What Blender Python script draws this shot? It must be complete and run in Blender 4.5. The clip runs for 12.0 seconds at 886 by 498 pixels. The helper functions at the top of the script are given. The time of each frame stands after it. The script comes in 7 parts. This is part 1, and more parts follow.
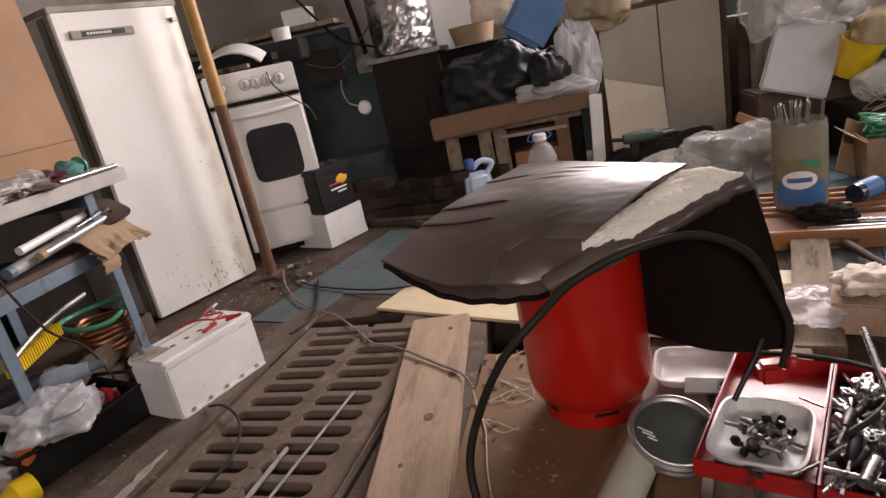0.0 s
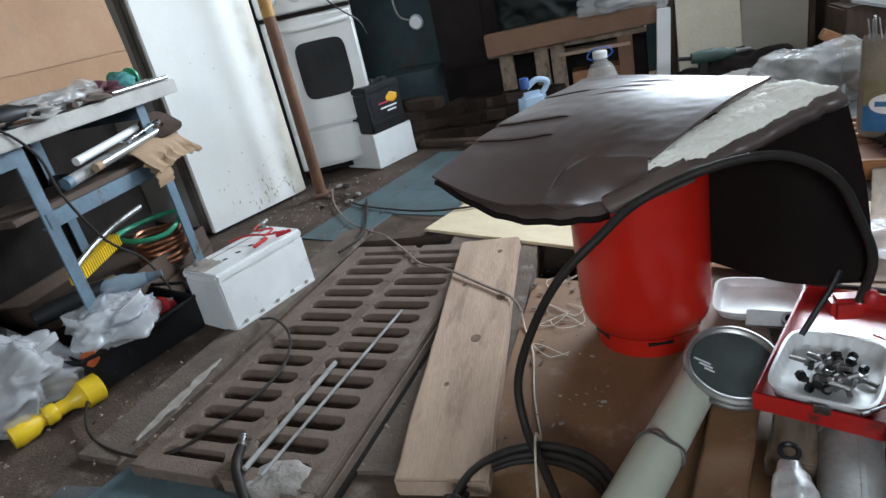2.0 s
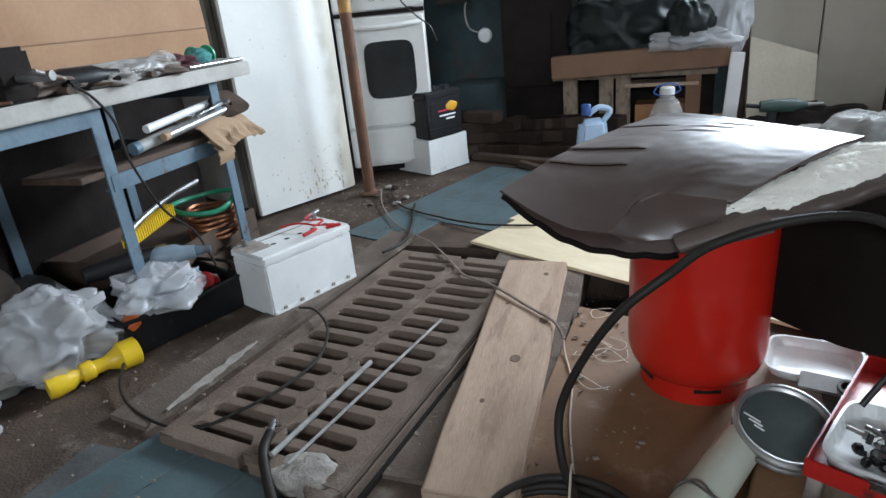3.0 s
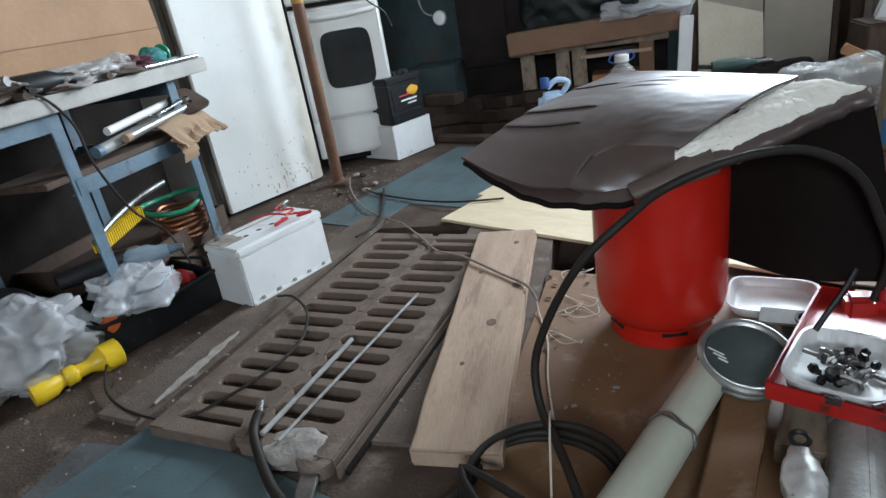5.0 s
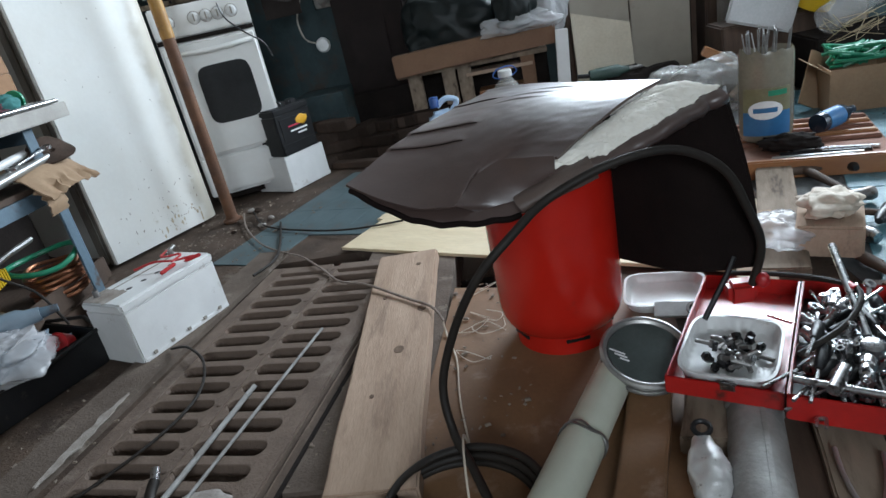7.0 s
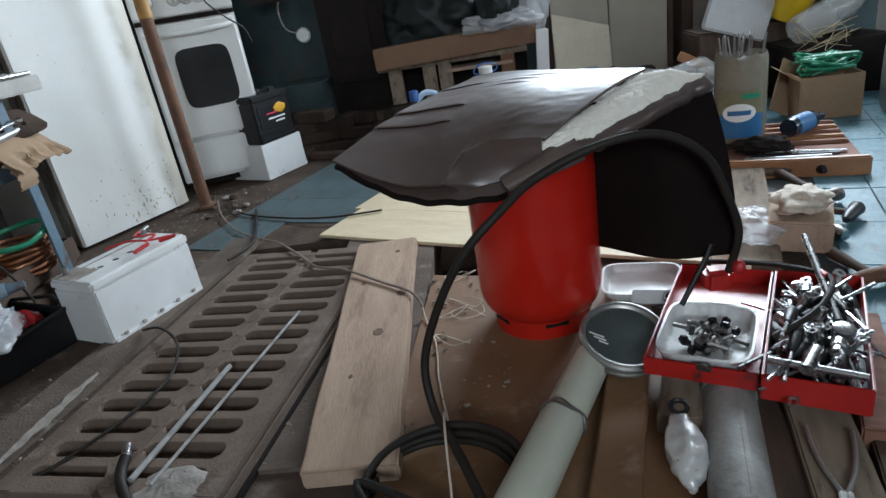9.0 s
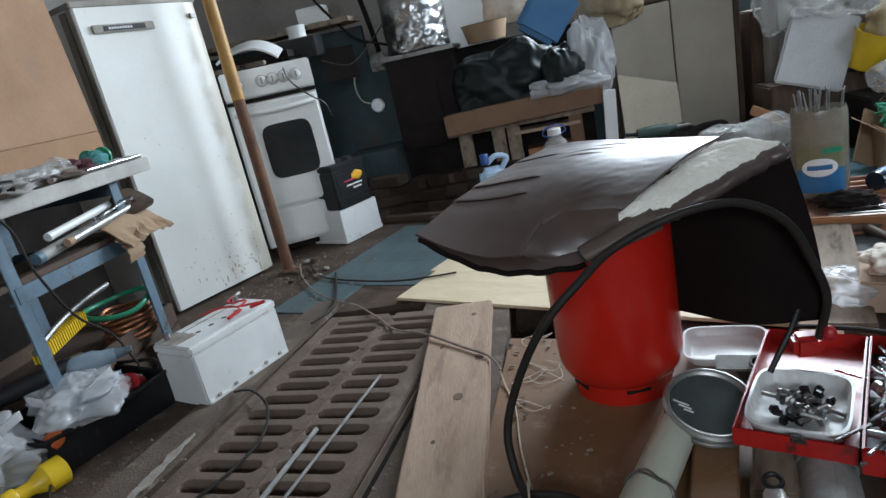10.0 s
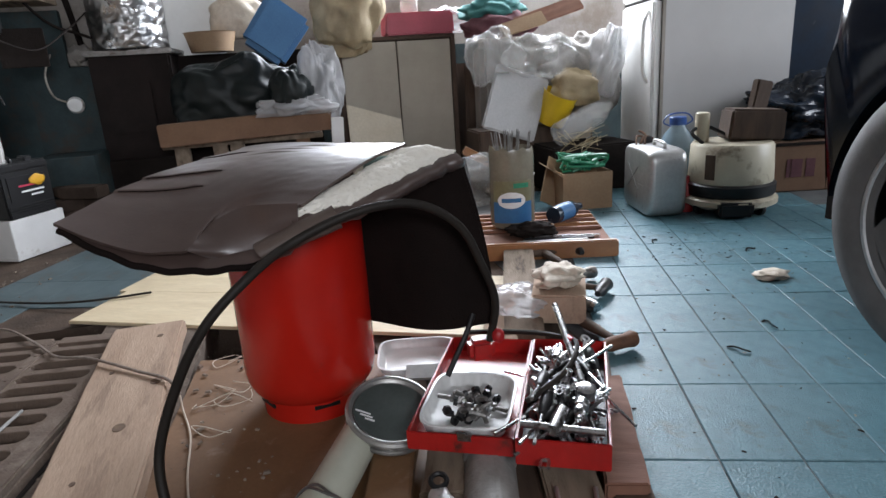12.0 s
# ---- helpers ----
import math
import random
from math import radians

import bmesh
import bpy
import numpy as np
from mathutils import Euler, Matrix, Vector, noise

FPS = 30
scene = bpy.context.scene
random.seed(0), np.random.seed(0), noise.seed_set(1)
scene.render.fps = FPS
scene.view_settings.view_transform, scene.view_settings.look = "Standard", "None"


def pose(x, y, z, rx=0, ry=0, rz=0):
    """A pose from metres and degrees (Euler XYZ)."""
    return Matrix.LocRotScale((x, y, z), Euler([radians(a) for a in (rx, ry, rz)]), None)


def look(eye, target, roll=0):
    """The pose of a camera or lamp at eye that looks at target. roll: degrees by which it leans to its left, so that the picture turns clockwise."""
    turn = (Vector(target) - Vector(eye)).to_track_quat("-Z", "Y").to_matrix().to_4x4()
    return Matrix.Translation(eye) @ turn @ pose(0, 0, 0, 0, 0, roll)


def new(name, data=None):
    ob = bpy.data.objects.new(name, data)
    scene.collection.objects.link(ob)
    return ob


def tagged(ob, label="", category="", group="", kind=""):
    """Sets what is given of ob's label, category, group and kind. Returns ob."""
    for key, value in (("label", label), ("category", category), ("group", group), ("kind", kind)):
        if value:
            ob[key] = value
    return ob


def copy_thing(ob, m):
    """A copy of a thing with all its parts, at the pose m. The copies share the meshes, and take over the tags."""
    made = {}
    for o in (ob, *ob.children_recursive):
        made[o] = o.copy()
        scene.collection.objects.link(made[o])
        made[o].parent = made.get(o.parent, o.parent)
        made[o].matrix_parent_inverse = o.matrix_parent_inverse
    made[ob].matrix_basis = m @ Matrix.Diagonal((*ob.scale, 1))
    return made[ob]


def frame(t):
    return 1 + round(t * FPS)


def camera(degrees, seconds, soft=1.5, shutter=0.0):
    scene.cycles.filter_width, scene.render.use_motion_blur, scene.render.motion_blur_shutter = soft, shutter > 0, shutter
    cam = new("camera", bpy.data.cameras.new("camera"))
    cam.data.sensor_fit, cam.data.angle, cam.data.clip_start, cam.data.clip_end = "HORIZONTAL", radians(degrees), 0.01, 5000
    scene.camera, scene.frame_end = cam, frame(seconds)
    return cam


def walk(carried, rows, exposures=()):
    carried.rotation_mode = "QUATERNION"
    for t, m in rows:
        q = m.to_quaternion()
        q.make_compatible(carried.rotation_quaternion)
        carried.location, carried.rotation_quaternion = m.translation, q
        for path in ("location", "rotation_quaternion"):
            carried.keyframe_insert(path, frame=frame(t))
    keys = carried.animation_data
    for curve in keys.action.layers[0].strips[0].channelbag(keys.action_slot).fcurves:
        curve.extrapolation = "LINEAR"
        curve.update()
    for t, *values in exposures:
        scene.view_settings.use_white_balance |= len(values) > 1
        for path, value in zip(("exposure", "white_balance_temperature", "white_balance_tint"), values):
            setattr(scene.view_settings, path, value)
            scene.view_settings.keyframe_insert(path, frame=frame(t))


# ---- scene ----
cam = camera(71.4, 12.0)
PATH = [
    (0, (0.13, 0.039, 0.962), (-0.267, 1.905, 0.362), -12.1),
    (0.5, (0.063, 0.088, 0.908), (-0.504, 1.807, 0.057), -14.9),
    (1, (0.098, 0.091, 0.931), (-0.51, 1.832, 0.157), -18.5),
    (1.5, (0.126, 0.082, 0.917), (-0.471, 1.809, 0.102), -16.8),
    (2, (0.105, 0.078, 0.931), (-0.466, 1.825, 0.142), -12.6),
    (2.5, (0.061, 0.07, 0.909), (-0.47, 1.828, 0.115), -10.9),
    (3, (0.042, 0.071, 0.936), (-0.616, 1.807, 0.195), -5.6),
    (3.2, (0.087, 0.073, 0.96), (-0.612, 1.784, 0.195), -7.5),
    (4.8, (0.051, 0.011, 0.908), (-0.571, 1.737, 0.113), -10.5),
    (5, (0.071, 0.019, 0.906), (-0.515, 1.765, 0.126), -9.7),
    (5.5, (0.15, 0.036, 0.897), (-0.285, 1.816, 0.095), -11.3),
    (6, (0.142, 0.048, 0.912), (-0.262, 1.851, 0.147), -9.4),
    (6.5, (0.058, 0.045, 0.883), (-0.261, 1.89, 0.179), -7.4),
    (7, (0.104, 0.062, 0.895), (-0.205, 1.883, 0.127), -12.4),
    (7.5, (0.118, 0.015, 0.934), (-0.181, 1.838, 0.168), -16.3),
    (7.7, (0.081, 0.041, 0.91), (-0.181, 1.856, 0.112), -13.8),
    (9.3, (0.064, 0.034, 0.856), (-0.15, 1.866, 0.084), -9.6),
    (9.5, (0.059, 0.012, 0.867), (-0.157, 1.847, 0.101), -9.8),
    (10, (0.056, -0.001, 0.909), (-0.35, 1.871, 0.334), -12.4),
    (10.5, (0.136, 0.013, 0.889), (-0.096, 1.901, 0.27), -13.5),
    (11, (0.119, 0.028, 0.902), (-0.017, 1.936, 0.316), -11.9),
    (11.5, (0.15, 0.026, 0.789), (0.3, 1.899, 0.102), -4.4),
    (12, (0.173, 0.064, 0.788), (0.583, 1.937, 0.221), -3.7),
]
walk(cam, [(t, look(eye, target, roll)) for t, eye, target, roll in PATH],
     [(0, -0.16, 8500, 37), (0.2, -0.16, 8000, 31), (0.5, -0.14, 7300, 22), (0.9, 0.07, 6550, 14), (3, 0.20, 6400, 15), (5, 0.18, 6400, 14), (7.5, -0.10, 6400, 14), (9.5, -0.18, 6400, 14), (11, -0.17, 6400, 15), (11.5, -0.06, 6450, 15), (12, -0.01, 6900, 22)])

# ---- light ----
world = bpy.data.worlds.new("world")
scene.world = world
world.use_nodes = True
sky = world.node_tree.nodes.new("ShaderNodeTexSky")
sky.sky_type, sky.sun_disc, sky.sun_elevation, sky.sun_rotation = "NISHITA", False, radians(35), radians(40)
world.node_tree.links.new(sky.outputs[0], world.node_tree.nodes["Background"].inputs[0])
world.node_tree.nodes["Background"].inputs[1].default_value = 0.1


def window_light(name, eye, target, w, h, watts, colour):
    data = bpy.data.lights.new(name, "AREA")
    data.shape, data.size, data.size_y, data.energy, data.color = "RECTANGLE", w, h, watts, colour
    ob = new(name, data)
    ob.matrix_world = look(eye, target)
    return ob


window_light("window_light", (2.05, 4.93, 2.06), (1.2, 1.2, 0.2), 3.2, 1.12, 440, (0.76, 0.91, 1.0))
window_light("door_light", (5.3, 1.2, 1.75), (0.0, 1.8, 0.3), 1.9, 1.5, 115, (0.76, 0.91, 1.0))
window_light("rear_window_light", (0.4, -2.9, 1.9), (0.0, 2.5, 0.4), 1.6, 0.9, 100, (0.80, 0.93, 1.0))


# ---- materials ----
def mat(name, c1, c2=None, rough=0.6, metal=0.0, scale=6.0, fine=90.0, bump=0.15, dirt=None, amount=0.0,
        dscale=3.0, stretch=(1, 1, 1), coat=0.0, vary=0.0, glass=0.0, rvar=0.12, alpha=1.0, tilt=(0, 0, 0), g=0.35, spec=0.5):
    """A worn surface: two colours mixed by broad noise, fine grain, blotches of dirt, relief."""
    m = bpy.data.materials.new(name)
    m.use_nodes = True
    nt = m.node_tree
    N, L = nt.nodes, nt.links
    b = N["Principled BSDF"]
    tc, mp = N.new("ShaderNodeTexCoord"), N.new("ShaderNodeMapping")
    mp.inputs["Scale"].default_value = stretch
    mp.inputs["Rotation"].default_value = [radians(a) for a in tilt]
    L.new(tc.outputs["Object"], mp.inputs[0])

    def noise_node(sc, det=6.0, rg=0.6):
        n = N.new("ShaderNodeTexNoise")
        n.inputs["Scale"].default_value, n.inputs["Detail"].default_value, n.inputs["Roughness"].default_value = sc, det, rg
        L.new(mp.outputs[0], n.inputs["Vector"])
        return n

    def ramp(src, lo, hi):
        r = N.new("ShaderNodeMapRange")
        r.inputs[1].default_value, r.inputs[2].default_value = lo, hi
        L.new(src, r.inputs[0])
        return r.outputs[0]

    def mix(fac, a, bb, kind="MIX"):
        x = N.new("ShaderNodeMix")
        x.data_type, x.blend_type = "RGBA", kind
        for i, v in ((0, fac), (6, a), (7, bb)):
            if isinstance(v, tuple):
                x.inputs[i].default_value = (*v, 1)
            elif isinstance(v, (int, float)):
                x.inputs[i].default_value = v
            else:
                L.new(v, x.inputs[i])
        return x.outputs[2]

    c2 = c2 or tuple(v * 0.75 for v in c1)
    broad, grain = noise_node(scale), noise_node(fine, 4.0)
    col = mix(ramp(broad.outputs[0], 0.35, 0.68), c1, c2)
    col = mix(g, col, mix(ramp(grain.outputs[0], 0.3, 0.7), (0.62, 0.62, 0.62), (1.0, 1.0, 1.0)), "MULTIPLY")
    if dirt:
        d = noise_node(dscale, 9.0, 0.68)
        col = mix(ramp(d.outputs[0], 0.72 - amount * 0.4, 0.80 - amount * 0.3), col, dirt)
    if vary:
        oi = N.new("ShaderNodeObjectInfo")
        r = N.new("ShaderNodeMapRange")
        r.inputs[3].default_value, r.inputs[4].default_value = 1 - vary, 1 + vary * 0.4
        L.new(oi.outputs["Random"], r.inputs[0])
        h = N.new("ShaderNodeHueSaturation")
        L.new(r.outputs[0], h.inputs["Value"])
        L.new(col, h.inputs["Color"])
        col = h.outputs[0]
    L.new(col, b.inputs["Base Color"])
    b.inputs["Metallic"].default_value = metal
    rr = N.new("ShaderNodeMapRange")
    rr.inputs[3].default_value, rr.inputs[4].default_value = max(0.03, rough - rvar), min(1, rough + rvar)
    L.new(broad.outputs[0], rr.inputs[0])
    L.new(rr.outputs[0], b.inputs["Roughness"])
    b.inputs["Coat Weight"].default_value = coat
    b.inputs["Coat Roughness"].default_value = 0.32
    b.inputs["Specular IOR Level"].default_value = spec
    b.inputs["Transmission Weight"].default_value = glass
    b.inputs["Alpha"].default_value = alpha
    if bump:
        bp = N.new("ShaderNodeBump")
        bp.inputs["Strength"].default_value, bp.inputs["Distance"].default_value = bump, 0.006
        L.new(grain.outputs[0], bp.inputs["Height"])
        L.new(bp.outputs[0], b.inputs["Normal"])
    return m


EARTH = (0.075, 0.055, 0.04)
M_dirt = mat("dirt_floor", (0.115, 0.08, 0.06), (0.06, 0.043, 0.034), 0.94, scale=5, fine=120, bump=0.8, dirt=(0.155, 0.125, 0.10), amount=0.42, dscale=9, spec=0.2)
M_concrete = mat("concrete", (0.165, 0.128, 0.103), (0.105, 0.08, 0.064), 0.9, scale=7, fine=140, bump=0.6, dirt=(0.24, 0.20, 0.165), amount=0.38, dscale=9, spec=0.2)
M_tile = mat("teal_tile", (0.095, 0.225, 0.27), (0.065, 0.165, 0.20), 0.36, scale=22, fine=170, bump=0.45, g=0.6, dirt=(0.05, 0.075, 0.08), amount=0.44, dscale=9, vary=0.12, rvar=0.16)
M_tile_dirty = mat("dusty_teal_tile", (0.085, 0.128, 0.138), (0.062, 0.094, 0.103), 0.6, scale=5, fine=80, bump=0.2, dirt=(0.10, 0.085, 0.07), amount=0.38, dscale=5)
M_grout = mat("grout", (0.115, 0.12, 0.12), (0.05, 0.05, 0.05), 0.85, scale=5, fine=90, bump=0.3)
M_wall = mat("wall_plaster", (0.30, 0.27, 0.245), (0.21, 0.185, 0.168), 0.9, scale=2.5, fine=60, bump=0.35, dirt=(0.16, 0.13, 0.105), amount=0.45, dscale=2.5)
M_teal = mat("teal_paint", (0.034, 0.056, 0.060), (0.020, 0.033, 0.036), 0.7, scale=4, fine=60, bump=0.3, dirt=(0.045, 0.036, 0.03), amount=0.5, dscale=5, spec=0.25)
M_ceiling = mat("ceiling_paint", (0.36, 0.35, 0.335), (0.28, 0.27, 0.255), 0.9, scale=2, fine=50, bump=0.2)
# pit concrete with its deep shade put into the colour
M_pit_shaded = mat("shaded_pit_concrete", (0.05, 0.042, 0.036), (0.03, 0.026, 0.022), 0.95, scale=4, fine=60, bump=0.4)
M_enamel = mat("white_enamel", (0.76, 0.76, 0.74), (0.68, 0.67, 0.64), 0.32, scale=3, fine=40, bump=0.02, dirt=(0.34, 0.27, 0.20), amount=0.10, dscale=9, g=0.08)
M_fridge = mat("dirty_white_enamel", (0.76, 0.76, 0.73), (0.70, 0.68, 0.63), 0.40, scale=2.2, fine=50, bump=0.05, dirt=(0.42, 0.35, 0.25), amount=0.16, dscale=6, g=0.08)
M_trim = mat("grey_trim", (0.36, 0.33, 0.285), (0.23, 0.205, 0.175), 0.6, scale=8, bump=0.1, dirt=EARTH, amount=0.3)
M_black = mat("black_plastic", (0.014, 0.014, 0.015), (0.009, 0.009, 0.010), 0.42, scale=10, fine=140, bump=0.1, dirt=(0.06, 0.05, 0.04), amount=0.2, dscale=12, spec=0.35)
M_rubber = mat("black_rubber", (0.024, 0.019, 0.015), (0.014, 0.011, 0.009), 0.6, scale=14, fine=120, bump=0.1, dirt=(0.07, 0.055, 0.043), amount=0.25, dscale=14, spec=0.3)
M_iron = mat("rusty_cast_iron", (0.185, 0.135, 0.105), (0.115, 0.083, 0.065), 0.85, metal=0.05, scale=7, fine=150, bump=0.6, dirt=(0.21, 0.165, 0.135), amount=0.42, dscale=6, spec=0.3)
M_rust = mat("rusty_pipe_paint", (0.17, 0.075, 0.035), (0.09, 0.045, 0.028), 0.7, metal=0.1, scale=12, fine=120, bump=0.4)
M_ochre = mat("ochre_paint", (0.42, 0.22, 0.045), (0.33, 0.16, 0.035), 0.5, scale=12, bump=0.15, dirt=(0.12, 0.06, 0.03), amount=0.35, dscale=16)
M_plank = mat("dusty_plank", (0.455, 0.33, 0.243), (0.36, 0.25, 0.18), 0.9, scale=3, fine=40, bump=0.35, stretch=(5, 1, 3), dirt=(0.27, 0.19, 0.14), amount=0.46, dscale=4, spec=0.25)
M_plywood = mat("pale_plywood", (0.72, 0.60, 0.41), (0.64, 0.51, 0.33), 0.62, scale=3, fine=30, bump=0.1, stretch=(1, 7, 1), dirt=(0.50, 0.38, 0.24), amount=0.15, dscale=8)
M_hardboard = mat("red_brown_hardboard", (0.215, 0.11, 0.05), (0.15, 0.075, 0.034), 0.66, scale=3, fine=90, bump=0.12, dirt=(0.27, 0.18, 0.13), amount=0.34, dscale=7)
M_red = mat("red_gloss_paint", (0.54, 0.018, 0.009), (0.45, 0.013, 0.007), 0.24, scale=5, fine=60, bump=0.05, dirt=(0.24, 0.03, 0.02), amount=0.2, dscale=10, g=0.08, rvar=0.08)
M_redbox = mat("red_steel_paint", (0.50, 0.02, 0.016), (0.36, 0.014, 0.012), 0.35, scale=9, fine=80, bump=0.05, dirt=(0.10, 0.02, 0.015), amount=0.35, dscale=18)
M_leather = mat("dark_brown_leatherette", (0.088, 0.056, 0.048), (0.066, 0.042, 0.036), 0.44, scale=5, fine=200, bump=0.10, dirt=(0.12, 0.09, 0.077), amount=0.28, dscale=6, rvar=0.08, coat=0.7)
M_lining = mat("black_lining", (0.012, 0.0072, 0.0062), (0.008, 0.005, 0.0044), 0.95, scale=9, fine=200, bump=0.5, spec=0.15)
M_wool = mat("cream_fleece", (0.93, 0.90, 0.82), (0.86, 0.82, 0.73), 0.95, scale=30, fine=190, bump=0.4, g=0.08)
M_pvc = mat("pale_green_plastic_pipe", (0.58, 0.60, 0.50), (0.49, 0.50, 0.41), 0.4, scale=5, fine=60, bump=0.04, dirt=(0.32, 0.29, 0.22), amount=0.25, dscale=7, g=0.08)
M_galv = mat("galvanised_pipe", (0.36, 0.355, 0.34), (0.19, 0.18, 0.168), 0.62, metal=0.1, scale=9, fine=100, bump=0.3, dirt=(0.09, 0.07, 0.055), amount=0.42, dscale=11)
M_chrome = mat("chrome", (0.62, 0.62, 0.63), (0.40, 0.40, 0.40), 0.28, metal=1.0, scale=30, fine=90, bump=0.04, dirt=(0.09, 0.075, 0.065), amount=0.42, dscale=45)
M_steel = mat("worn_steel", (0.30, 0.29, 0.28), (0.18, 0.17, 0.16), 0.42, metal=0.85, scale=20, fine=120, bump=0.15, dirt=(0.10, 0.06, 0.04), amount=0.35, dscale=20)
M_alu = mat("dull_aluminium", (0.48, 0.48, 0.47), (0.38, 0.38, 0.37), 0.42, metal=0.8, scale=6, fine=60, bump=0.06, dirt=(0.2, 0.19, 0.17), amount=0.25, dscale=9)
M_foil = mat("silver_foil", (0.42, 0.42, 0.42), (0.28, 0.28, 0.28), 0.30, metal=1.0, scale=10, fine=60, bump=0.25, g=0.08)
M_bag = mat("white_plastic_film", (0.70, 0.70, 0.71), (0.58, 0.58, 0.60), 0.24, scale=8, fine=18, bump=0.35, g=0.08, alpha=0.45)
M_clear = mat("cloudy_clear_plastic", (0.62, 0.62, 0.60), (0.52, 0.51, 0.49), 0.26, scale=8, fine=20, bump=0.4, alpha=0.36, g=0.08)
M_whitepl = mat("white_plastic", (0.72, 0.72, 0.71), (0.62, 0.62, 0.61), 0.4, scale=6, fine=50, bump=0.03, dirt=(0.36, 0.32, 0.28), amount=0.24, dscale=9, g=0.08)
M_greybag = mat("grey_canvas", (0.33, 0.31, 0.29), (0.24, 0.22, 0.2), 0.85, scale=6, fine=120, bump=0.4)
M_tan = mat("tan_paper", (0.42, 0.33, 0.20), (0.33, 0.25, 0.15), 0.7, scale=6, fine=60, bump=0.2)
M_blackbag = mat("black_plastic_film", (0.008, 0.013, 0.013), (0.005, 0.008, 0.008), 0.45, scale=6, fine=40, bump=0.1, spec=0.3)
M_navy = mat("navy_film", (0.012, 0.025, 0.045), (0.008, 0.014, 0.024), 0.25, scale=6, fine=40, bump=0.1)
M_bluefoam = mat("blue_foam_sheet", (0.055, 0.19, 0.37), (0.045, 0.15, 0.31), 0.65, scale=5, fine=90, bump=0.12)
M_cabinet = mat("beige_cabinet_paint", (0.42, 0.38, 0.315), (0.35, 0.31, 0.25), 0.6, scale=3, fine=70, bump=0.08, dirt=(0.22, 0.18, 0.14), amount=0.22, dscale=5, g=0.08)
M_cream = mat("cream_board", (0.60, 0.54, 0.43), (0.52, 0.45, 0.34), 0.7, scale=4, fine=60, bump=0.1)
M_darkwood = mat("dark_stained_wood", (0.085, 0.05, 0.032), (0.05, 0.03, 0.02), 0.78, scale=5, fine=50, bump=0.25, stretch=(6, 1, 1))
M_oldwood = mat("old_grey_brown_wood", (0.29, 0.225, 0.168), (0.17, 0.125, 0.09), 0.85, scale=5, fine=40, bump=0.45, stretch=(5, 1, 3), dirt=(0.09, 0.068, 0.05), amount=0.42, dscale=5, spec=0.25)
M_orangewood = mat("orange_varnished_wood", (0.38, 0.17, 0.065), (0.28, 0.115, 0.045), 0.35, scale=4, fine=40, bump=0.12, stretch=(1, 6, 2), coat=0.3)
M_redwood = mat("red_brown_wood", (0.25, 0.115, 0.075), (0.16, 0.07, 0.045), 0.8, scale=4, fine=40, bump=0.2, stretch=(1, 6, 2))
M_carton = mat("brown_cardboard", (0.36, 0.24, 0.145), (0.29, 0.185, 0.11), 0.8, scale=4, fine=80, bump=0.12)
# the cardboard again, darkened in colour for the pieces that stand in shade
M_carton_shaded = mat("shaded_brown_cardboard", (0.21, 0.115, 0.065), (0.16, 0.085, 0.05), 0.8, scale=4, fine=80, bump=0.12)
M_orangeboard = mat("orange_brown_board", (0.30, 0.152, 0.062), (0.24, 0.115, 0.046), 0.65, scale=2, fine=70, bump=0.06, dirt=(0.20, 0.11, 0.055), amount=0.25, dscale=3)
M_bluepaint = mat("grey_blue_paint", (0.10, 0.155, 0.20), (0.07, 0.11, 0.145), 0.55, scale=9, fine=80, bump=0.15, dirt=(0.07, 0.05, 0.04), amount=0.35, dscale=12)
M_benchtop = mat("grey_bench_board", (0.40, 0.38, 0.35), (0.30, 0.28, 0.255), 0.7, scale=5, fine=80, bump=0.15, dirt=(0.16, 0.13, 0.1), amount=0.3)
M_brick = mat("sooty_brick", (0.07, 0.047, 0.036), (0.04, 0.028, 0.022), 0.95, scale=9, fine=120, bump=0.6, vary=0.35, spec=0.15)
M_brownmetal = mat("dark_brown_stove_metal", (0.018, 0.011, 0.010), (0.010, 0.007, 0.006), 0.75, scale=6, fine=80, bump=0.2, spec=0.2)
M_copper = mat("copper_wire", (0.55, 0.24, 0.13), (0.38, 0.16, 0.09), 0.32, metal=0.9, scale=20, bump=0.05)
M_green = mat("green_plastic", (0.02, 0.26, 0.14), (0.015, 0.19, 0.10), 0.4, scale=10, bump=0.04)
M_yellow = mat("yellow_plastic", (0.75, 0.50, 0.02), (0.62, 0.40, 0.018), 0.38, scale=9, bump=0.04, dirt=(0.3, 0.2, 0.05), amount=0.15, g=0.08)
M_redpl = mat("red_plastic", (0.50, 0.022, 0.025), (0.4, 0.018, 0.02), 0.4, scale=10, bump=0.04)
M_pink = mat("pink_red_plastic", (0.42, 0.055, 0.085), (0.35, 0.045, 0.07), 0.4, scale=6, bump=0.04)
M_orangepl = mat("orange_plastic", (0.60, 0.13, 0.03), (0.48, 0.10, 0.025), 0.45, scale=10, bump=0.04)
M_greyblue = mat("grey_blue_plastic", (0.20, 0.26, 0.30), (0.15, 0.19, 0.23), 0.45, scale=10, bump=0.05, dirt=(0.1, 0.09, 0.08), amount=0.25, g=0.08)
M_bluepl = mat("blue_plastic", (0.02, 0.09, 0.32), (0.018, 0.07, 0.25), 0.35, scale=9, bump=0.03)
M_labelblue = mat("label_blue", (0.025, 0.15, 0.33), (0.02, 0.11, 0.26), 0.4, scale=9, bump=0.02)
M_smoke = mat("smoky_plastic", (0.28, 0.25, 0.19), (0.19, 0.17, 0.13), 0.25, scale=5, bump=0.05, alpha=0.8)
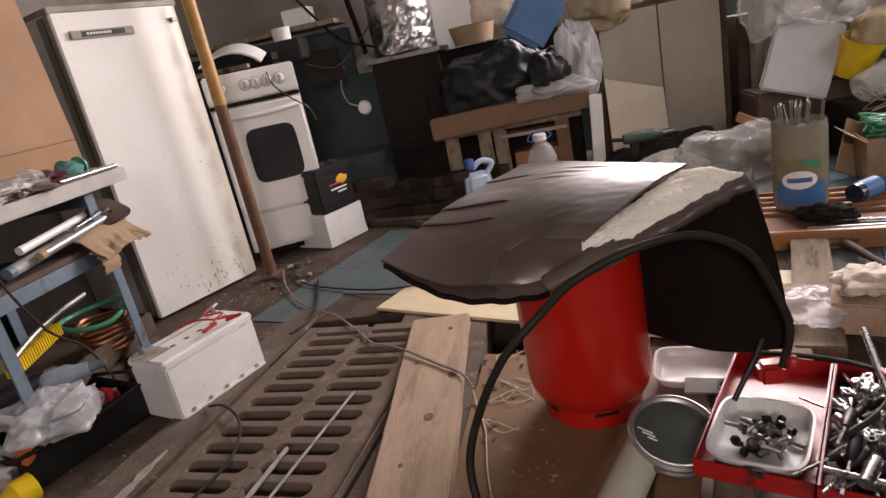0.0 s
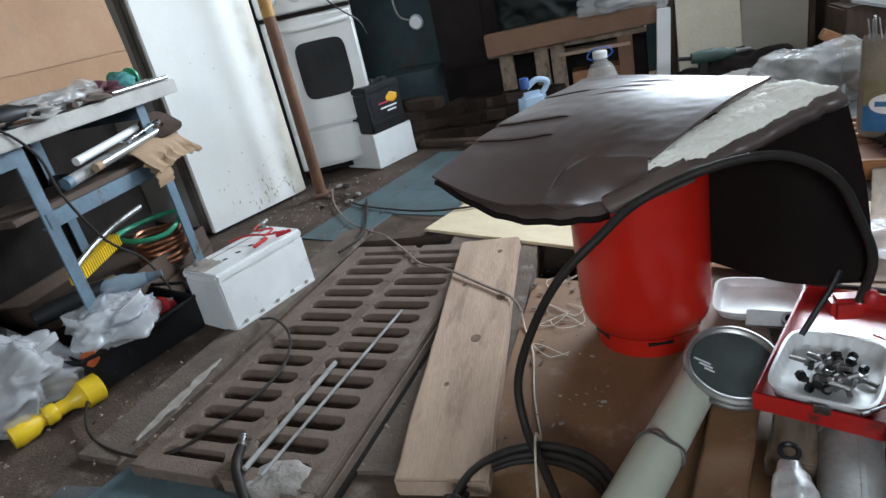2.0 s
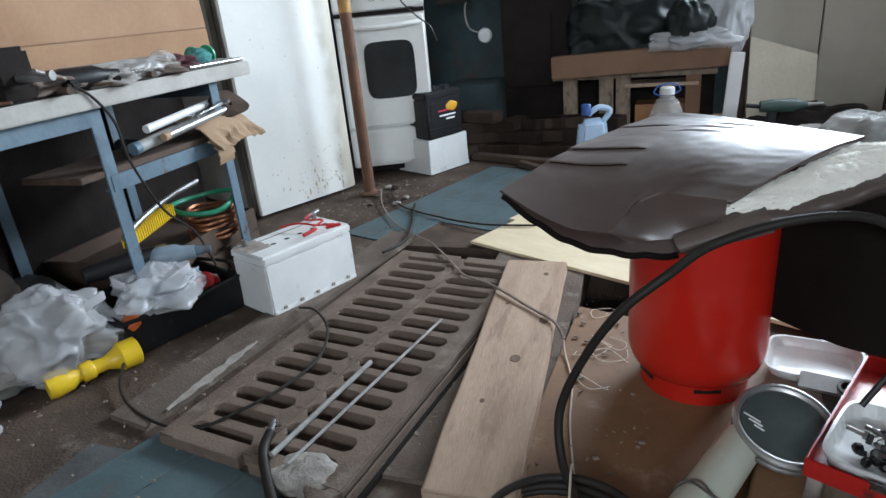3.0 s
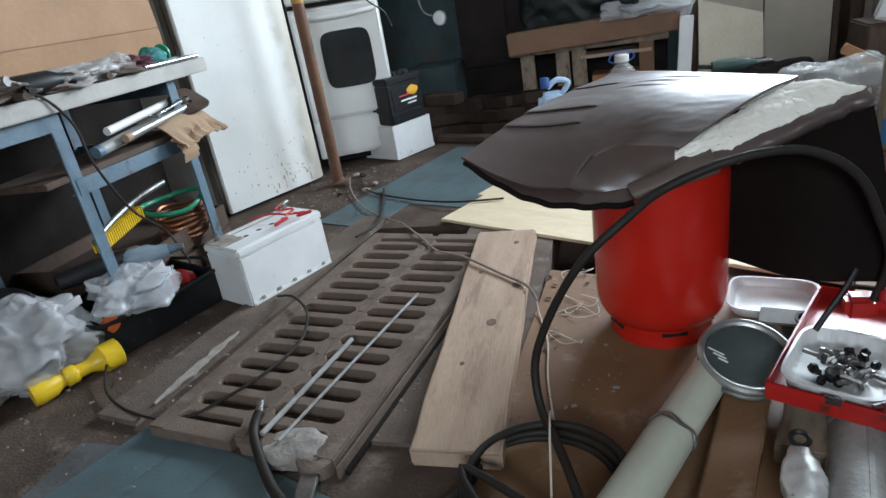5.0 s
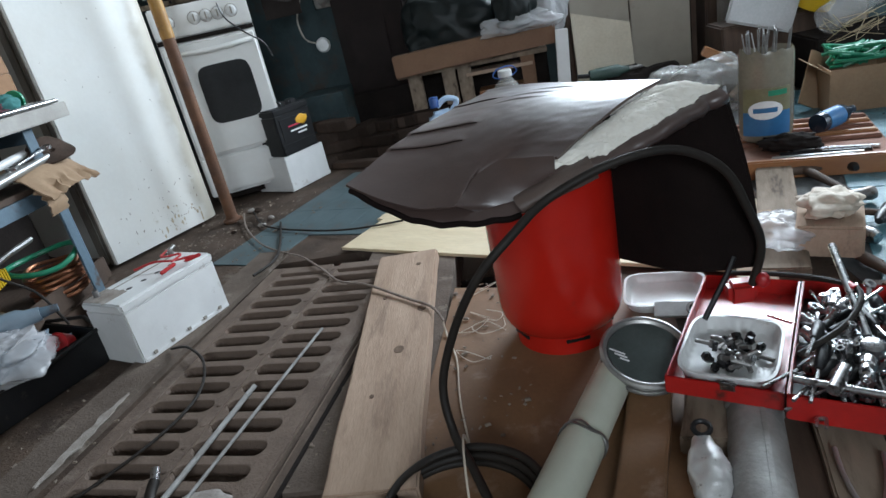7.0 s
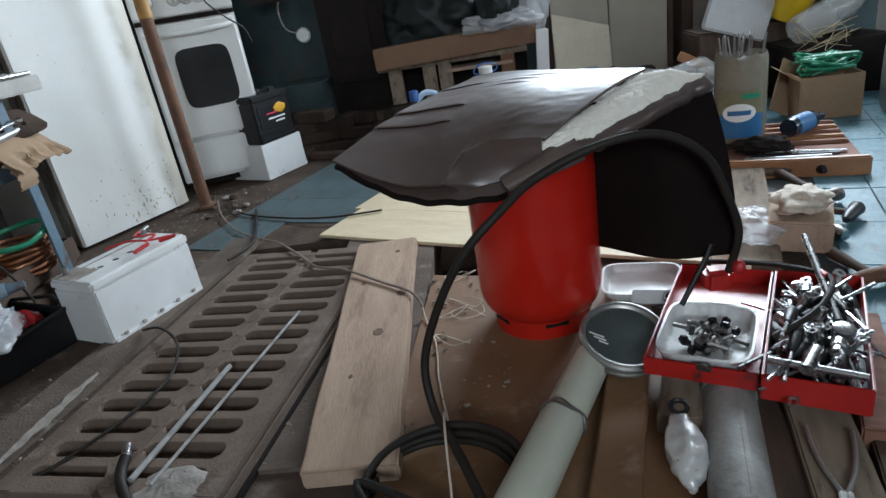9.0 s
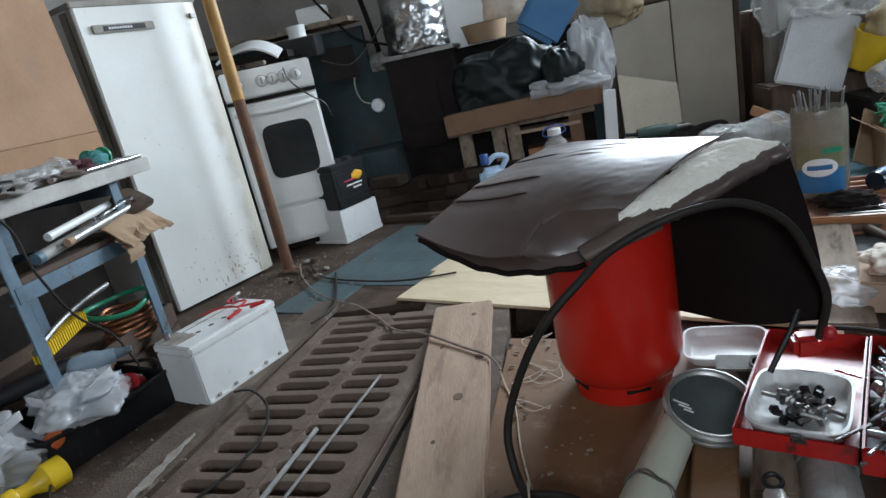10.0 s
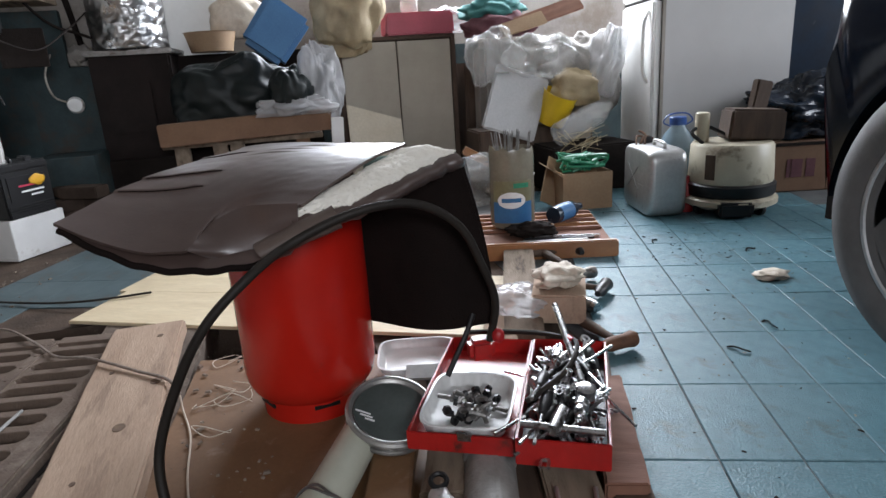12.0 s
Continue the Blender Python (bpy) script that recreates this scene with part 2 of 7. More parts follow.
M_glass_dark = mat("dark_oven_glass", (0.035, 0.037, 0.038), (0.02, 0.021, 0.022), 0.12, scale=4, bump=0.02, dirt=(0.12, 0.11, 0.10), amount=0.2, rvar=0.05)
M_lens = mat("grey_glass_disc", (0.085, 0.10, 0.095), (0.06, 0.072, 0.068), 0.10, scale=4, bump=0.02, rvar=0.05)
M_cream_pl = mat("cream_plastic", (0.56, 0.51, 0.39), (0.46, 0.41, 0.31), 0.42, scale=5, bump=0.04, dirt=(0.16, 0.12, 0.08), amount=0.42, dscale=6, g=0.08)
M_tyre = mat("dusty_tyre_rubber", (0.115, 0.11, 0.108), (0.08, 0.077, 0.075), 0.7, scale=9, fine=100, bump=0.15, g=0.08)
M_hub = mat("silver_wheel_paint", (0.50, 0.50, 0.50), (0.38, 0.38, 0.38), 0.4, metal=0.5, scale=8, bump=0.05)
M_paper = mat("crumpled_paper", (0.66, 0.58, 0.48), (0.52, 0.43, 0.34), 0.75, scale=9, fine=50, bump=0.3)
M_rope = mat("grey_brown_cable", (0.27, 0.215, 0.18), (0.17, 0.13, 0.105), 0.75, scale=30, bump=0.2)
M_tealcloth = mat("teal_cloth", (0.05, 0.22, 0.21), (0.04, 0.17, 0.165), 0.85, scale=9, fine=120, bump=0.3)
M_maroon = mat("maroon_cloth", (0.14, 0.05, 0.06), (0.09, 0.03, 0.04), 0.85, scale=9, fine=120, bump=0.3)
M_dust = mat("pale_mortar_dust", (0.42, 0.38, 0.34), (0.25, 0.21, 0.18), 0.95, scale=18, fine=120, bump=0.5, spec=0.2)
M_stone = mat("grey_stone", (0.33, 0.30, 0.27), (0.22, 0.19, 0.17), 0.9, scale=12, fine=90, bump=0.7)
# near black for soot and dark goods, and for shade painted in gaps
M_soot_shade = mat("soot_and_shade_dark", (0.022, 0.017, 0.015), (0.013, 0.010, 0.009), 0.95, scale=6, fine=80, bump=0.4, spec=0.12)
M_ink = mat("white_ink", (0.8, 0.8, 0.8), (0.7, 0.7, 0.7), 0.5, bump=0.0)
M_logo_y = mat("logo_yellow", (0.8, 0.42, 0.03), (0.7, 0.35, 0.03), 0.4, bump=0.0)
M_logo_r = mat("logo_red", (0.6, 0.05, 0.06), (0.5, 0.04, 0.1), 0.4, bump=0.0)


# ---- mesh helpers ----
class G:
    """Vertices and faces gathered from simple forms."""

    def __init__(self):
        self.v, self.f, self.soft = [], [], False

    def add(self, vs, fs, m=None):
        k = len(self.v)
        self.v += [tuple(m @ Vector(p)) if m else tuple(p) for p in vs]
        self.f += [tuple(i + k for i in face) for face in fs]
        return self

    def box(self, c, s, m=None, taper=1.0):
        x, y, z = (a / 2 for a in s)
        p = [(c[0] + i * x * (taper if k > 0 else 1), c[1] + j * y * (taper if k > 0 else 1), c[2] + k * z)
             for k in (-1, 1) for j in (-1, 1) for i in (-1, 1)]
        return self.add(p, [(0, 2, 3, 1), (4, 5, 7, 6), (0, 1, 5, 4), (2, 6, 7, 3), (0, 4, 6, 2), (1, 3, 7, 5)], m)

    def lathe(self, prof, n=24, m=None, start=0.0, sx=1.0, sy=1.0):
        """A profile of (radius, height) turned round z; ends at radius 0 close by themselves."""
        vs, fs = [], []
        for r, z in prof:
            for i in range(n):
                a = start + 2 * math.pi * i / n
                vs.append((r * math.cos(a) * sx, r * math.sin(a) * sy, z))
        for j in range(len(prof) - 1):
            for i in range(n):
                k = (i + 1) % n
                fs.append((j * n + i, j * n + k, (j + 1) * n + k, (j + 1) * n + i))
        fs.append(tuple(range(n - 1, -1, -1)))
        fs.append(tuple((len(prof) - 1) * n + i for i in range(n)))
        return self.add(vs, fs, m)

    def rod(self, a, b, r, r2=None, n=12):
        a, b = Vector(a), Vector(b)
        m = Matrix.Translation(a) @ (b - a).to_track_quat("Z", "Y").to_matrix().to_4x4()
        return self.lathe([(r, 0), (r2 or r, (b - a).length)], n, m)

    def tube(self, pts, r, n=8, closed=False, smooth=6, flat=1.0):
        """A round cord through the points, on a Catmull-Rom curve."""
        P = [Vector(p) for p in pts]
        c = []
        k = len(P)
        for i in range(k if closed else k - 1):
            p0, p1, p2, p3 = (P[j % k] if closed else P[max(0, min(k - 1, j))] for j in (i - 1, i, i + 1, i + 2))
            for s in range(smooth):
                t = s / smooth
                c.append(0.5 * (2 * p1 + (p2 - p0) * t + (2 * p0 - 5 * p1 + 4 * p2 - p3) * t * t + (3 * p1 - p0 - 3 * p2 + p3) * t ** 3))
        if not closed:
            c.append(P[-1])
        vs, fs = [], []
        side = None
        for i, p in enumerate(c):
            d = (c[(i + 1) % len(c)] - c[i - 1]) if closed else (c[min(i + 1, len(c) - 1)] - c[max(i - 1, 0)])
            d.normalize()
            if side is None:
                side = d.orthogonal().normalized()
            side = (side - d * side.dot(d)).normalized()
            up = d.cross(side)
            for q in range(n):
                a = 2 * math.pi * q / n
                vs.append(p + side * r * math.cos(a) + up * r * flat * math.sin(a))
        rings = len(c)
        for i in range(rings if closed else rings - 1):
            for q in range(n):
                w = (q + 1) % n
                j = (i + 1) % rings
                fs.append((i * n + q, i * n + w, j * n + w, j * n + q))
        if not closed:
            fs += [tuple(range(n - 1, -1, -1)), tuple((rings - 1) * n + q for q in range(n))]
        return self.add(vs, fs)

    def sheet(self, fn, nu, nv, thick=0.003, m=None):
        """A surface fn(u, v) with a thickness below it."""
        top = [Vector(fn(i / nu, j / nv)) for j in range(nv + 1) for i in range(nu + 1)]
        w = nu + 1
        low = []
        for j in range(nv + 1):
            for i in range(w):
                a = top[j * w + min(i + 1, nu)] - top[j * w + max(i - 1, 0)]
                b = top[min(j + 1, nv) * w + i] - top[max(j - 1, 0) * w + i]
                nrm = a.cross(b)
                low.append(top[j * w + i] - (nrm.normalized() if nrm.length > 1e-9 else Vector((0, 0, 1))) * thick)
        n = len(top)
        fs = [(j * w + i, j * w + i + 1, (j + 1) * w + i + 1, (j + 1) * w + i) for j in range(nv) for i in range(nu)]
        fs += [tuple(n + q for q in reversed(face)) for face in fs]
        rim = [i for i in range(nu)] + [j * w + nu for j in range(nv)] + [nv * w + i for i in range(nu, 0, -1)] + [j * w for j in range(nv, 0, -1)]
        for a, b in zip(rim, rim[1:] + rim[:1]):
            fs.append((a, n + a, n + b, b))
        return self.add(top + low, fs, m)

    def blob(self, c, s, seed=0.0, amp=0.25, freq=3.0, n=24, rings=14, ridge=True, floor=None, m=None):
        """A crumpled lump: a ball of half sizes s with creased noise."""
        vs, fs = [], []
        self.soft = True
        n, rings = int(n * 1.7), int(rings * 1.7)
        for j in range(rings + 1):
            th = math.pi * j / rings
            for i in range(n):
                a = 2 * math.pi * i / n
                d = Vector((math.sin(th) * math.cos(a), math.sin(th) * math.sin(a), math.cos(th)))
                q = noise.noise(d * freq + Vector((seed, seed * 1.7, 3.1)))
                q2 = noise.noise(d * freq * 2.1 + Vector((seed * 2.1, 5, seed)))
                if ridge == "film":
                    e = d + 0.45 * noise.noise_vector(d * 1.7 + Vector((seed, 1, 2)))
                    g1 = noise.noise(e * 2.0 + Vector((seed, 4, 1)))
                    g2 = noise.noise(e * 4.6 + Vector((2, seed, 7)))
                    g3 = noise.noise(e * 10.0 + Vector((seed, 0, 2)))
                    k = 1 + amp * (0.8 * q + 0.60 * (0.28 - abs(g1)) + 0.20 * (0.28 - abs(g2)) + 0.05 * (0.25 - abs(g3)))
                    k *= 1 - 0.25 * max(0.0, d[2]) ** 3
                elif ridge:
                    e = d + 0.25 * noise.noise_vector(d * freq * 0.8 + Vector((seed, 1, 2)))
                    c1 = noise.voronoi(e * freq * 1.1 + Vector((seed, 4, 1)))[0]
                    c2 = noise.voronoi(e * freq * 2.6 + Vector((2, seed, 7)))[0]
                    k = 1 + amp * (0.8 * q + 0.75 * (c1[0] - 0.45) + 0.5 * (c2[0] - 0.45) + 0.18 * (noise.voronoi(e * freq * 5.5)[0][0] - 0.45))
                else:
                    k = 1 + amp * (q + 0.5 * q2)
                p = [c[x] + d[x] * s[x] * k for x in range(3)]
                if floor is not None:
                    p[2] = max(p[2], floor)
                vs.append(p)
        for j in range(rings):
            for i in range(n):
                k = (i + 1) % n
                fs.append((j * n + i, (j + 1) * n + i, (j + 1) * n + k, j * n + k))
        return self.add(vs, fs, m)

    def ragged(self, above, depth):
        """Tear the upper edge unevenly."""
        self.v = [(x, y, z + (depth * noise.noise(Vector((x * 30, y * 30, 4))) if z > above else 0)) for x, y, z in self.v]
        return self

    def dish(self, w, l, h, rim=0.008, wall=0.004, ribs=26, m=None):
        """A thin tray with round corners, ribbed sides and a flat rim."""
        n = 112
        rings = [(0.86, 0, 0), (0.90, 0.004, 1), (0.97, h - 0.003, 1), (1.0, h - 0.003, 0), (1.0, h, 0), (0.94, h, 0), (0.85, 0.008, 1), (0.78, wall, 0)]
        vs, fs = [], []
        for k, z, rb in rings:
            for i in range(n):
                a = 2 * math.pi * i / n
                c, s = math.cos(a), math.sin(a)
                q = (abs(c) ** 5 + abs(s) ** 5) ** -0.2 * (k + rb * 0.010 * math.sin(ribs * a))
                vs.append((w / 2 * c * q, l / 2 * s * q, z))
        for j in range(len(rings) - 1):
            for i in range(n):
                k = (i + 1) % n
                fs.append((j * n + i, j * n + k, (j + 1) * n + k, (j + 1) * n + i))
        fs += [tuple(range(n - 1, -1, -1)), tuple((len(rings) - 1) * n + i for i in range(n))]
        return self.add(vs, fs, m)

    def dent(self, depth, scale, seed=0.0):
        """Crumple what has been gathered so far, with flat facets and creases."""
        for i, p in enumerate(self.v):
            q = Vector(p) * scale + Vector((seed, 3, 1))
            r = noise.noise_vector(q * 0.7)
            f = noise.voronoi(q + 0.4 * r)[0][0] - 0.45
            d = Vector(p).normalized() if Vector(p).length > 1e-6 else Vector((0, 0, 1))
            self.v[i] = tuple(Vector(p) + d * f * depth + r * depth * 0.4)
        return self

    def hollow(self, c, s, wall, m=None, taper=1.0, depth=None):
        """An open tray: outer box with a well in its top."""
        x, y, z = s[0] / 2, s[1] / 2, s[2]
        dp = depth or z - wall
        rings = [(x, y, 0), (x * taper, y * taper, z), (x * taper - wall, y * taper - wall, z), (x - wall - (1 - 1 / taper) * 0, y - wall, z - dp)]
        vs = [(c[0] + i * a, c[1] + j * b, c[2] + h) for a, b, h in rings for i, j in ((-1, -1), (1, -1), (1, 1), (-1, 1))]
        fs = [(3, 2, 1, 0), (12, 13, 14, 15)]
        for r in range(3):
            for q in range(4):
                w = (q + 1) % 4
                fs.append((r * 4 + q, r * 4 + w, (r + 1) * 4 + w, (r + 1) * 4 + q))
        return self.add(vs, fs, m)


def mesh_of(name, g, material, bevel=0.0, smooth=True, seg=2, fix=True):
    me = bpy.data.meshes.new(name)
    me.from_pydata(g.v, [], g.f)
    bm = bmesh.new()
    bm.from_mesh(me)
    if fix:
        bmesh.ops.recalc_face_normals(bm, faces=bm.faces)
    if bevel:
        es = [e for e in bm.edges if len(e.link_faces) == 2 and e.calc_face_angle(0) > 0.6]
        bmesh.ops.bevel(bm, geom=es, offset=bevel, segments=seg, affect="EDGES", clamp_overlap=True)
    if smooth:
        for f in bm.faces:
            f.smooth = True
        for e in bm.edges:
            e.smooth = len(e.link_faces) == 2 and (g.soft or e.calc_face_angle(0) < 0.7)
    bm.to_mesh(me)
    bm.free()
    me.materials.append(material)
    return me


def thing(name, label, category, m=None, group="", kind=""):
    ob = new(name)
    ob.empty_display_size = 0.05
    if m:
        ob.matrix_world = m
    return tagged(ob, label, category, group, kind)


def part(name, g, material, parent, label="", bevel=0.0, smooth=True, seg=2, fix=True):
    """One mesh under a thing; its points are in the thing's own axes."""
    ob = new(name, mesh_of(name, g, material, bevel, smooth, seg, fix))
    ob.parent = parent
    if label:
        tagged(ob, label)
    return ob


def solo(name, g, material, label, category, m=None, group="", kind="", bevel=0.0, smooth=True, seg=2):
    ob = new(name, mesh_of(name, g, material, bevel, smooth, seg))
    if m:
        ob.matrix_world = m
    return tagged(ob, label, category, group, kind)


def aim(a, b, z=0.0):
    """A pose at a whose +y runs level to b."""
    return pose(a[0], a[1], z, 0, 0, math.degrees(math.atan2(-(b[0] - a[0]), b[1] - a[1])))


rnd = random.Random(7)

# ---- structure ----
X0, X1, Y0, Y1, H = -2.75, 5.45, -3.0, 5.0, 2.75
PIT = (-1.02, 0.32, 1.12, 2.30)  # the inspection pit under grate and boards


def slab(name, boxes, material, label, category="floor"):
    g = G()
    for a, b in boxes:
        g.box([(p + q) / 2 for p, q in zip(a, b)], [q - p for p, q in zip(a, b)])
    return solo(name, g, material, label, category, kind="structure", smooth=False)


slab("floor", [((X0, Y0, -0.2), (PIT[0], Y1, -0.006)), ((PIT[1], Y0, -0.2), (X1, Y1, -0.006)),
               ((PIT[0], Y0, -0.2), (PIT[1], PIT[2], -0.006)), ((PIT[0], PIT[3], -0.2), (PIT[1], Y1, -0.006))], M_dirt, "dirty concrete garage floor")
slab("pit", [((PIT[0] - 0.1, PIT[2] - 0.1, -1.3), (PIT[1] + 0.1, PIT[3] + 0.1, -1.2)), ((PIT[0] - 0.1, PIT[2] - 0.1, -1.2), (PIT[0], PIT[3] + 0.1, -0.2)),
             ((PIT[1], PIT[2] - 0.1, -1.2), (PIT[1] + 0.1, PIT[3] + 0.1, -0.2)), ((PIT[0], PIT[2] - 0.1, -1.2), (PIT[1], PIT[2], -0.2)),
             ((PIT[0], PIT[3], -1.2), (PIT[1], PIT[3] + 0.1, -0.2))], M_pit_shaded, "dark inspection pit below the grate", "pit")
slab("wall_west", [((X0 - 0.15, Y0, 0), (X0, Y1, H))], M_wall, "dirty plastered garage wall", "wall")
W = ((0.45, 3.65), (1.48, 2.64))  # window over the back wall
slab("wall_north", [((X0, Y1, 0.95), (X1, Y1 + 0.2, W[1][0])), ((X0, Y1, W[1][1]), (X1, Y1 + 0.2, H)),
                    ((X0, Y1, W[1][0]), (W[0][0], Y1 + 0.2, W[1][1])), ((W[0][1], Y1, W[1][0]), (X1, Y1 + 0.2, W[1][1]))], M_wall, "dirty grey plastered back wall", "wall")
slab("wall_north_dado", [((X0, Y1 - 0.004, 0), (X1, Y1 + 0.2, 0.95))], M_teal, "lower wall painted dark teal", "wall")
slab("wall_east", [((X1, Y0, 0), (X1 + 0.15, 0.2, H)), ((X1, 2.2, 0), (X1 + 0.15, Y1, H)), ((X1, 0.2, 2.55), (X1 + 0.15, 2.2, H)), ((X1, 0.2, 0), (X1 + 0.15, 2.2, 0.9))], M_wall, "plastered side wall", "wall")
slab("wall_south", [((X0, Y0 - 0.15, 0), (X1, Y0, H))], M_wall, "plastered wall behind", "wall")
slab("ceiling", [((X0, Y0, H), (X1, Y1 + 0.2, H + 0.1))], M_ceiling, "pale painted garage ceiling", "ceiling")
slab("pit_rim", [((-1.30, 1.02, -0.006), (-1.16, 2.42, 0.012))], M_concrete, "worn concrete rim beside the grate", "kerb").matrix_world = pose(0.0, 0, 0, 0, 0, 0) @ pose(-1.2, 1.05, 0, 0, 0, -9) @ pose(1.2, -1.05, 0)

solo("mortar_streak", G().sheet(lambda u, v: (0.024 * (v - 0.5) * (0.25 + math.sin(math.pi * u)) + 0.012 * noise.noise(Vector((u * 9, v, 1))), 0.36 * u, 0.002 * noise.noise(Vector((u * 20, v * 4, 3)))), 26, 5, 0.004), M_dust, "pale streak of mortar dust on the rim", "mortar", pose(-1.150, 1.08, 0.0150, 0, 0, -5))
slab("pit_beam", [((-0.545, 1.0, -0.10), (-0.20, 2.3, 0.006))], M_concrete, "worn concrete beam between grate and board", "beam")
# teal masonry beside the cooker
slab("masonry_step", [((-1.32, 3.98, 0), (-0.98, 4.9, 0.42)), ((-1.36, 4.35, 0.42), (-0.95, 4.95, 0.92))], M_teal, "low masonry plinth painted dark teal", "plinth")


# ---- white refrigerator ----
def edge_shaded_enamel(width):
    """White enamel; yellowing and the rounded far edge's shading put into the colour."""
    m = mat("shaded_door_enamel", (0.76, 0.76, 0.73), (0.70, 0.68, 0.63), 0.40, scale=2.2, fine=50, bump=0.05, dirt=(0.42, 0.35, 0.25), amount=0.16, dscale=6, g=0.08)
    N, L = m.node_tree.nodes, m.node_tree.links
    tc, xyz, nz, add, mr, mx = (N.new("ShaderNode" + k) for k in ("TexCoord", "SeparateXYZ", "TexNoise", "Math", "MapRange", "Mix"))
    mx.data_type = "RGBA"
    nz.inputs["Scale"].default_value, nz.inputs["Detail"].default_value = 7.0, 6.0
    add.operation = "MULTIPLY_ADD"
    add.inputs[1].default_value = 0.16
    mr.interpolation_type = "SMOOTHSTEP"
    mr.inputs[1].default_value, mr.inputs[2].default_value, mr.inputs[4].default_value = width - 0.05, width + 0.03, 0.85
    b = N["Principled BSDF"]
    L.new(tc.outputs["Object"], xyz.inputs[0])
    L.new(tc.outputs["Object"], nz.inputs["Vector"])
    L.new(nz.outputs[0], add.inputs[0])
    L.new(xyz.outputs["Y"], add.inputs[2])
    L.new(add.outputs[0], mr.inputs[0])
    L.new(mr.outputs[0], mx.inputs[0])
    L.new(b.inputs["Base Color"].links[0].from_socket, mx.inputs[6])
    mx.inputs[7].default_value = (0.47, 0.425, 0.345, 1)
    L.new(mx.outputs[2], b.inputs["Base Color"])
    return m


def refrigerator():
    t = thing("refrigerator", "tall dirty white refrigerator with rust-specked door", "refrigerator", aim((-1.86, 2.56), (-1.595, 3.125)))
    w, d, h = 0.625, 0.58, 1.45  # front lies in the plane x = 0, the width runs along +y
    part("body", G().box((-0.045 - d / 2, w / 2, 0.015 + h / 2), (d, w, h - 0.01)), M_fridge, t, bevel=0.008)
    prof = [(-0.035, 0.0), (-0.004, 0.0), (0.0, 0.004), (0.0, 0.25 * w), (0.0, 0.5 * w), (0.0, w - 0.085)]
    prof += [(-0.034 * (1 - math.cos(radians(9 * k))), w - 0.085 + 0.085 * math.sin(radians(9 * k))) for k in range(1, 11)] + [(-0.035, w)]
    z0, z1, np = 0.012, h - 0.01, len(prof)
    g = G().add([(x, y, z) for z in (z0, z0 + 0.012, 0.5 * h, z1 - 0.012, z1) for x, y in prof],
                [(r * np + q, r * np + (q + 1) % np, (r + 1) * np + (q + 1) % np, (r + 1) * np + q) for r in range(4) for q in range(np)]
                + [tuple(range(np - 1, -1, -1)), tuple(4 * np + q for q in range(np))])
    door = part("door", g, edge_shaded_enamel(w), t, "white enamel door with a broad rounded edge")
    part("gasket", G().box((-0.04, w / 2, 0.02 + (h - 0.02) / 2), (0.008, w - 0.02, h - 0.05)), M_trim, t, "grey rubber gasket")
    part("door_scuff", G().tube([(-0.0045, w - 0.055, 0.30), (-0.004, w - 0.057, 0.26), (-0.0055, w - 0.053, 0.235)], 0.002, 5), M_soot_shade, door)
    part("edge_trim", G().box((-0.0175, -0.006, h / 2), (0.033, 0.01, h - 0.03)), M_trim, t, "dirty grey door edge strip", bevel=0.003)
    part("side_trim", G().box((-0.082, -0.006, h / 2), (0.055, 0.01, h - 0.03)), M_trim, t, bevel=0.003)
    part("top_cap", G().box((-0.03 - d / 2, w / 2, h + 0.005), (d + 0.04, w + 0.01, 0.03)), M_trim, t, "grey top cap", bevel=0.006)
    part("handle_bar", G().box((0.008, 0.20, h - 0.105), (0.016, 0.30, 0.036)), M_trim, door, "dark badge strip with pale marks", bevel=0.004)
    part("badge_plate", G().box((0.0175, 0.20, h - 0.105), (0.004, 0.20, 0.022)), M_black, t)
    for k in range(9):
        part("badge_mark", G().box((0.0205, 0.125 + k * 0.013, h - 0.105), (0.002, 0.008, 0.010)), M_ink, t)
    part("hinge", G().box((0.008, w - 0.05, h - 0.075), (0.018, 0.03, 0.022)), M_steel, t, "steel hinge bracket", bevel=0.003)
    g = G()
    fr = random.Random(3)
    for k in range(80):
        y, z = (fr.uniform(0.04, w - 0.10), 0.10 + 1.2 * fr.random() ** 2.0) if k < 40 else (fr.gauss(0.40, 0.10), 0.05 + abs(fr.gauss(0.0, 0.16)))
        q = fr.uniform(0.0006, 0.0019) * (1.5 if z < 0.3 else 1)
        m = pose(0.0, min(max(y, 0.03), w - 0.09), z, 0, 90, 0) @ pose(0, 0, 0, 0, 0, fr.uniform(-40, 40))
        g.lathe([(q, 0.0), (q * 0.8, 0.0007)], 6, m, sx=fr.uniform(1.0, 3.2), sy=fr.uniform(0.5, 0.9))
    tagged(part("rust_specks", g, M_rust, door, "brown rust specks", smooth=False), kind="stuff")
    g = G()
    for k in range(26):
        y, z = fr.gauss(0.40, 0.075), 0.03 + abs(fr.gauss(0.0, 0.07))
        q = fr.uniform(0.003, 0.010)
        g.lathe([(q, 0.0), (q * 0.85, 0.0004)], 9, pose(0.0, min(y, w - 0.10), z, 0, 90, 0), sx=fr.uniform(1.0, 2.2), sy=fr.uniform(0.4, 1.0))
    tagged(part("rust_stain", g, mat("rust_stain", (0.56, 0.49, 0.36), (0.44, 0.34, 0.22), 0.7, scale=40, bump=0.1), door, "brown stain near the bottom", smooth=False), kind="stuff")
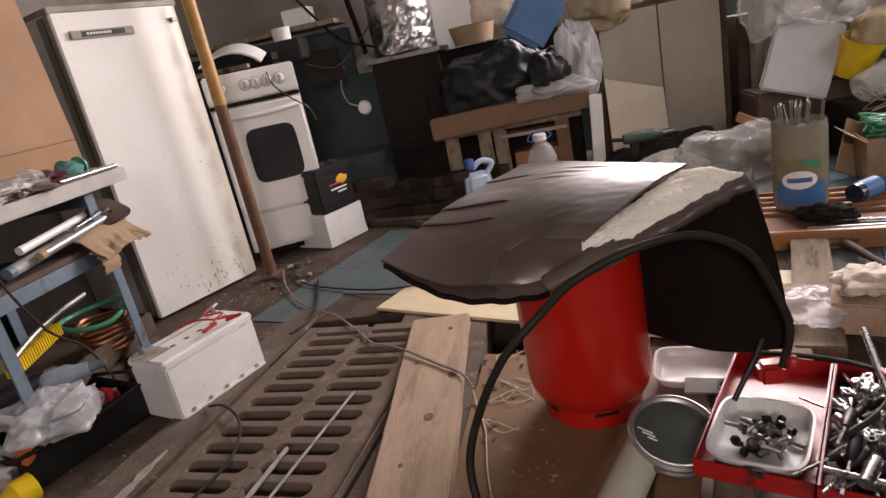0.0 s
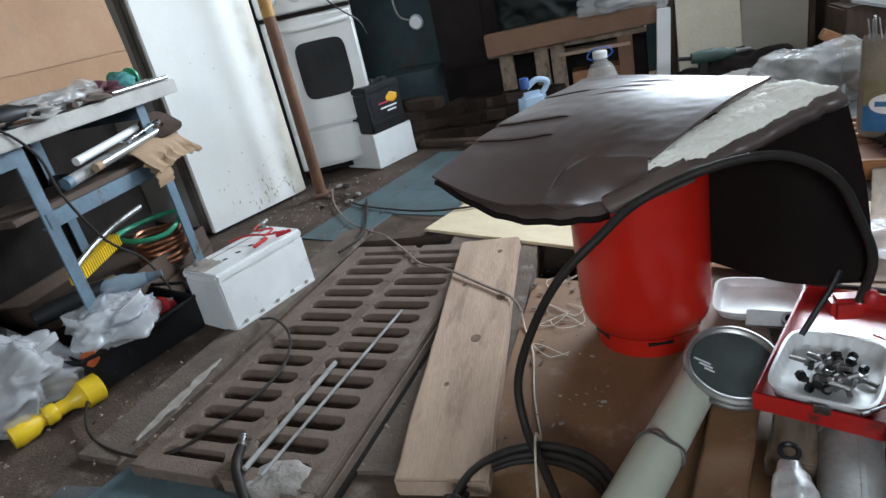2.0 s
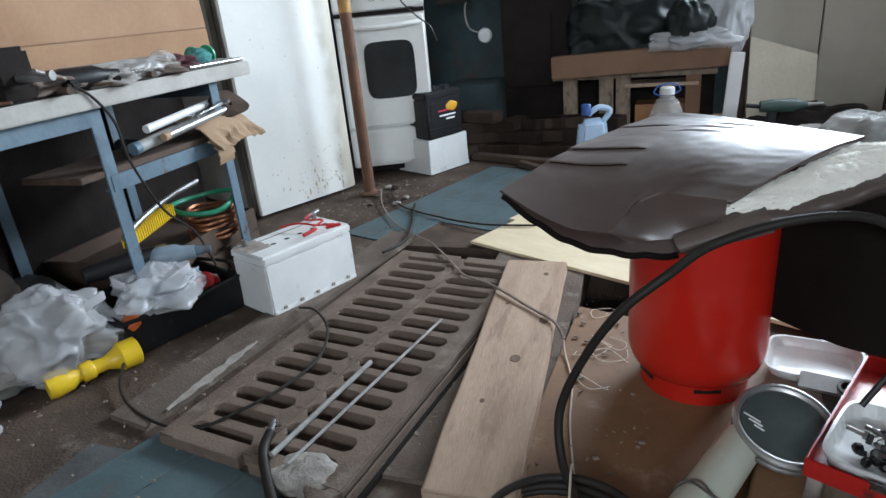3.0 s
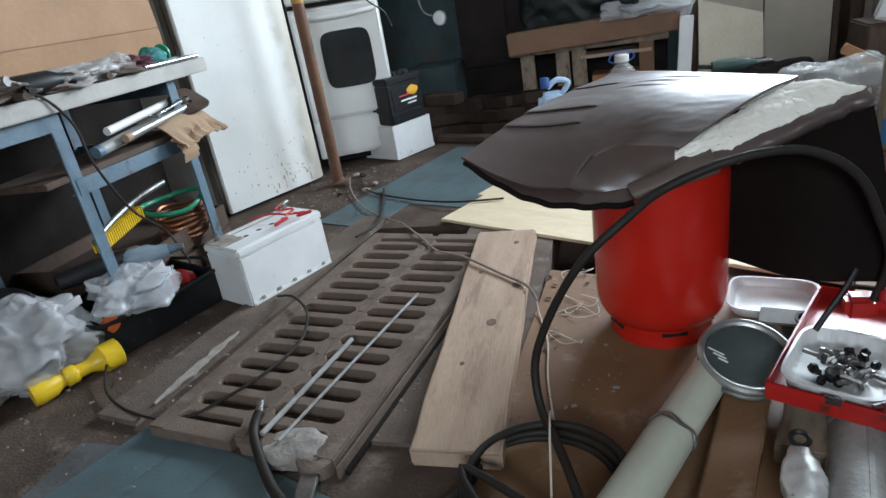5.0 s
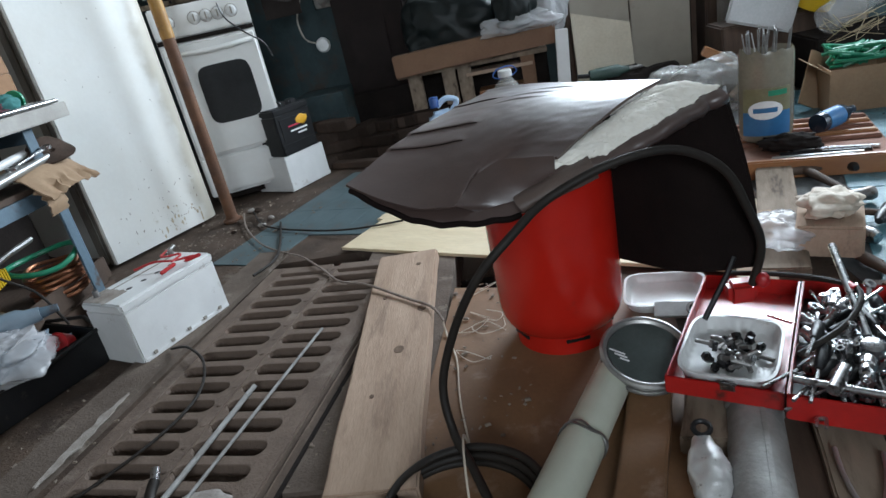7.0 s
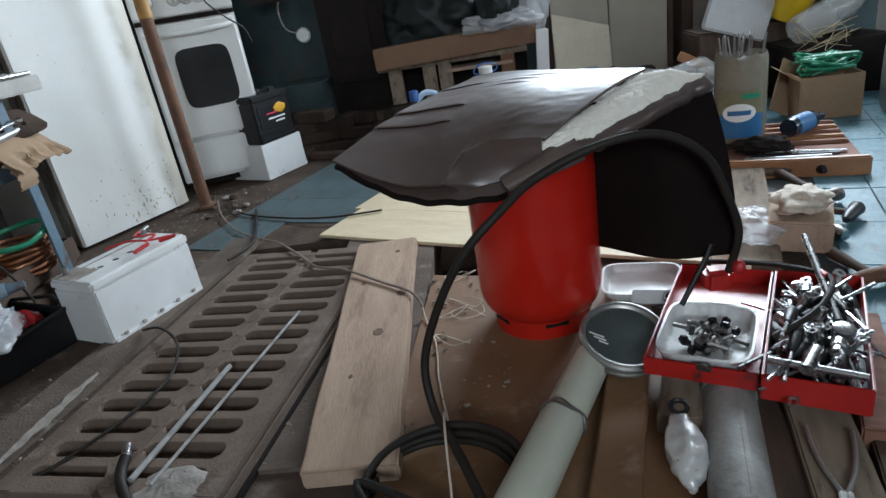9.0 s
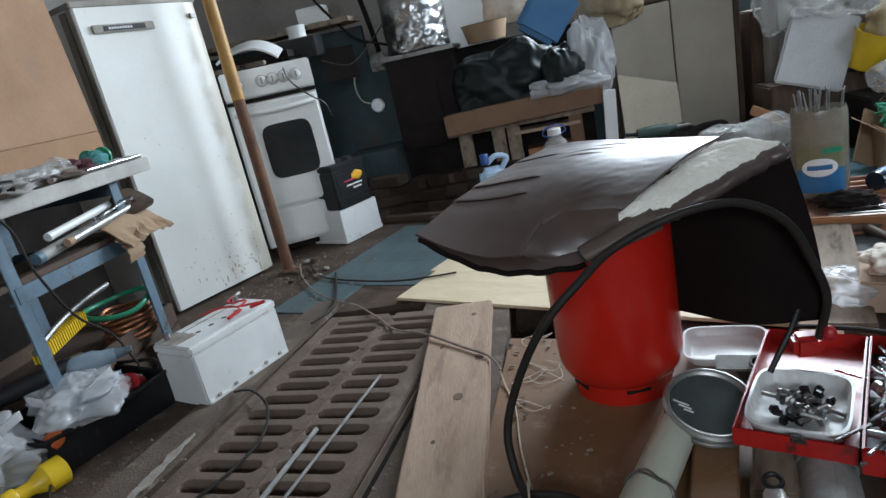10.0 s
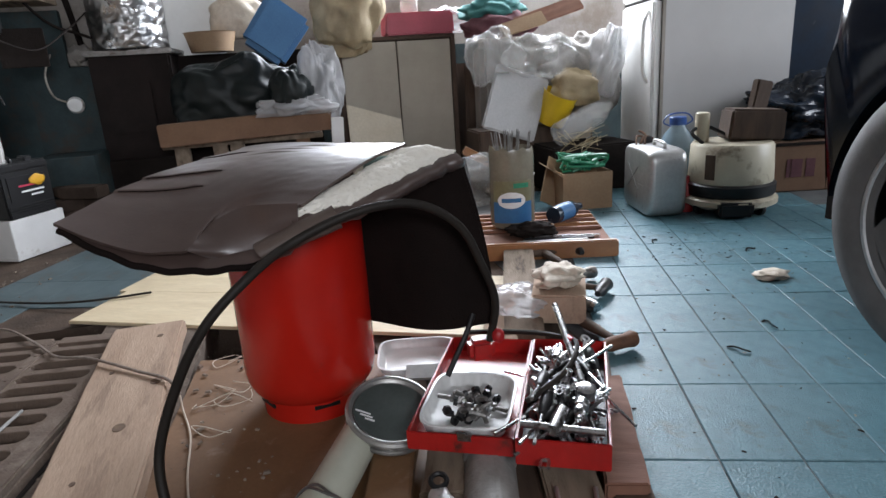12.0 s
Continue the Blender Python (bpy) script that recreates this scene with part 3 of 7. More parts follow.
    for y in (0.06, w - 0.06):
        part("foot", G().lathe([(0.02, 0), (0.02, 0.03), (0.012, 0.06)], 12, pose(-0.08, y, 0)), M_black, t)
        part("foot", G().lathe([(0.02, 0), (0.02, 0.03), (0.012, 0.06)], 12, pose(-0.52, y, 0)), M_black, t)
    return t


refrigerator()

# ---- heating pipe ----
t = thing("steel_pipe", "upright steel pipe, ochre paint above bare rust", "pipe", pose(-1.455, 2.99, 0))
part("lower_length", G().rod((0, 0, 0), (0, 0, 0.93), 0.030, n=18), M_rust, t, "rusty red-brown length")
part("upper_length", G().rod((0, 0, 0.93), (0, 0, 2.75), 0.032, n=18), M_ochre, t, "ochre painted length")
part("base_ring", G().lathe([(0.05, 0), (0.05, 0.012), (0.034, 0.02), (0.031, 0.03)], 18), M_rust, t)


# ---- cooker ----
def cooker():
    t = thing("cooker", "old white gas cooker with dark oven window", "cooker", pose(-1.675, 3.265, 0.02, 0, 0, 24))
    # own axes: +x to the right along the front, -y to the viewer
    w, d = 0.50, 0.52
    part("body", G().box((w / 2, d / 2 + 0.03, 0.52), (w, d, 0.96)), M_enamel, t, bevel=0.006)
    part("plinth", G().box((w / 2, d / 2 + 0.05, 0.03), (w - 0.04, d - 0.06, 0.06)), M_soot_shade, t)
    part("drawer", G().box((w / 2, 0.015, 0.16), (w - 0.01, 0.035, 0.20)), M_enamel, t, bevel=0.008)
    door = part("oven_door", G().box((w / 2, 0.012, 0.575), (w - 0.008, 0.04, 0.60)), M_enamel, t, bevel=0.012, seg=3)
    pts = []
    g = G()
    for k in range(32):
        a = 2 * math.pi * k / 32
        c, s = math.cos(a), math.sin(a)
        pts.append((w / 2 + 0.03 + 0.140 * math.copysign(abs(c) ** 0.35, c), 0.59 + 0.155 * math.copysign(abs(s) ** 0.35, s)))
    g.add([(x, -0.011, z) for x, z in pts] + [(x, 0.0, z) for x, z in pts],
          [tuple(range(32))] + [(k, (k + 1) % 32, 32 + (k + 1) % 32, 32 + k) for k in range(32)])
    part("window", g, M_glass_dark, door, "dark oven glass")
    part("door_handle", G().tube([(0.03, -0.012, 0.83), (0.12, -0.045, 0.825), (w / 2, -0.055, 0.82), (w - 0.12, -0.045, 0.825), (w - 0.03, -0.012, 0.83)], 0.014, 8, flat=0.8), M_enamel, door)
    part("panel_gap", G().box((w / 2, 0.022, 0.893), (w - 0.006, 0.03, 0.022)), M_soot_shade, t)
    panel = part("control_panel", G().box((w / 2, 0.02, 0.985), (w, 0.05, 0.15)), M_enamel, t, bevel=0.008)
    for k, x in enumerate((0.09, 0.22, 0.28, 0.34, 0.41)):
        part("knob_ring", G().lathe([(0.033, 0), (0.033, 0.003), (0.029, 0.004)], 20, pose(x, -0.006, 0.985, 90)), M_trim, panel, "grey ring round the knob")
        kn = part("knob", G().lathe([(0.030, 0), (0.030, 0.006), (0.022, 0.01), (0.020, 0.028), (0.015, 0.03)], 18, pose(x, -0.006, 0.985, 90)), M_whitepl, panel, "off-white knob")
        part("pointer", G().box((x, -0.038, 0.985), (0.008, 0.012, 0.036)), M_trim, kn, bevel=0.002)
    part("hob", G().box((w / 2, d / 2 + 0.03, 1.035), (w + 0.01, d, 0.03)), M_black, t, "sooty black hob", bevel=0.006)
    for x in (0.13, 0.37):
        for y in (0.18, 0.43):
            part("burner", G().lathe([(0.05, 1.05), (0.05, 1.062), (0.03, 1.07)], 16, pose(x, y, 0)), M_soot_shade, t)
            part("pan_support", G().box((x, y, 1.085), (0.22, 0.012, 0.012)).box((x, y, 1.085), (0.012, 0.22, 0.012)), M_soot_shade, t)
    part("cable", G().tube([(0.35, -0.04, 1.03), (0.37, -0.05, 0.95), (0.45, -0.06, 0.86), (0.52, -0.05, 0.80), (0.55, -0.03, 0.72)], 0.004, 6), M_black, t, "black cable hanging over the door")


cooker()
# things on the hob
solo("baking_tray", G().hollow((0, 0, 0), (0.42, 0.30, 0.06), 0.006), M_brownmetal, "dark baking tray on the hob", "tray", pose(-1.60, 3.72, 1.092, 0, 0, 5))
solo("black_box", G().box((0, 0, 0.06), (0.30, 0.20, 0.12)), M_black, "black metal box on the hob", "box", pose(-1.42, 3.86, 1.092, 0, 0, 3), bevel=0.008)
solo("plastic_strip", G().sheet(lambda u, v: (-0.20 + 0.36 * u, -0.07 + 0.12 * v, 0.02 + 0.070 * math.sin(2.3 * u + 0.3) - 0.05 * u ** 4 + 0.045 * v), 20, 6, 0.012), M_whitepl, "white curled plastic strip lying on the hob", "strip", pose(-1.50, 3.40, 1.10, 0, 0, 4), bevel=0.003)
solo("wood_stick", G().box((0, 0, 0.012), (0.36, 0.05, 0.024)), M_oldwood, "wooden slat on the hob", "slat", pose(-1.66, 3.46, 1.092, 0, 0, 8), bevel=0.003)
solo("white_pot", G().lathe([(0.08, 0), (0.09, 0.01), (0.095, 0.12), (0.1, 0.13), (0.09, 0.13), (0.085, 0.015), (0.0, 0.012)], 20), M_whitepl, "small white pot on the hob", "pot", pose(-1.40, 3.88, 1.213) @ Matrix.Scale(0.6, 4))


# ---- batteries ----
def car_battery(name, label, s, material, m):
    t = thing(name, label, "battery", m)
    w, l, h = s
    part("case", G().box((0, 0, h * 0.43), (w, l, h * 0.86)), material, t, bevel=0.006)
    part("lid", G().box((0, 0, h * 0.92), (w + 0.006, l + 0.006, h * 0.15)), material, t, bevel=0.008)
    part("foot_rail", G().box((0, 0, 0.012), (w + 0.012, l - 0.01, 0.024)), material, t, bevel=0.004)
    return t


m_wb = aim((-1.225, 1.615), (-1.075, 1.985)) @ pose(-0.036, 0.198, 0.0)
wb = car_battery("truck_battery", "large white truck battery with red clamp leads", (0.195, 0.372, 0.222), M_whitepl, m_wb)
for k in range(6):
    part("filler_cap", G().lathe([(0.014, 0.214), (0.014, 0.2195), (0.010, 0.221)], 16, pose(0.012, -0.14 + k * 0.056, 0)), M_black, wb, "dark filler cap")
part("lid_groove", G().box((-0.055, 0.0, 0.2208), (0.006, 0.36, 0.003)), M_trim, wb)
part("dirt_patch", G().sheet(lambda u, v: (-0.085 + 0.11 * u, -0.185 + 0.085 * v + 0.012 * noise.noise(Vector((u * 7, v * 3, 1))), 0.2232 + 0.0012 * noise.noise(Vector((u * 30, v * 30, 4)))), 18, 12, 0.002), M_dust, wb, "grey acid crust on the lid")
for y in (-0.15, 0.15):
    part("terminal", G().lathe([(0.011, 0.21), (0.009, 0.245)], 12, pose(-0.06, y, 0)), M_steel, wb)
for k in range(5):
    part("rail_bolt", G().box((0.102, -0.14 + k * 0.07, 0.026), (0.006, 0.012, 0.01)), M_trim, wb)
t = thing("jump_lead_clamps", "red crocodile clamps lying on the white battery", "clamps", m_wb @ pose(0.0, 0.03, 0.226))
part("lead", G().tube([(-0.09, 0.13, 0.01), (-0.03, 0.06, 0.02), (0.02, 0.10, 0.014), (0.06, 0.03, 0.02)], 0.0038, 7), M_redpl, t)
part("lead", G().tube([(-0.08, -0.02, 0.008), (-0.02, 0.02, 0.02), (0.05, 0.05, 0.015), (0.085, 0.10, 0.01)], 0.0038, 7), M_redpl, t)
part("jaw", G().box((0.075, -0.02, 0.012), (0.012, 0.075, 0.012), pose(0, 0, 0, 0, 0, 12)), M_redpl, t, bevel=0.004)
part("jaw", G().box((0.07, 0.11, 0.012), (0.012, 0.06, 0.012), pose(0, 0, 0, 0, 0, -20)), M_redpl, t, bevel=0.004)
part("clamp_spring", G().rod((-0.09, 0.12, 0.004), (-0.10, 0.17, 0.01), 0.008), M_steel, t)

m_bb = pose(-1.228, 3.352, 0, 0, 0, -27)  # near corner of the box; its sides run along -x and +y
t = thing("white_crate", "grubby white box under the black battery", "box", m_bb @ pose(-0.14, 0.16, 0))
part("shell", G().hollow((0, 0, 0), (0.28, 0.32, 0.20), 0.012, depth=0.15), M_whitepl, t, bevel=0.003)
part("foot_strip", G().box((0, 0, 0.012), (0.286, 0.326, 0.022)), M_whitepl, t, bevel=0.003)
bb = car_battery("starter_battery", "black car battery with faded label on a white box", (0.30, 0.28, 0.265), M_black, m_bb @ pose(-0.155, 0.155, 0.203))
part("carry_handle", G().tube([(-0.11, -0.03, 0.262), (-0.09, -0.03, 0.288), (0.09, -0.03, 0.288), (0.11, -0.03, 0.262)], 0.008, 8), M_black, bb)
for x in (-0.10, 0.10):
    part("terminal_cover", G().box((x, 0.06, 0.272), (0.05, 0.05, 0.03)), M_black, bb, bevel=0.006)
for k in range(3):
    part("ridge", G().box((0.152, 0, 0.03 + 0.012 * k), (0.006, 0.26, 0.005)), M_black, bb)
lab = part("label", G().box((0.1515, 0.0, 0.14), (0.003, 0.22, 0.12)), M_black, bb)
part("label_flame", G().blob((0.154, 0.055, 0.168), (0.003, 0.045, 0.026), 2.0, 0.3, 2.0, 12, 8), M_logo_y, lab, "yellow flame mark")
part("label_streak", G().box((0.154, 0.0, 0.150), (0.002, 0.11, 0.009)), M_logo_r, lab, "red streak")
for k in range(2):
    part("label_bar", G().box((0.154, 0.02 + 0.02 * k, 0.122 - 0.022 * k), (0.002, 0.13 - 0.06 * k, 0.009)), M_ink, lab, "pale lettering bars")

# ---- drain grate over the pit ----
GW, GL, NR = 0.54, 1.20, 15
m_gr = aim((-0.820, 0.945), (-0.660, 2.10))


def slot_bar(wd, pitch, za, zb):
    """A bar that flares at both ends, so that the slots beside it end round."""
    s = (pitch - 0.030) / 2
    half = 0.098
    prof = [(half + 0.008, pitch / 2), (half, pitch / 2)]
    for i in range(1, 7):
        d = s * i / 6
        prof.append((half - d, pitch / 2 - math.sqrt(max(0.0, s * s - (s - d) ** 2))))
    if wd > 0.03:
        prof = [(half + 0.008, wd / 2), (half - s, wd / 2)]
    right = [(x, y) for x, y in prof]
    left = [(-x, y) for x, y in reversed(prof)]
    top = right + left
    vs, fs = [], []
    for x, y in top:
        vs += [(x, y, za), (x, y, zb), (x, -y, za), (x, -y, zb)]
    for i in range(len(top) - 1):
        a, b = 4 * i, 4 * i + 4
        fs += [(a, b, b + 1, a + 1), (a + 2, a + 3, b + 3, b + 2), (a + 1, b + 1, b + 3, a + 3), (a, a + 2, b + 2, b)]
    e = 4 * (len(top) - 1)
    fs += [(0, 1, 3, 2), (e, e + 2, e + 3, e + 1)]
    return G().add(vs, fs)


def drain_grate():
    t = thing("drain_grate", "rusty cast iron drain grate with two rows of slots", "grate", m_gr)
    g = G()
    z0, z1 = -0.020, 0.030
    bar = 0.075

    def bx(xa, xb, ya, yb, za=z0, zb=z1):
        g.box(((xa + xb) / 2, (ya + yb) / 2, (za + zb) / 2), (xb - xa, yb - ya, zb - za))

    part("side_rail", G().box((-GW / 2 + 0.025, GL / 2, (z0 + z1) / 2), (0.056, GL, z1 - z0)), M_iron, t, bevel=0.004)
    part("side_rail", G().box((GW / 2 - 0.025, GL / 2, (z0 + z1) / 2), (0.056, GL, z1 - z0)), M_iron, t, bevel=0.004)
    part("spine", G().box((0, GL / 2, (z0 + z1) / 2), (0.042, GL - 0.04, z1 - z0)), M_iron, t, bevel=0.006)
    pitch = (GL - 0.03) / NR
    rib = None
    for k in range(NR + 1):
        y = 0.015 + pitch * k
        wd = 0.030 if 0 < k < NR else 0.05
        for sx in (-1, 1):
            if rib is None or wd != 0.030:
                ob = part("crossbar", slot_bar(wd, pitch, z0, z1 - 0.002), M_iron, t, bevel=0.002, seg=1)
                if wd == 0.030:
                    rib = ob.data
            else:
                ob = new("crossbar", rib)
                ob.parent = t
            ob.location = (sx * (0.021 + (GW - 0.142) / 4), min(max(y, 0.025), GL - 0.025), 0)
    for k in range(NR):
        for x in (0,):
            ob = part("stud", G().lathe([(0.009, 0.028), (0.008, 0.0315), (0.003, 0.0325)], 10, pose(x, 0.015 + pitch * (k + 0.5), 0)), M_iron, t)
    for a in (1,):
        part("corner_lug", G().lathe([(0.045, z0), (0.045, z1 - 0.004), (0.040, z1 - 0.001), (0.02, z1 - 0.001), (0.018, z1 - 0.008), (0.0, z1 - 0.008)], 16, pose(a * (GW / 2 - 0.045), 0.01, 0)), M_iron, t)


drain_grate()
t = thing("grate_frame", "rusty angle-iron frame beside the drain grate", "frame", m_gr)
# solid dark strips beside the flange imitate the shaded gaps
part("groove", G().box((GW / 2 + 0.011, GL / 2, 0.004), (0.014, GL, 0.012)), M_soot_shade, t)
part("flange", G().box((GW / 2 + 0.022, GL / 2, 0.012), (0.006, GL + 0.03, 0.030)), M_iron, t, bevel=0.001)
part("groove", G().box((GW / 2 + 0.034, GL / 2, 0.004), (0.010, GL, 0.012)), M_soot_shade, t)

# ---- boards ----
def plank(name, label, c, s, material, rz, z, cat="plank", seed=1.0, group=""):
    """A sawn board, a little bowed and chipped."""
    l, w, h = s[1], s[0], s[2]
    g = G()
    n = 14
    vs, fs = [], []
    for i in range(n + 1):
        y = -l / 2 + l * i / n
        e = 0.004 * noise.noise(Vector((y * 9, seed, 0)))
        e2 = 0.004 * noise.noise(Vector((y * 9, seed, 5)))
        b = 0.004 * math.sin(i / n * 3 + seed)
        ye = y + (0.01 * noise.noise(Vector((seed, i, 2))) if i in (0, n) else 0)
        vs += [(-w / 2 + e, ye, 0), (w / 2 + e2, ye + 0.006, 0), (w / 2 + e2, ye + 0.006, h + b), (-w / 2 + e, ye, h + b)]
    for i in range(n):
        for q in range(4):
            k = (q + 1) % 4
            fs.append((4 * i + q, 4 * i + k, 4 * i + 4 + k, 4 * i + 4 + q))
    fs += [(3, 2, 1, 0), tuple(4 * n + q for q in range(4))]
    g.add(vs, fs)
    return solo(name, g, material, label, cat, pose(c[0], c[1], z, 0, 0, rz), bevel=0.004, group=group)


m_pl = aim((-0.286, 0.932), (-0.363, 2.07))
t = thing("plank", "thick dusty sawn plank with knots beside the grate", "plank", m_pl)
g = G()
vs, fs = [], []
for i in range(21):
    y = 1.14 * i / 20
    e = 0.005 * noise.noise(Vector((y * 7, 1.3, 0)))
    w0 = 0.096 + 0.009 * i / 20
    vs += [(-w0 + e, y, 0), (w0 + e, y - 0.01, 0), (w0 + e, y - 0.01, 0.045), (-w0 + e, y, 0.045)]
for i in range(20):
    for q in range(4):
        k = (q + 1) % 4
        fs.append((4 * i + q, 4 * i + k, 4 * i + 4 + k, 4 * i + 4 + q))
fs += [(3, 2, 1, 0), (80, 81, 82, 83)]
part("board", g.add(vs, fs), M_plank, t, bevel=0.005).location = (0, 0, 0.012)
M_knot = mat("wood_knot", (0.16, 0.10, 0.06), (0.10, 0.06, 0.04), 0.8, scale=40, bump=0.3)
for x, y, r in ((0.072, 0.70, 0.014), (0.02, 0.49, 0.014), (0.045, 1.02, 0.009), (-0.05, 0.80, 0.007), (-0.03, 0.30, 0.006)):
    part("knot", G().lathe([(r, 0.055), (r, 0.0580), (r * 0.5, 0.0583)], 14, pose(x, y, 0), sy=1.25), M_knot, t, "dark knot")

outline = [(-0.275, 0.305), (0.34, 0.275), (0.425, 1.65), (-0.185, 1.825)]
solo("hardboard_sheet", G().add([(x, y, z) for z in (0.0, 0.012) for x, y in outline], [(3, 2, 1, 0), (4, 5, 6, 7), (0, 1, 5, 4), (1, 2, 6, 5), (2, 3, 7, 6), (3, 0, 4, 7)]), M_hardboard, "red-brown hardboard sheet laid over the pit", "board", bevel=0.002)
solo("plywood_sheet", G().box((0, 0, 0.006), (1.46, 0.30, 0.012)), M_plywood, "pale clean plywood sheet over the pit edge", "plywood", pose(0.035, 2.135, 0.006, 0, 0, -25.8), bevel=0.002, group="plywood sheets")
solo("plywood_sheet", G().box((0, 0, 0.006), (1.55, 0.23, 0.012)), M_plywood, "narrow pale plywood sheet beside the wider one", "plywood", pose(0.158, 2.377, 0.004, 0, 0, -25.4), bevel=0.002, group="plywood sheets")


# ---- gas cylinder ----
t = thing("gas_cylinder", "glossy red steel gas cylinder standing on hardboard", "gas cylinder", pose(0.136, 1.495, 0.012))
R = 0.158
part("shell", G().lathe([(0.0, 0.03), (0.06, 0.031), (0.095, 0.036), (0.121, 0.044), (0.138, 0.056), (0.149, 0.072), (R - 0.002, 0.094), (R, 0.115), (R, 0.30), (R, 0.455), (0.15, 0.485), (0.125, 0.508), (0.08, 0.522), (0.03, 0.528), (0.0, 0.529)], 64), M_red, t)
part("foot_ring", G().lathe([(0.118, 0.0), (0.125, 0.0), (0.126, 0.030), (0.128, 0.050), (0.124, 0.052), (0.119, 0.046), (0.118, 0.0)], 48), M_red, t)
for k in range(5):
    a = radians(-150 + k * 72)
    part("foot_slot", G().box((0.1245, 0, 0.039), (0.006, 0.060, 0.010), pose(0, 0, 0, 0, 0, math.degrees(a))), M_soot_shade, t, bevel=0.001)
part("neck", G().rod((0, 0, 0.52), (0, 0, 0.56), 0.022, n=16), M_steel, t)
part("valve", G().rod((-0.04, 0, 0.55), (0.05, 0, 0.55), 0.013, n=12).rod((0, 0, 0.55), (0, 0, 0.585), 0.012, n=12), M_chrome, t)


# ---- leatherette cover draped over the cylinder ----
t = thing("seat_cover", "dark brown leatherette seat cover with fleece edge over the cylinder", "seat cover", pose(0.117, 1.505, 0.55))
INV = pose(-0.117, -1.505, -0.55)
TIP, NEAR = Vector((-0.274, 1.275, 0.562)), Vector((0.162, 1.231, 0.556))
UPPER = [TIP] + [Vector(p) for p in ((-0.205, 1.238, 0.533), (-0.129, 1.210, 0.508), (-0.080, 1.205, 0.502), (-0.043, 1.207, 0.502), (-0.022, 1.262, 0.522), (0.045, 1.292, 0.548), (0.105, 1.255, 0.556))] + [NEAR]
LOWER = [Vector(p) for p in ((-0.268, 1.275, 0.552), (-0.179, 1.226, 0.506), (-0.104, 1.205, 0.477), (-0.019, 1.203, 0.463), (0.058, 1.205, 0.462), (0.131, 1.215, 0.468))]
BACK = (Vector((0.03, 1.78, 0.632)), Vector((0.40, 1.41, 0.634)))


def along(pts, u):
    """A smooth line through the points."""
    k = u * (len(pts) - 1)
    i = min(int(k), len(pts) - 2)
    p0, p1, p2, p3 = (pts[max(0, min(len(pts) - 1, j))] for j in (i - 1, i, i + 1, i + 2))
    q = k - i
    return 0.5 * (2 * p1 + (p2 - p0) * q + (2 * p0 - 5 * p1 + 4 * p2 - p3) * q * q + (3 * p1 - p0 - 3 * p2 + p3) * q ** 3)


def pleat(v, lo, hi, depth):
    """Steps up sharply at lo, then sinks slowly towards hi."""
    return depth * math.exp(-((lo - v) / 0.006) ** 2) if v < lo else (depth * (1 - (v - lo) / (hi - lo)) if v < hi else 0.0)


def cover(u, v):
    f, b = along(UPPER, u), BACK[0].lerp(BACK[1], u)
    base = TIP.lerp(NEAR, u)
    p = base.lerp(b, v) + (f - base) * max(0.0, 1 - v / 0.5) ** 2.0
    fade = max(0.0, min(1.0, (0.37 - u) / 0.06))
    z = 0.016 * math.sin(math.pi * min(1, v * 1.05)) * (1 - 0.4 * u)
    z += fade * (pleat(v - 0.22 * u, 0.25, 0.38, 0.0042) + pleat(v - 0.22 * u, 0.385, 0.56, 0.0042))
    z += 0.003 * pleat(v - 0.25 * (u - 0.1), 0.74, 0.86, 1.0) * max(0.0, min(1.0, (0.30 - u) / 0.1))
    for k, (v0, sl, u0, u1) in enumerate(((0.74, 0.30, 0.28, 0.56), (0.82, 0.26, 0.30, 0.62), (0.90, 0.20, 0.36, 0.70))):
        if u0 < u < u1:
            z += 0.0026 * math.sin(math.pi * (u - u0) / (u1 - u0)) * math.exp(-((v - v0 - sl * (u - 0.45)) / 0.011) ** 2)
    z += 0.006 * noise.noise(Vector((u * 2.2, v * 2.2, 1))) + 0.0007 * noise.noise(Vector((u * 14, v * 16, 2.2)))
    z -= 0.016 * max(0.0, 1 - u / 0.45) ** 2 * v
    p.z += z * min(1.0, 0.3 + 4 * v)
    return p


def under(u, v):
    f, b = along(LOWER, u), cover(0.02 + 0.93 * u, 0.52) + Vector((0, 0, -0.02))
    p = f.lerp(b, v)
    p.z += 0.006 * math.sin(math.pi * v) + 0.004 * noise.noise(Vector((u * 6, v * 5, 3))) * v
    return p


part("leather_panel", G().sheet(cover, 90, 170, 0.006, INV), M_leather, t, "dark brown pleated leatherette", fix=False)
part("under_panel", G().sheet(under, 50, 30, 0.006, INV), M_leather, t, fix=False)
part("front_hem", G().tube([under(u / 20, 0.0) + Vector((0, -0.001, -0.005 + 0.002 * math.sin(u * 1.9))) for u in range(18)], 0.0065, 10), M_lining, t, "dark hem").matrix_local = INV
# dark cords along the seams draw in the pleats' shadow lines
for lo in (0.25, 0.385):
    part("seam", G().tube([cover(u, lo + 0.22 * u - 0.005) + Vector((0, 0, -0.0004)) for u in [0.02 + 0.022 * k for k in range(16)]], 0.0017, 6, smooth=3), M_lining, t, "stitched crease with its shadow line drawn dark").matrix_local = INV
part("seam", G().tube([cover(0.02 + 0.02 * k, 0.735 + 0.25 * (0.02 * k - 0.08)) + Vector((0, 0, -0.0006)) for k in range(12)], 0.0013, 6, smooth=3), M_lining, t).matrix_local = INV
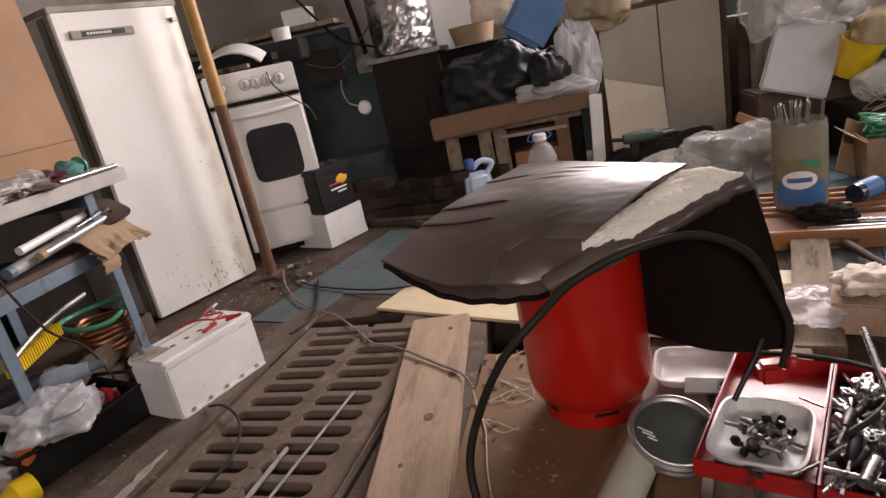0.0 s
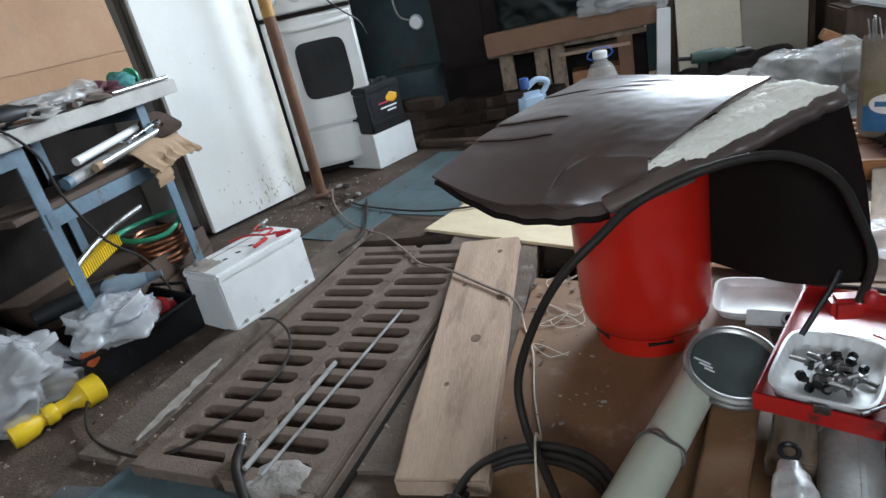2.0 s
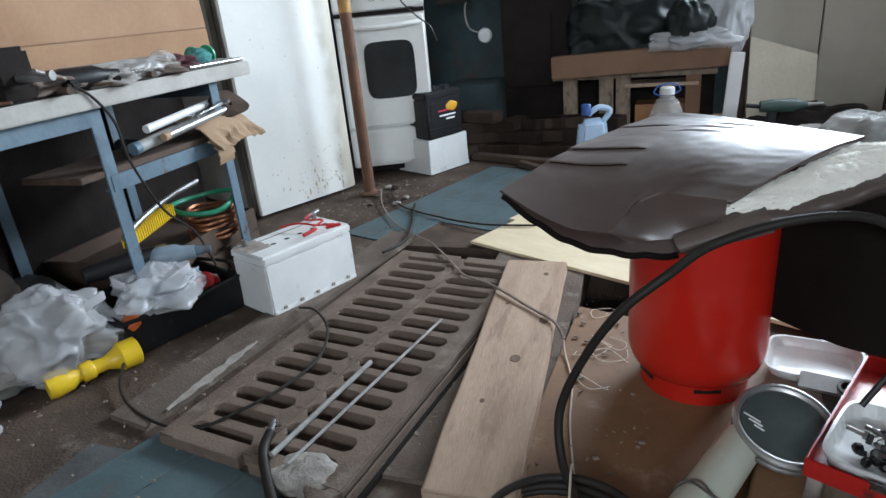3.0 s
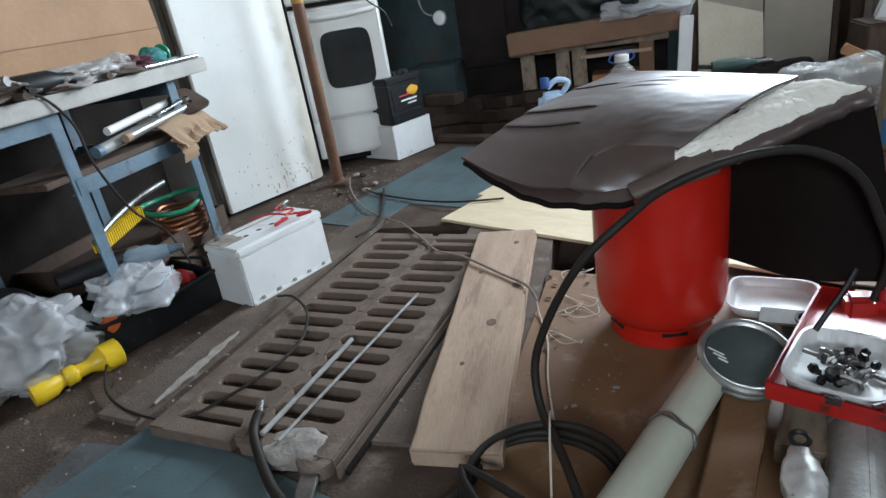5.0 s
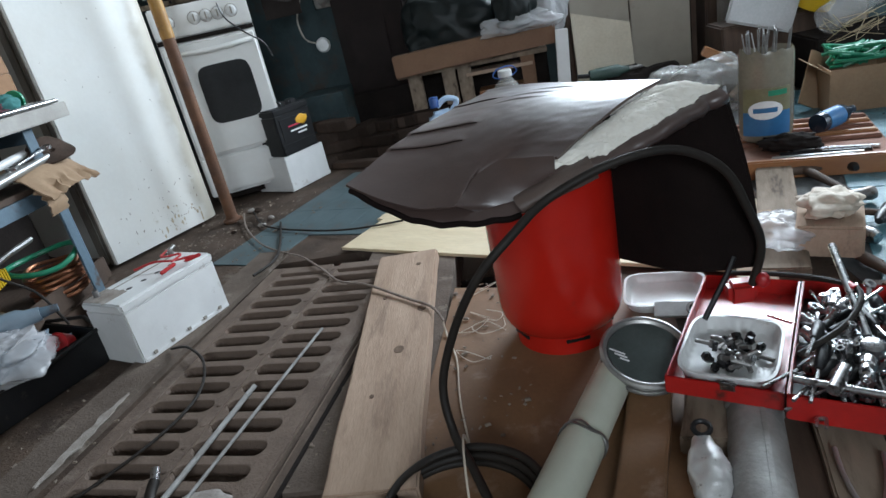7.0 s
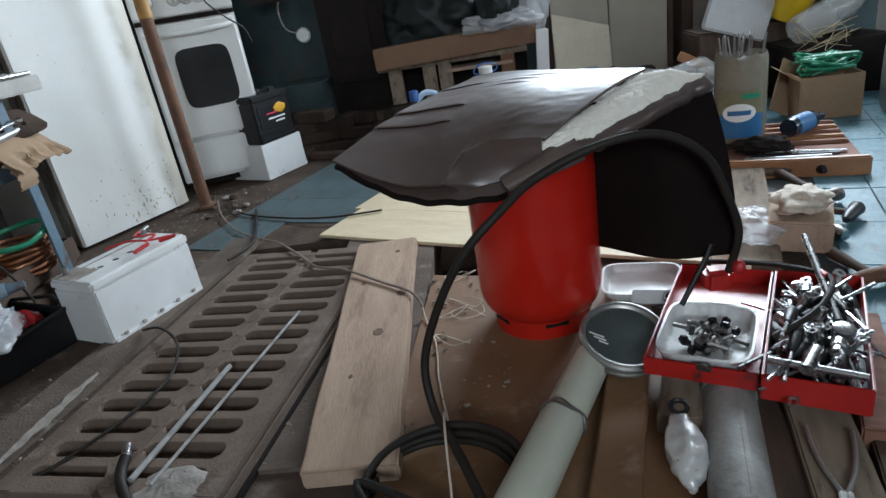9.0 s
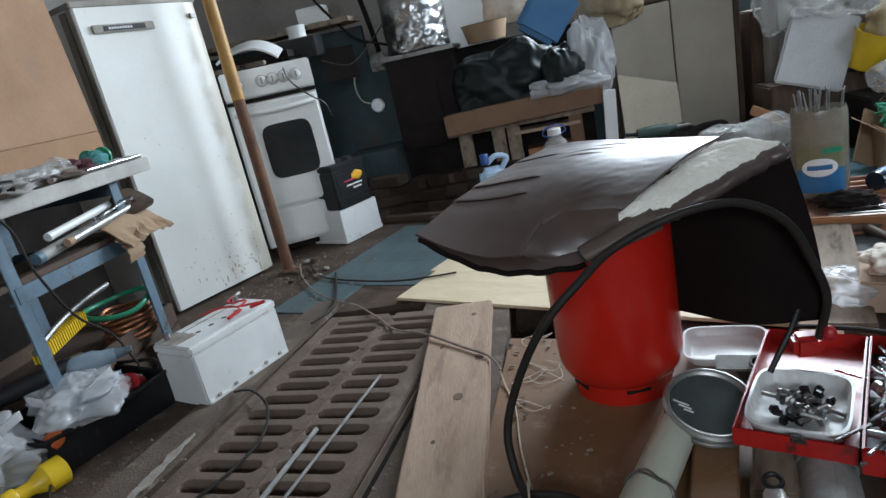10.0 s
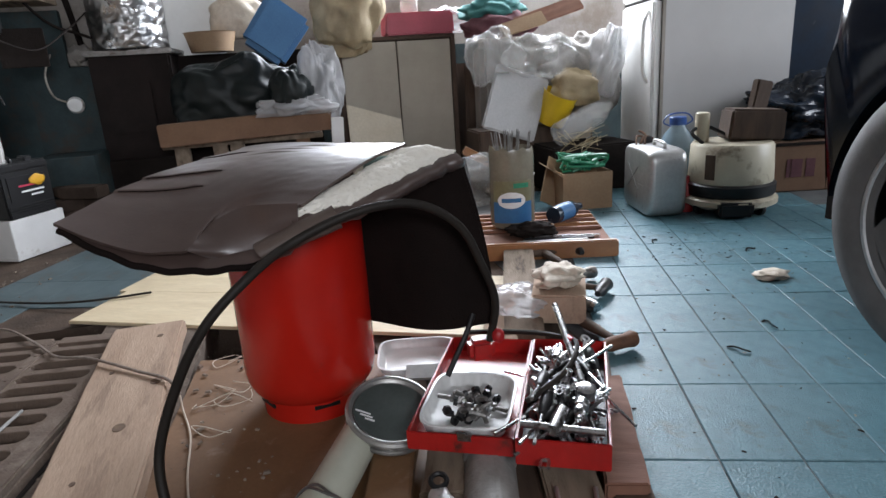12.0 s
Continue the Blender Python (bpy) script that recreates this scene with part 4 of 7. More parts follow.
part("turned_lip", G().sheet(lambda u, v: cover(0.47 + 0.51 * u, 0.004).lerp(under(0.58 + 0.40 * u, 0.10 + 0.08 * u), v) + Vector((0, -0.013, 0.006)) * math.sin(math.pi * v) * (0.15 + u), 36, 12, 0.004, INV), M_leather, t, fix=False)
ROLL = [Vector(p) for p in ((0.088, 1.212, 0.482), (0.150, 1.214, 0.504), (0.225, 1.222, 0.528))]


def roll(u, v):
    """The corner turned over on itself, open at its end."""
    c = along(ROLL, u)
    d = (ROLL[2] - ROLL[0]).normalized()
    side = d.cross(Vector((0, 0, 1))).normalized()
    a = radians(-75 + 270 * v)
    r = (0.022 + 0.005 * u) * (1 + 0.10 * noise.noise(Vector((u * 4, v * 3, 5))))
    return c + side * r * 1.35 * math.cos(a) + side.cross(d) * r * 0.85 * math.sin(a) - d * 0.016 * (1 - u) * math.sin(3 * v)


M_pale_leather = mat("pale_brown_leatherette", (0.135, 0.098, 0.083), (0.10, 0.072, 0.061), 0.5, scale=9, fine=200, bump=0.15)
part("folded_corner", G().sheet(roll, 26, 26, 0.003, INV), M_pale_leather, t, "folded-over paler corner", fix=False)


def fleece(u, v):
    a = Vector((0.122, 1.238, 0.528)).lerp(Vector((0.388, 1.392, 0.618)), u)
    b = Vector((0.178, 1.204, 0.520)).lerp(Vector((0.482, 1.300, 0.614)), u)
    p = a.lerp(b, v * min(1.0, 0.30 + 2.6 * u) * (1 + (0.06 * noise.noise(Vector((u * 14, 2, v))))))
    p.z += 0.007 * math.sin(math.pi * v) + 0.003 * noise.noise(Vector((u * 30, v * 9, 3))) + 0.0022 * noise.noise(Vector((u * 90, v * 30, 8)))
    p.z += 0.004 * noise.noise(Vector((u * 9, v * 3, 12)))
    return p


part("fleece_edge", G().sheet(fleece, 130, 26, 0.008, INV), M_wool, t, "cream fleece lining strip", fix=False)


def rim(u, v):
    a = fleece(u, 1.0)
    return (a.x + 0.014 * v, a.y - 0.014 * math.sin(v * 3.1), a.z - 0.020 * v + 0.005 * noise.noise(Vector((u * 8, v, 0))))


part("bound_edge", G().sheet(rim, 40, 8, 0.006, INV), M_leather, t, fix=False)


def flap(u, v):
    top = Vector((0.262, 1.50, 0.560)).lerp(Vector((0.492, 1.310, 0.600)), u)
    low = Vector((0.268, 1.51, 0.195)).lerp(Vector((0.545, 1.265, 0.238)), u)
    p = top.lerp(low, v)
    p.y -= 0.055 * math.sin(math.pi * min(1.0, u * 1.0)) * 0.6
    p.y += 0.012 * math.sin(u * 7 + v) * v - 0.01 * math.sin(math.pi * v)
    p.x += 0.02 * max(0, u - 0.85) / 0.15 * math.sin(math.pi * v) * 0.5
    return p


part("edge_piping", G().tube([fleece(0.04 + 0.048 * k, 0.98) + Vector((0.004, -0.006, -0.006)) for k in range(21)], 0.006, 8, smooth=4), M_pale_leather, t, "paler piped edge below the fleece").matrix_local = INV
part("hanging_flap", G().sheet(flap, 26, 26, 0.006, INV), M_lining, t, "black hanging lining", fix=False)
part("flap_side", G().sheet(lambda u, v: (lambda p: (p.x + 0.05 * u * (0.35 + 0.65 * (1 - v)), p.y + 0.16 * u, p.z - 0.02 * u))(flap(1.0, v)), 8, 20, 0.006, INV), M_lining, t, fix=False)


# ---- rubber hose ----
g = G()
coil = [(-0.30, 0.80, 0.02), (-0.24, 0.90, 0.022)]
for k in range(30):
    a = radians(150 - k * 36)
    r = 0.147 - 0.012 * math.sin(k * 0.7)
    coil.append((-0.105 + r * math.cos(a), 0.885 + r * 0.95 * math.sin(a), 0.026 + 0.0016 * k))
up = [(0.0, 0.74, 0.045), (-0.04, 0.84, 0.078), (-0.082, 0.95, 0.082), (-0.118, 1.03, 0.090), (-0.127, 1.07, 0.174), (-0.087, 1.08, 0.283), (-0.020, 1.08, 0.395), (0.060, 1.10, 0.466), (0.13, 1.165, 0.497), (0.24, 1.18, 0.537), (0.34, 1.20, 0.545), (0.41, 1.215, 0.523), (0.47, 1.23, 0.472), (0.505, 1.235, 0.40), (0.54, 1.25, 0.30), (0.53, 1.27, 0.20)]
t = thing("rubber_hose", "thick black rubber hose coiled on the board and looped up", "hose", pose(0, 0, 0))
part("coil", G().tube(coil + up[:1], 0.0082, 10, smooth=5), M_rubber, t)
part("riser", G().tube(up, 0.0088, 10, smooth=6), M_rubber, t)


def oval_disc(rx, ry):
    """A round sheet, a little curled."""
    return lambda u, v: (rx * v * math.cos(2 * math.pi * u), ry * v * math.sin(2 * math.pi * u), 0.02 * v * v * math.sin(4 * math.pi * u + 1))


# ---- work bench with shelf ----
t = thing("work_bench", "cluttered work bench with grey board top and blue angle-iron frame", "work bench", pose(-1.5, 1.4, 0))
part("bench_top", G().box((-0.3, -0.1, 0.768), (0.62, 1.78, 0.05)), M_benchtop, t, "grey worn board top", bevel=0.004)
for y in (-0.75, 0.06, 0.60):
    for x in (-0.03, -0.56):
        part("leg", G().box((x, y, 0.38), (0.006, 0.045, 0.755)).box((x - 0.02, y + 0.02, 0.38), (0.04, 0.006, 0.755)), M_bluepaint, t, "grey-blue angle-iron leg", bevel=0.001)
part("rail", G().box((-0.027, 0.33, 0.515), (0.006, 0.56, 0.05)).box((-0.045, 0.33, 0.493), (0.036, 0.56, 0.006)), M_bluepaint, t, bevel=0.001)
part("top_rail", G().box((-0.027, -0.36, 0.715), (0.006, 0.86, 0.05)), M_bluepaint, t, bevel=0.001)
for z in (0.515, 0.715):
    part("end_rail", G().box((-0.3, 0.60, z), (0.53, 0.006, 0.045)), M_bluepaint, t, bevel=0.001)
part("lower_shelf", G().box((-0.15, 0.30, 0.550), (0.24, 0.70, 0.02)), M_darkwood, t, bevel=0.003)
# added board, coloured near black to darken the space below the bench
solo("dark_board", G().box((0, 0, 0.37), (0.02, 2.0, 0.74)), M_soot_shade, "near-black board added as the shade under the bench", "board", pose(-2.09, 1.45, 0), bevel=0.003)
solo("dark_sack", G().blob((0, 0, 0.24), (0.16, 0.26, 0.28), 14.0, 0.2, 2.0, 30, 20, floor=0), mat("dark_brown_cloth", (0.045, 0.028, 0.02), (0.03, 0.018, 0.014), 0.9, scale=6, fine=90, bump=0.4), "dark brown sack slumped under the bench", "sack", pose(-1.90, 1.02, 0))
v = thing("bench_vise", "dark cast iron vise on the bench", "vise", pose(-1.56, 1.22, 0.795, 0, 0, 12))
part("vise_base", G().box((0, 0, 0.02), (0.14, 0.12, 0.04)), M_soot_shade, v, bevel=0.008)
part("fixed_jaw", G().box((-0.03, 0, 0.09), (0.06, 0.13, 0.11)), M_soot_shade, v, bevel=0.012)
part("moving_jaw", G().box((0.05, 0, 0.085), (0.05, 0.13, 0.10)), M_soot_shade, v, bevel=0.012)
part("screw", G().rod((0.06, 0, 0.06), (0.17, 0, 0.06), 0.013, n=10), M_steel, v)
part("tommy_bar", G().rod((0.155, -0.04, 0.075), (0.16, 0.05, 0.045), 0.007, n=8), M_steel, v)
solo("hanging_cable", G().tube([(-1.54, 1.34, 0.80), (-1.49, 1.40, 0.805), (-1.475, 1.47, 0.708), (-1.475, 1.491, 0.573), (-1.485, 1.575, 0.394), (-1.50, 1.70, 0.27), (-1.47, 1.72, 0.16), (-1.46, 1.72, 0.13)], 0.0042, 8), M_rubber, "black cable hanging from the bench to the tray", "cable")
solo("grey_offcut", G().box((0, 0, 0.03), (0.05, 0.42, 0.06)), M_greybag, "grey-brown dusty batten at the back of the bench", "batten", pose(-1.66, 1.72, 0.794, 0, 0, -4), bevel=0.006)
solo("clear_wrapper", G().blob((0, 0, 0.03), (0.06, 0.14, 0.04), 91.0, 0.5, 1.8, 40, 22, "film", floor=0), M_clear, "crumpled clear wrapper among tools on the bench", "wrapper", pose(-1.56, 1.70, 0.794))
solo("clear_jar", G().lathe([(0, 0), (0.035, 0), (0.037, 0.05), (0.03, 0.07), (0, 0.07)], 18, pose(0, 0, 0, 80, 0, 20)), M_clear, "small clear jar lying on the bench", "jar", pose(-1.60, 1.88, 0.83))
solo("teal_spool", G().blob((0, 0, 0.03), (0.04, 0.05, 0.035), 93.0, 0.3, 2.0, 22, 14, floor=0), M_tealcloth, "small crumpled teal cloth by the spool", "cloth", pose(-1.58, 2.02, 0.795))
t = thing("old_drill", "black old power drill lying on the bench", "drill", pose(-1.54, 1.46, 0.826, 0, 0, 70))
part("body", G().lathe([(0.0, -0.11), (0.028, -0.11), (0.033, -0.05), (0.033, 0.04), (0.02, 0.07), (0.014, 0.11), (0.0, 0.11)], 18, pose(0, 0, 0, 0, 90, 0)), M_black, t)
part("grip", G().box((-0.06, -0.06, -0.008), (0.035, 0.11, 0.03)), M_black, t, bevel=0.01)
part("bit", G().rod((0.11, 0, 0), (0.19, 0, 0), 0.004), M_chrome, t)
solo("batten", G().box((0, 0, 0.065), (0.05, 1.45, 0.13)), M_orangeboard, "orange-brown wooden batten along the back of the bench", "batten", pose(-1.76, 1.57, 0.794), bevel=0.004)
solo("hardboard", G().box((0, 0, 0.42), (0.02, 1.45, 0.84)), M_orangeboard, "large orange-brown board standing behind the bench clutter", "board", pose(-1.75, 1.575, 0.925, 0, -3, 0), bevel=0.003)
solo("cardboard_flap", G().sheet(lambda u, v: (-0.10 + 0.20 * u + 0.016 * noise.noise(Vector((v * 11, 3, 1))) * (u > 0.8), -0.04 + 0.28 * v + 0.03 * noise.noise(Vector((u * 6, v * 3, 2))) * (u > 0.8), 0.02 + 0.02 * math.sin(3 * v) - 0.10 * max(0, u - 0.5) + (0.02 * noise.noise(Vector((v * 13, 1, 1))) if u > 0.7 else 0)), 16, 30, 0.005), M_carton, "torn brown cardboard sheet on the lower shelf", "cardboard", pose(-1.52, 1.90, 0.575, 0, 18, 4))
solo("cardboard_strip", G().sheet(lambda u, v: (0.02 * math.sin(3 * u), 0.10 * v + 0.03 * u + 0.02 * noise.noise(Vector((u * 8, v * 2, 9))), -0.10 * u), 14, 8, 0.004), M_carton, "torn cardboard strip hanging from the shelf", "cardboard", pose(-1.485, 1.86, 0.555, 0, 0, 6))
solo("bark_piece", G().sheet(oval_disc(0.055, 0.10), 26, 6, 0.008), M_brick, "dark brown rounded leather piece on the shelf", "leather", pose(-1.535, 2.07, 0.645, 0, 55, -10))
for y, z, x, r, l, mt, end, lb in ((1.655, 0.640, -1.545, 0.0135, 0.40, M_whitepl, M_whitepl, "white steel tube among tools on the shelf"), (1.685, 0.606, -1.512, 0.0140, 0.38, M_alu, M_carton, "metal tube with a wooden plug on the shelf"),
                                   (1.580, 0.590, -1.545, 0.0190, 0.42, M_galv, M_bluepaint, "grey pipe with a blue end on the shelf"), (1.62, 0.582, -1.60, 0.016, 0.45, M_oldwood, M_oldwood, "round wooden stick on the shelf")):
    tb = thing("metal_tube", lb, "tube", pose(x, y, z, 4, 0, 4), group="tubes on the shelf")
    part("barrel", G().lathe([(r * 0.7, 0), (r, 0), (r, l), (r * 0.7, l), (r * 0.7, 0.01)], 16, pose(0, 0, 0, -90, 0, 0)), mt, tb)
    part("end_cap", G().lathe([(r * 1.02, -0.003), (r * 1.05, 0.0), (r * 1.05, 0.022), (r * 1.02, 0.024)], 16, pose(0, 0, 0, -90, 0, 0)), end, tb)
t = thing("ring_spanner", "large chrome spanner lying on the tubes", "spanner", pose(-1.505, 1.93, 0.655, 8, 0, -2))
part("shank", G().box((0, 0.0, 0), (0.018, 0.16, 0.007)), M_chrome, t, bevel=0.002)
for y in (-0.085, 0.085):
    part("ring", G().lathe([(0.010, -0.005), (0.019, -0.005), (0.019, 0.006), (0.010, 0.006), (0.010, -0.005)], 18, pose(0, y, 0)), M_chrome, t)
M_rag = mat("stained_rag_cloth", (0.17, 0.125, 0.10), (0.09, 0.068, 0.056), 0.9, scale=12, fine=110, bump=0.5, dirt=(0.30, 0.26, 0.22), amount=0.25, dscale=22)
for k, (x, y, s, mt, lb) in enumerate(((-1.60, 1.77, (0.10, 0.11, 0.034), M_rag, "crumpled brown rag on the bench"), (-1.57, 1.57, (0.09, 0.10, 0.028), M_greybag, "grey rag on the bench"),
                                       (-1.64, 1.95, (0.07, 0.10, 0.035), M_maroon, "maroon rag on the bench"), (-1.60, 1.36, (0.10, 0.10, 0.03), M_rag, "brown rag heap on the bench"), (-1.62, 1.06, (0.08, 0.08, 0.035), M_bag, "white plastic scrap on the bench"))):
    solo("rag", G().blob((0, 0, s[2] * 0.5), s, k * 3.3, 0.55, 2.2, 30, 18, floor=0.0), mt, lb, "rag", pose(x, y, 0.795, 0, 0, 40 * k))
for k in range(9):
    solo("hand_tool", G().rod((0, -0.09, 0.012), (0, 0.02, 0.012), 0.011, 0.008, 9).rod((0, 0.02, 0.012), (0, 0.12, 0.010), 0.005, 0.004, 8), (M_rust, M_steel, M_soot_shade, M_darkwood)[k % 4], "worn hand tool lying on the bench", "hand tool", pose(-1.54 - 0.03 * (k % 3), 1.10 + 0.085 * k, 0.795, 0, 0, -60 + 47 * (k % 4)), group="tools on the bench")
t = thing("green_spool", "small green plastic spool on the bench", "spool", pose(-1.62, 2.08, 0.795))
part("core", G().rod((0, -0.04, 0.035), (0, 0.04, 0.035), 0.022, n=14), M_green, t)
for y in (-0.045, 0.035):
    part("flange", G().lathe([(0.036, 0), (0.036, 0.01)], 18, pose(0, y + 0.01, 0.036, 90)), M_green, t)
for k in range(3):
    solo("chrome_bar", G().rod((0, 0, 0), (0, 0.28, 0), 0.008, n=10), M_chrome, "polished metal bar on the bench edge", "bar", pose(-1.53 - 0.022 * k, 1.90 - 0.01 * k, 0.803 + 0.001 * k, 0, 0, -3 + 3 * k), group="bars on the bench")

# below the bench
t = thing("scrap_crate", "dark wooden crate under the bench", "crate", pose(-1.84, 1.86, 0))
part("base_board", G().box((0, 0, 0.07), (0.45, 0.61, 0.14)), M_darkwood, t, bevel=0.003)
for q in (-1, 1):
    for z in (0.05, 0.15):
        part("side_slat", G().box((0.231 * q, 0, z), (0.014, 0.64, 0.085)), M_darkwood, t, bevel=0.003)
        part("end_slat", G().box((0, 0.313 * q, z), (0.446, 0.014, 0.085)), M_darkwood, t, bevel=0.003)
t = thing("copper_wire_coil", "coil of copper wire in a crate under the bench", "coil", pose(-1.67, 1.99, 0.14))
for k in range(6):
    r = 0.092 + 0.006 * math.sin(k * 2.1)
    part("turn", G().tube([(r * math.cos(a), r * math.sin(a), 0.012 + 0.020 * k + 0.004 * math.sin(3 * a + k)) for a in [radians(30 * i) for i in range(12)]], 0.008, 6, True, 3), M_copper, t)
solo("green_ring", G().tube([(0.125 * math.cos(radians(30 * i)), 0.115 * math.sin(radians(30 * i)), 0.01 * math.sin(i)) for i in range(12)], 0.010, 8, True, 4), M_green, "green hose ring resting on the copper coil", "hose", pose(-1.675, 1.97, 0.285, 6, 0, 0))
t = thing("scrubbing_brush", "long grey brush with yellow bristles under the bench", "brush", pose(-1.70, 1.72, 0.29, 0, 0, 8))
part("handle", G().tube([(0.0, -0.16, 0.0), (0, -0.02, 0.035), (0, 0.14, 0.055), (0, 0.32, 0.06)], 0.014, 8, flat=0.7), M_alu, t)
g = G()
for i in range(22):
    for j in range(3):
        g.box((-0.014 + 0.014 * j, -0.15 + 0.0125 * i, -0.018 + 0.0013 * i), (0.007, 0.007, 0.045))
tagged(part("bristles", g, M_yellow, t, "yellow bristle tufts"), kind="stuff")
t = thing("electric_drill", "grey-blue power drill lying by the black tray", "drill", pose(-1.545, 1.60, 0.215, 0, 0, 35))
part("body", G().lathe([(0.0, -0.10), (0.030, -0.10), (0.036, -0.06), (0.036, 0.03), (0.026, 0.05), (0.022, 0.09), (0.0, 0.09)], 18, pose(0, 0, 0, 0, 90, 0)), M_greyblue, t)
part("grip", G().box((-0.05, -0.06, -0.012), (0.04, 0.12, 0.034)), M_greyblue, t, bevel=0.01)
part("chuck", G().rod((0.09, 0, 0), (0.14, 0, 0), 0.018, 0.012), M_bluepaint, t)
t = thing("angle_grinder", "dark power tool lying under the bench", "grinder", pose(-1.63, 1.50, 0.225, 0, 0, 60))
part("body", G().lathe([(0.0, -0.13), (0.026, -0.13), (0.032, -0.05), (0.034, 0.06), (0.028, 0.10), (0.0, 0.11)], 16, pose(0, 0, 0, 0, 90, 0)), M_black, t)
part("gear_head", G().box((0.12, 0, -0.005), (0.06, 0.055, 0.06)), M_steel, t, bevel=0.012)

m_bt = aim((-1.475, 1.30), (-1.335, 1.67))
t = thing("black_tray", "low black plastic box full of odds and ends", "box", m_bt)
part("tub", G().hollow((-0.15, 0.20, 0), (0.30, 0.40, 0.125), 0.008, taper=1.03), M_black, t, bevel=0.004)
part("rim", G().tube([(-0.305, -0.007, 0.122), (0.005, -0.007, 0.122), (0.005, 0.407, 0.122), (-0.305, 0.407, 0.122)], 0.007, 7, True, 2), M_black, t)
solo("red_cup", G().lathe([(0.028, 0), (0.034, 0.05), (0.034, 0.055), (0.03, 0.05), (0.0, 0.045)], 18, pose(0, 0, 0, 60, 0, 30)), M_redpl, "red plastic cap in the black box", "cap", m_bt @ pose(-0.05, 0.33, 0.11))
solo("grey_lump", G().blob((0, 0, 0.04), (0.10, 0.14, 0.05), 4.0, 0.4, 3, 24, 14, floor=0), M_greyblue, "grey cloth scraps in the black box", "cloth", m_bt @ pose(-0.14, 0.22, 0.06))
solo("orange_lid", G().lathe([(0.03, 0), (0.03, 0.02), (0.024, 0.024)], 20, pose(0, 0, 0, 30, 0, 20)), M_orangepl, "orange plastic lid by the black box", "lid", m_bt @ pose(-0.02, 0.03, 0.10))


def carrier_bag(m, s, seed, label):
    b = thing("carrier_bag", label, "plastic bag", m, group="carrier bags on the floor")
    part("film", G().blob((0, 0, s[2] * 0.8), s, seed, 0.55, 1.5, 60, 34, "film", floor=0.0), M_bag, b, "crumpled white film")
    for q in (-1, 1):
        part("bag_handle", G().sheet(lambda u, v: (s[0] * q * (0.30 + 0.65 * math.sin(math.pi * u)) + 0.01 * noise.noise(Vector((u * 5, v, seed))), s[1] * (-0.45 + 0.9 * u), s[2] * (1.0 + 0.55 * math.sin(math.pi * u)) + 0.035 * (v - 0.5) + 0.006 * math.sin(9 * v + 4 * u)), 18, 8, 0.0015), M_bag, b)
    return b


carrier_bag(m_bt @ pose(-0.075, 0.15, 0.12, 0, 0, 60), (0.125, 0.15, 0.062), 1.0, "white carrier bag lying on the black box")
carrier_bag(pose(-1.655, 1.20, 0.005, 0, 0, 25), (0.185, 0.15, 0.145), 6.0, "white carrier bag slumped on the dirty floor")
solo("grey_sack", G().blob((0, 0, 0.05), (0.16, 0.16, 0.07), 8.0, 0.4, 1.7, 32, 20, floor=0), M_greybag, "grey cloth heap on the dirty floor", "cloth", pose(-1.80, 1.12, 0))
solo("milk_bag", G().blob((0, 0, 0.05), (0.06, 0.09, 0.06), 9.0, 0.5, 1.5, 46, 24, "film", floor=0), M_bag, "crumpled white and blue plastic pack on the floor", "plastic pack", pose(-1.58, 0.84, 0))
t = thing("yellow_hand_lamp", "yellow plastic torch-like tool lying on the floor", "tool", aim((-1.56, 1.07), (-1.45, 1.30), 0.035))
part("barrel", G().lathe([(0.0, 0), (0.036, 0.0), (0.040, 0.02), (0.034, 0.06), (0.022, 0.08), (0.021, 0.16), (0.034, 0.19), (0.044, 0.20), (0.044, 0.25), (0.034, 0.255), (0.03, 0.235), (0.0, 0.232)], 22, pose(0, 0, 0, -90, 0, 0)), M_yellow, t)
part("ring", G().lathe([(0.026, 0.09), (0.029, 0.095), (0.029, 0.12), (0.026, 0.125)], 18, pose(0, 0, 0, -90, 0, 0)), M_yellow, t)
t = thing("spare_wheel", "worn rubber wheel lying under the bench", "wheel", pose(-2.02, 1.18, 0))
part("tread", G().lathe([(0.19, 0.02), (0.28, 0.0), (0.31, 0.04), (0.31, 0.14), (0.28, 0.18), (0.19, 0.16), (0.18, 0.09), (0.19, 0.02)], 40), M_tyre, t)

# ---- cables, rods and crumbs on the floor ----
solo("power_cable", G().tube([(-1.40, 3.02, 0.02), (-1.30, 2.80, 0.012), (-1.12, 2.53, 0.012), (-0.95, 2.37, 0.012), (-0.83, 2.24, 0.036), (-0.70, 2.08, 0.038), (-0.60, 1.95, 0.038), (-0.47, 1.83, 0.066), (-0.32, 1.70, 0.064), (-0.23, 1.62, 0.064), (-0.195, 1.57, 0.04)], 0.0042, 7), M_rope, "thin grey-brown cord running over grate and plank", "cord")
solo("pale_string", G().tube([(-0.197, 1.575, 0.042), (-0.186, 1.53, 0.018), (-0.150, 1.40, 0.018), (-0.132, 1.235, 0.018), (-0.102, 1.073, 0.022), (-0.098, 1.02, 0.092), (-0.091, 0.94, 0.098), (-0.085, 0.85, 0.030), (-0.08, 0.76, 0.016)], 0.0024, 7), M_paper, "thin pale string running over the hardboard", "string")
solo("black_cable", G().tube([(-1.36, 3.05, 0.012), (-1.19, 2.78, 0.01), (-0.93, 2.62, 0.01), (-0.68, 2.50, 0.024), (-0.45, 2.50, 0.026)], 0.0045, 7), M_rubber, "black cable lying on the floor", "cable")
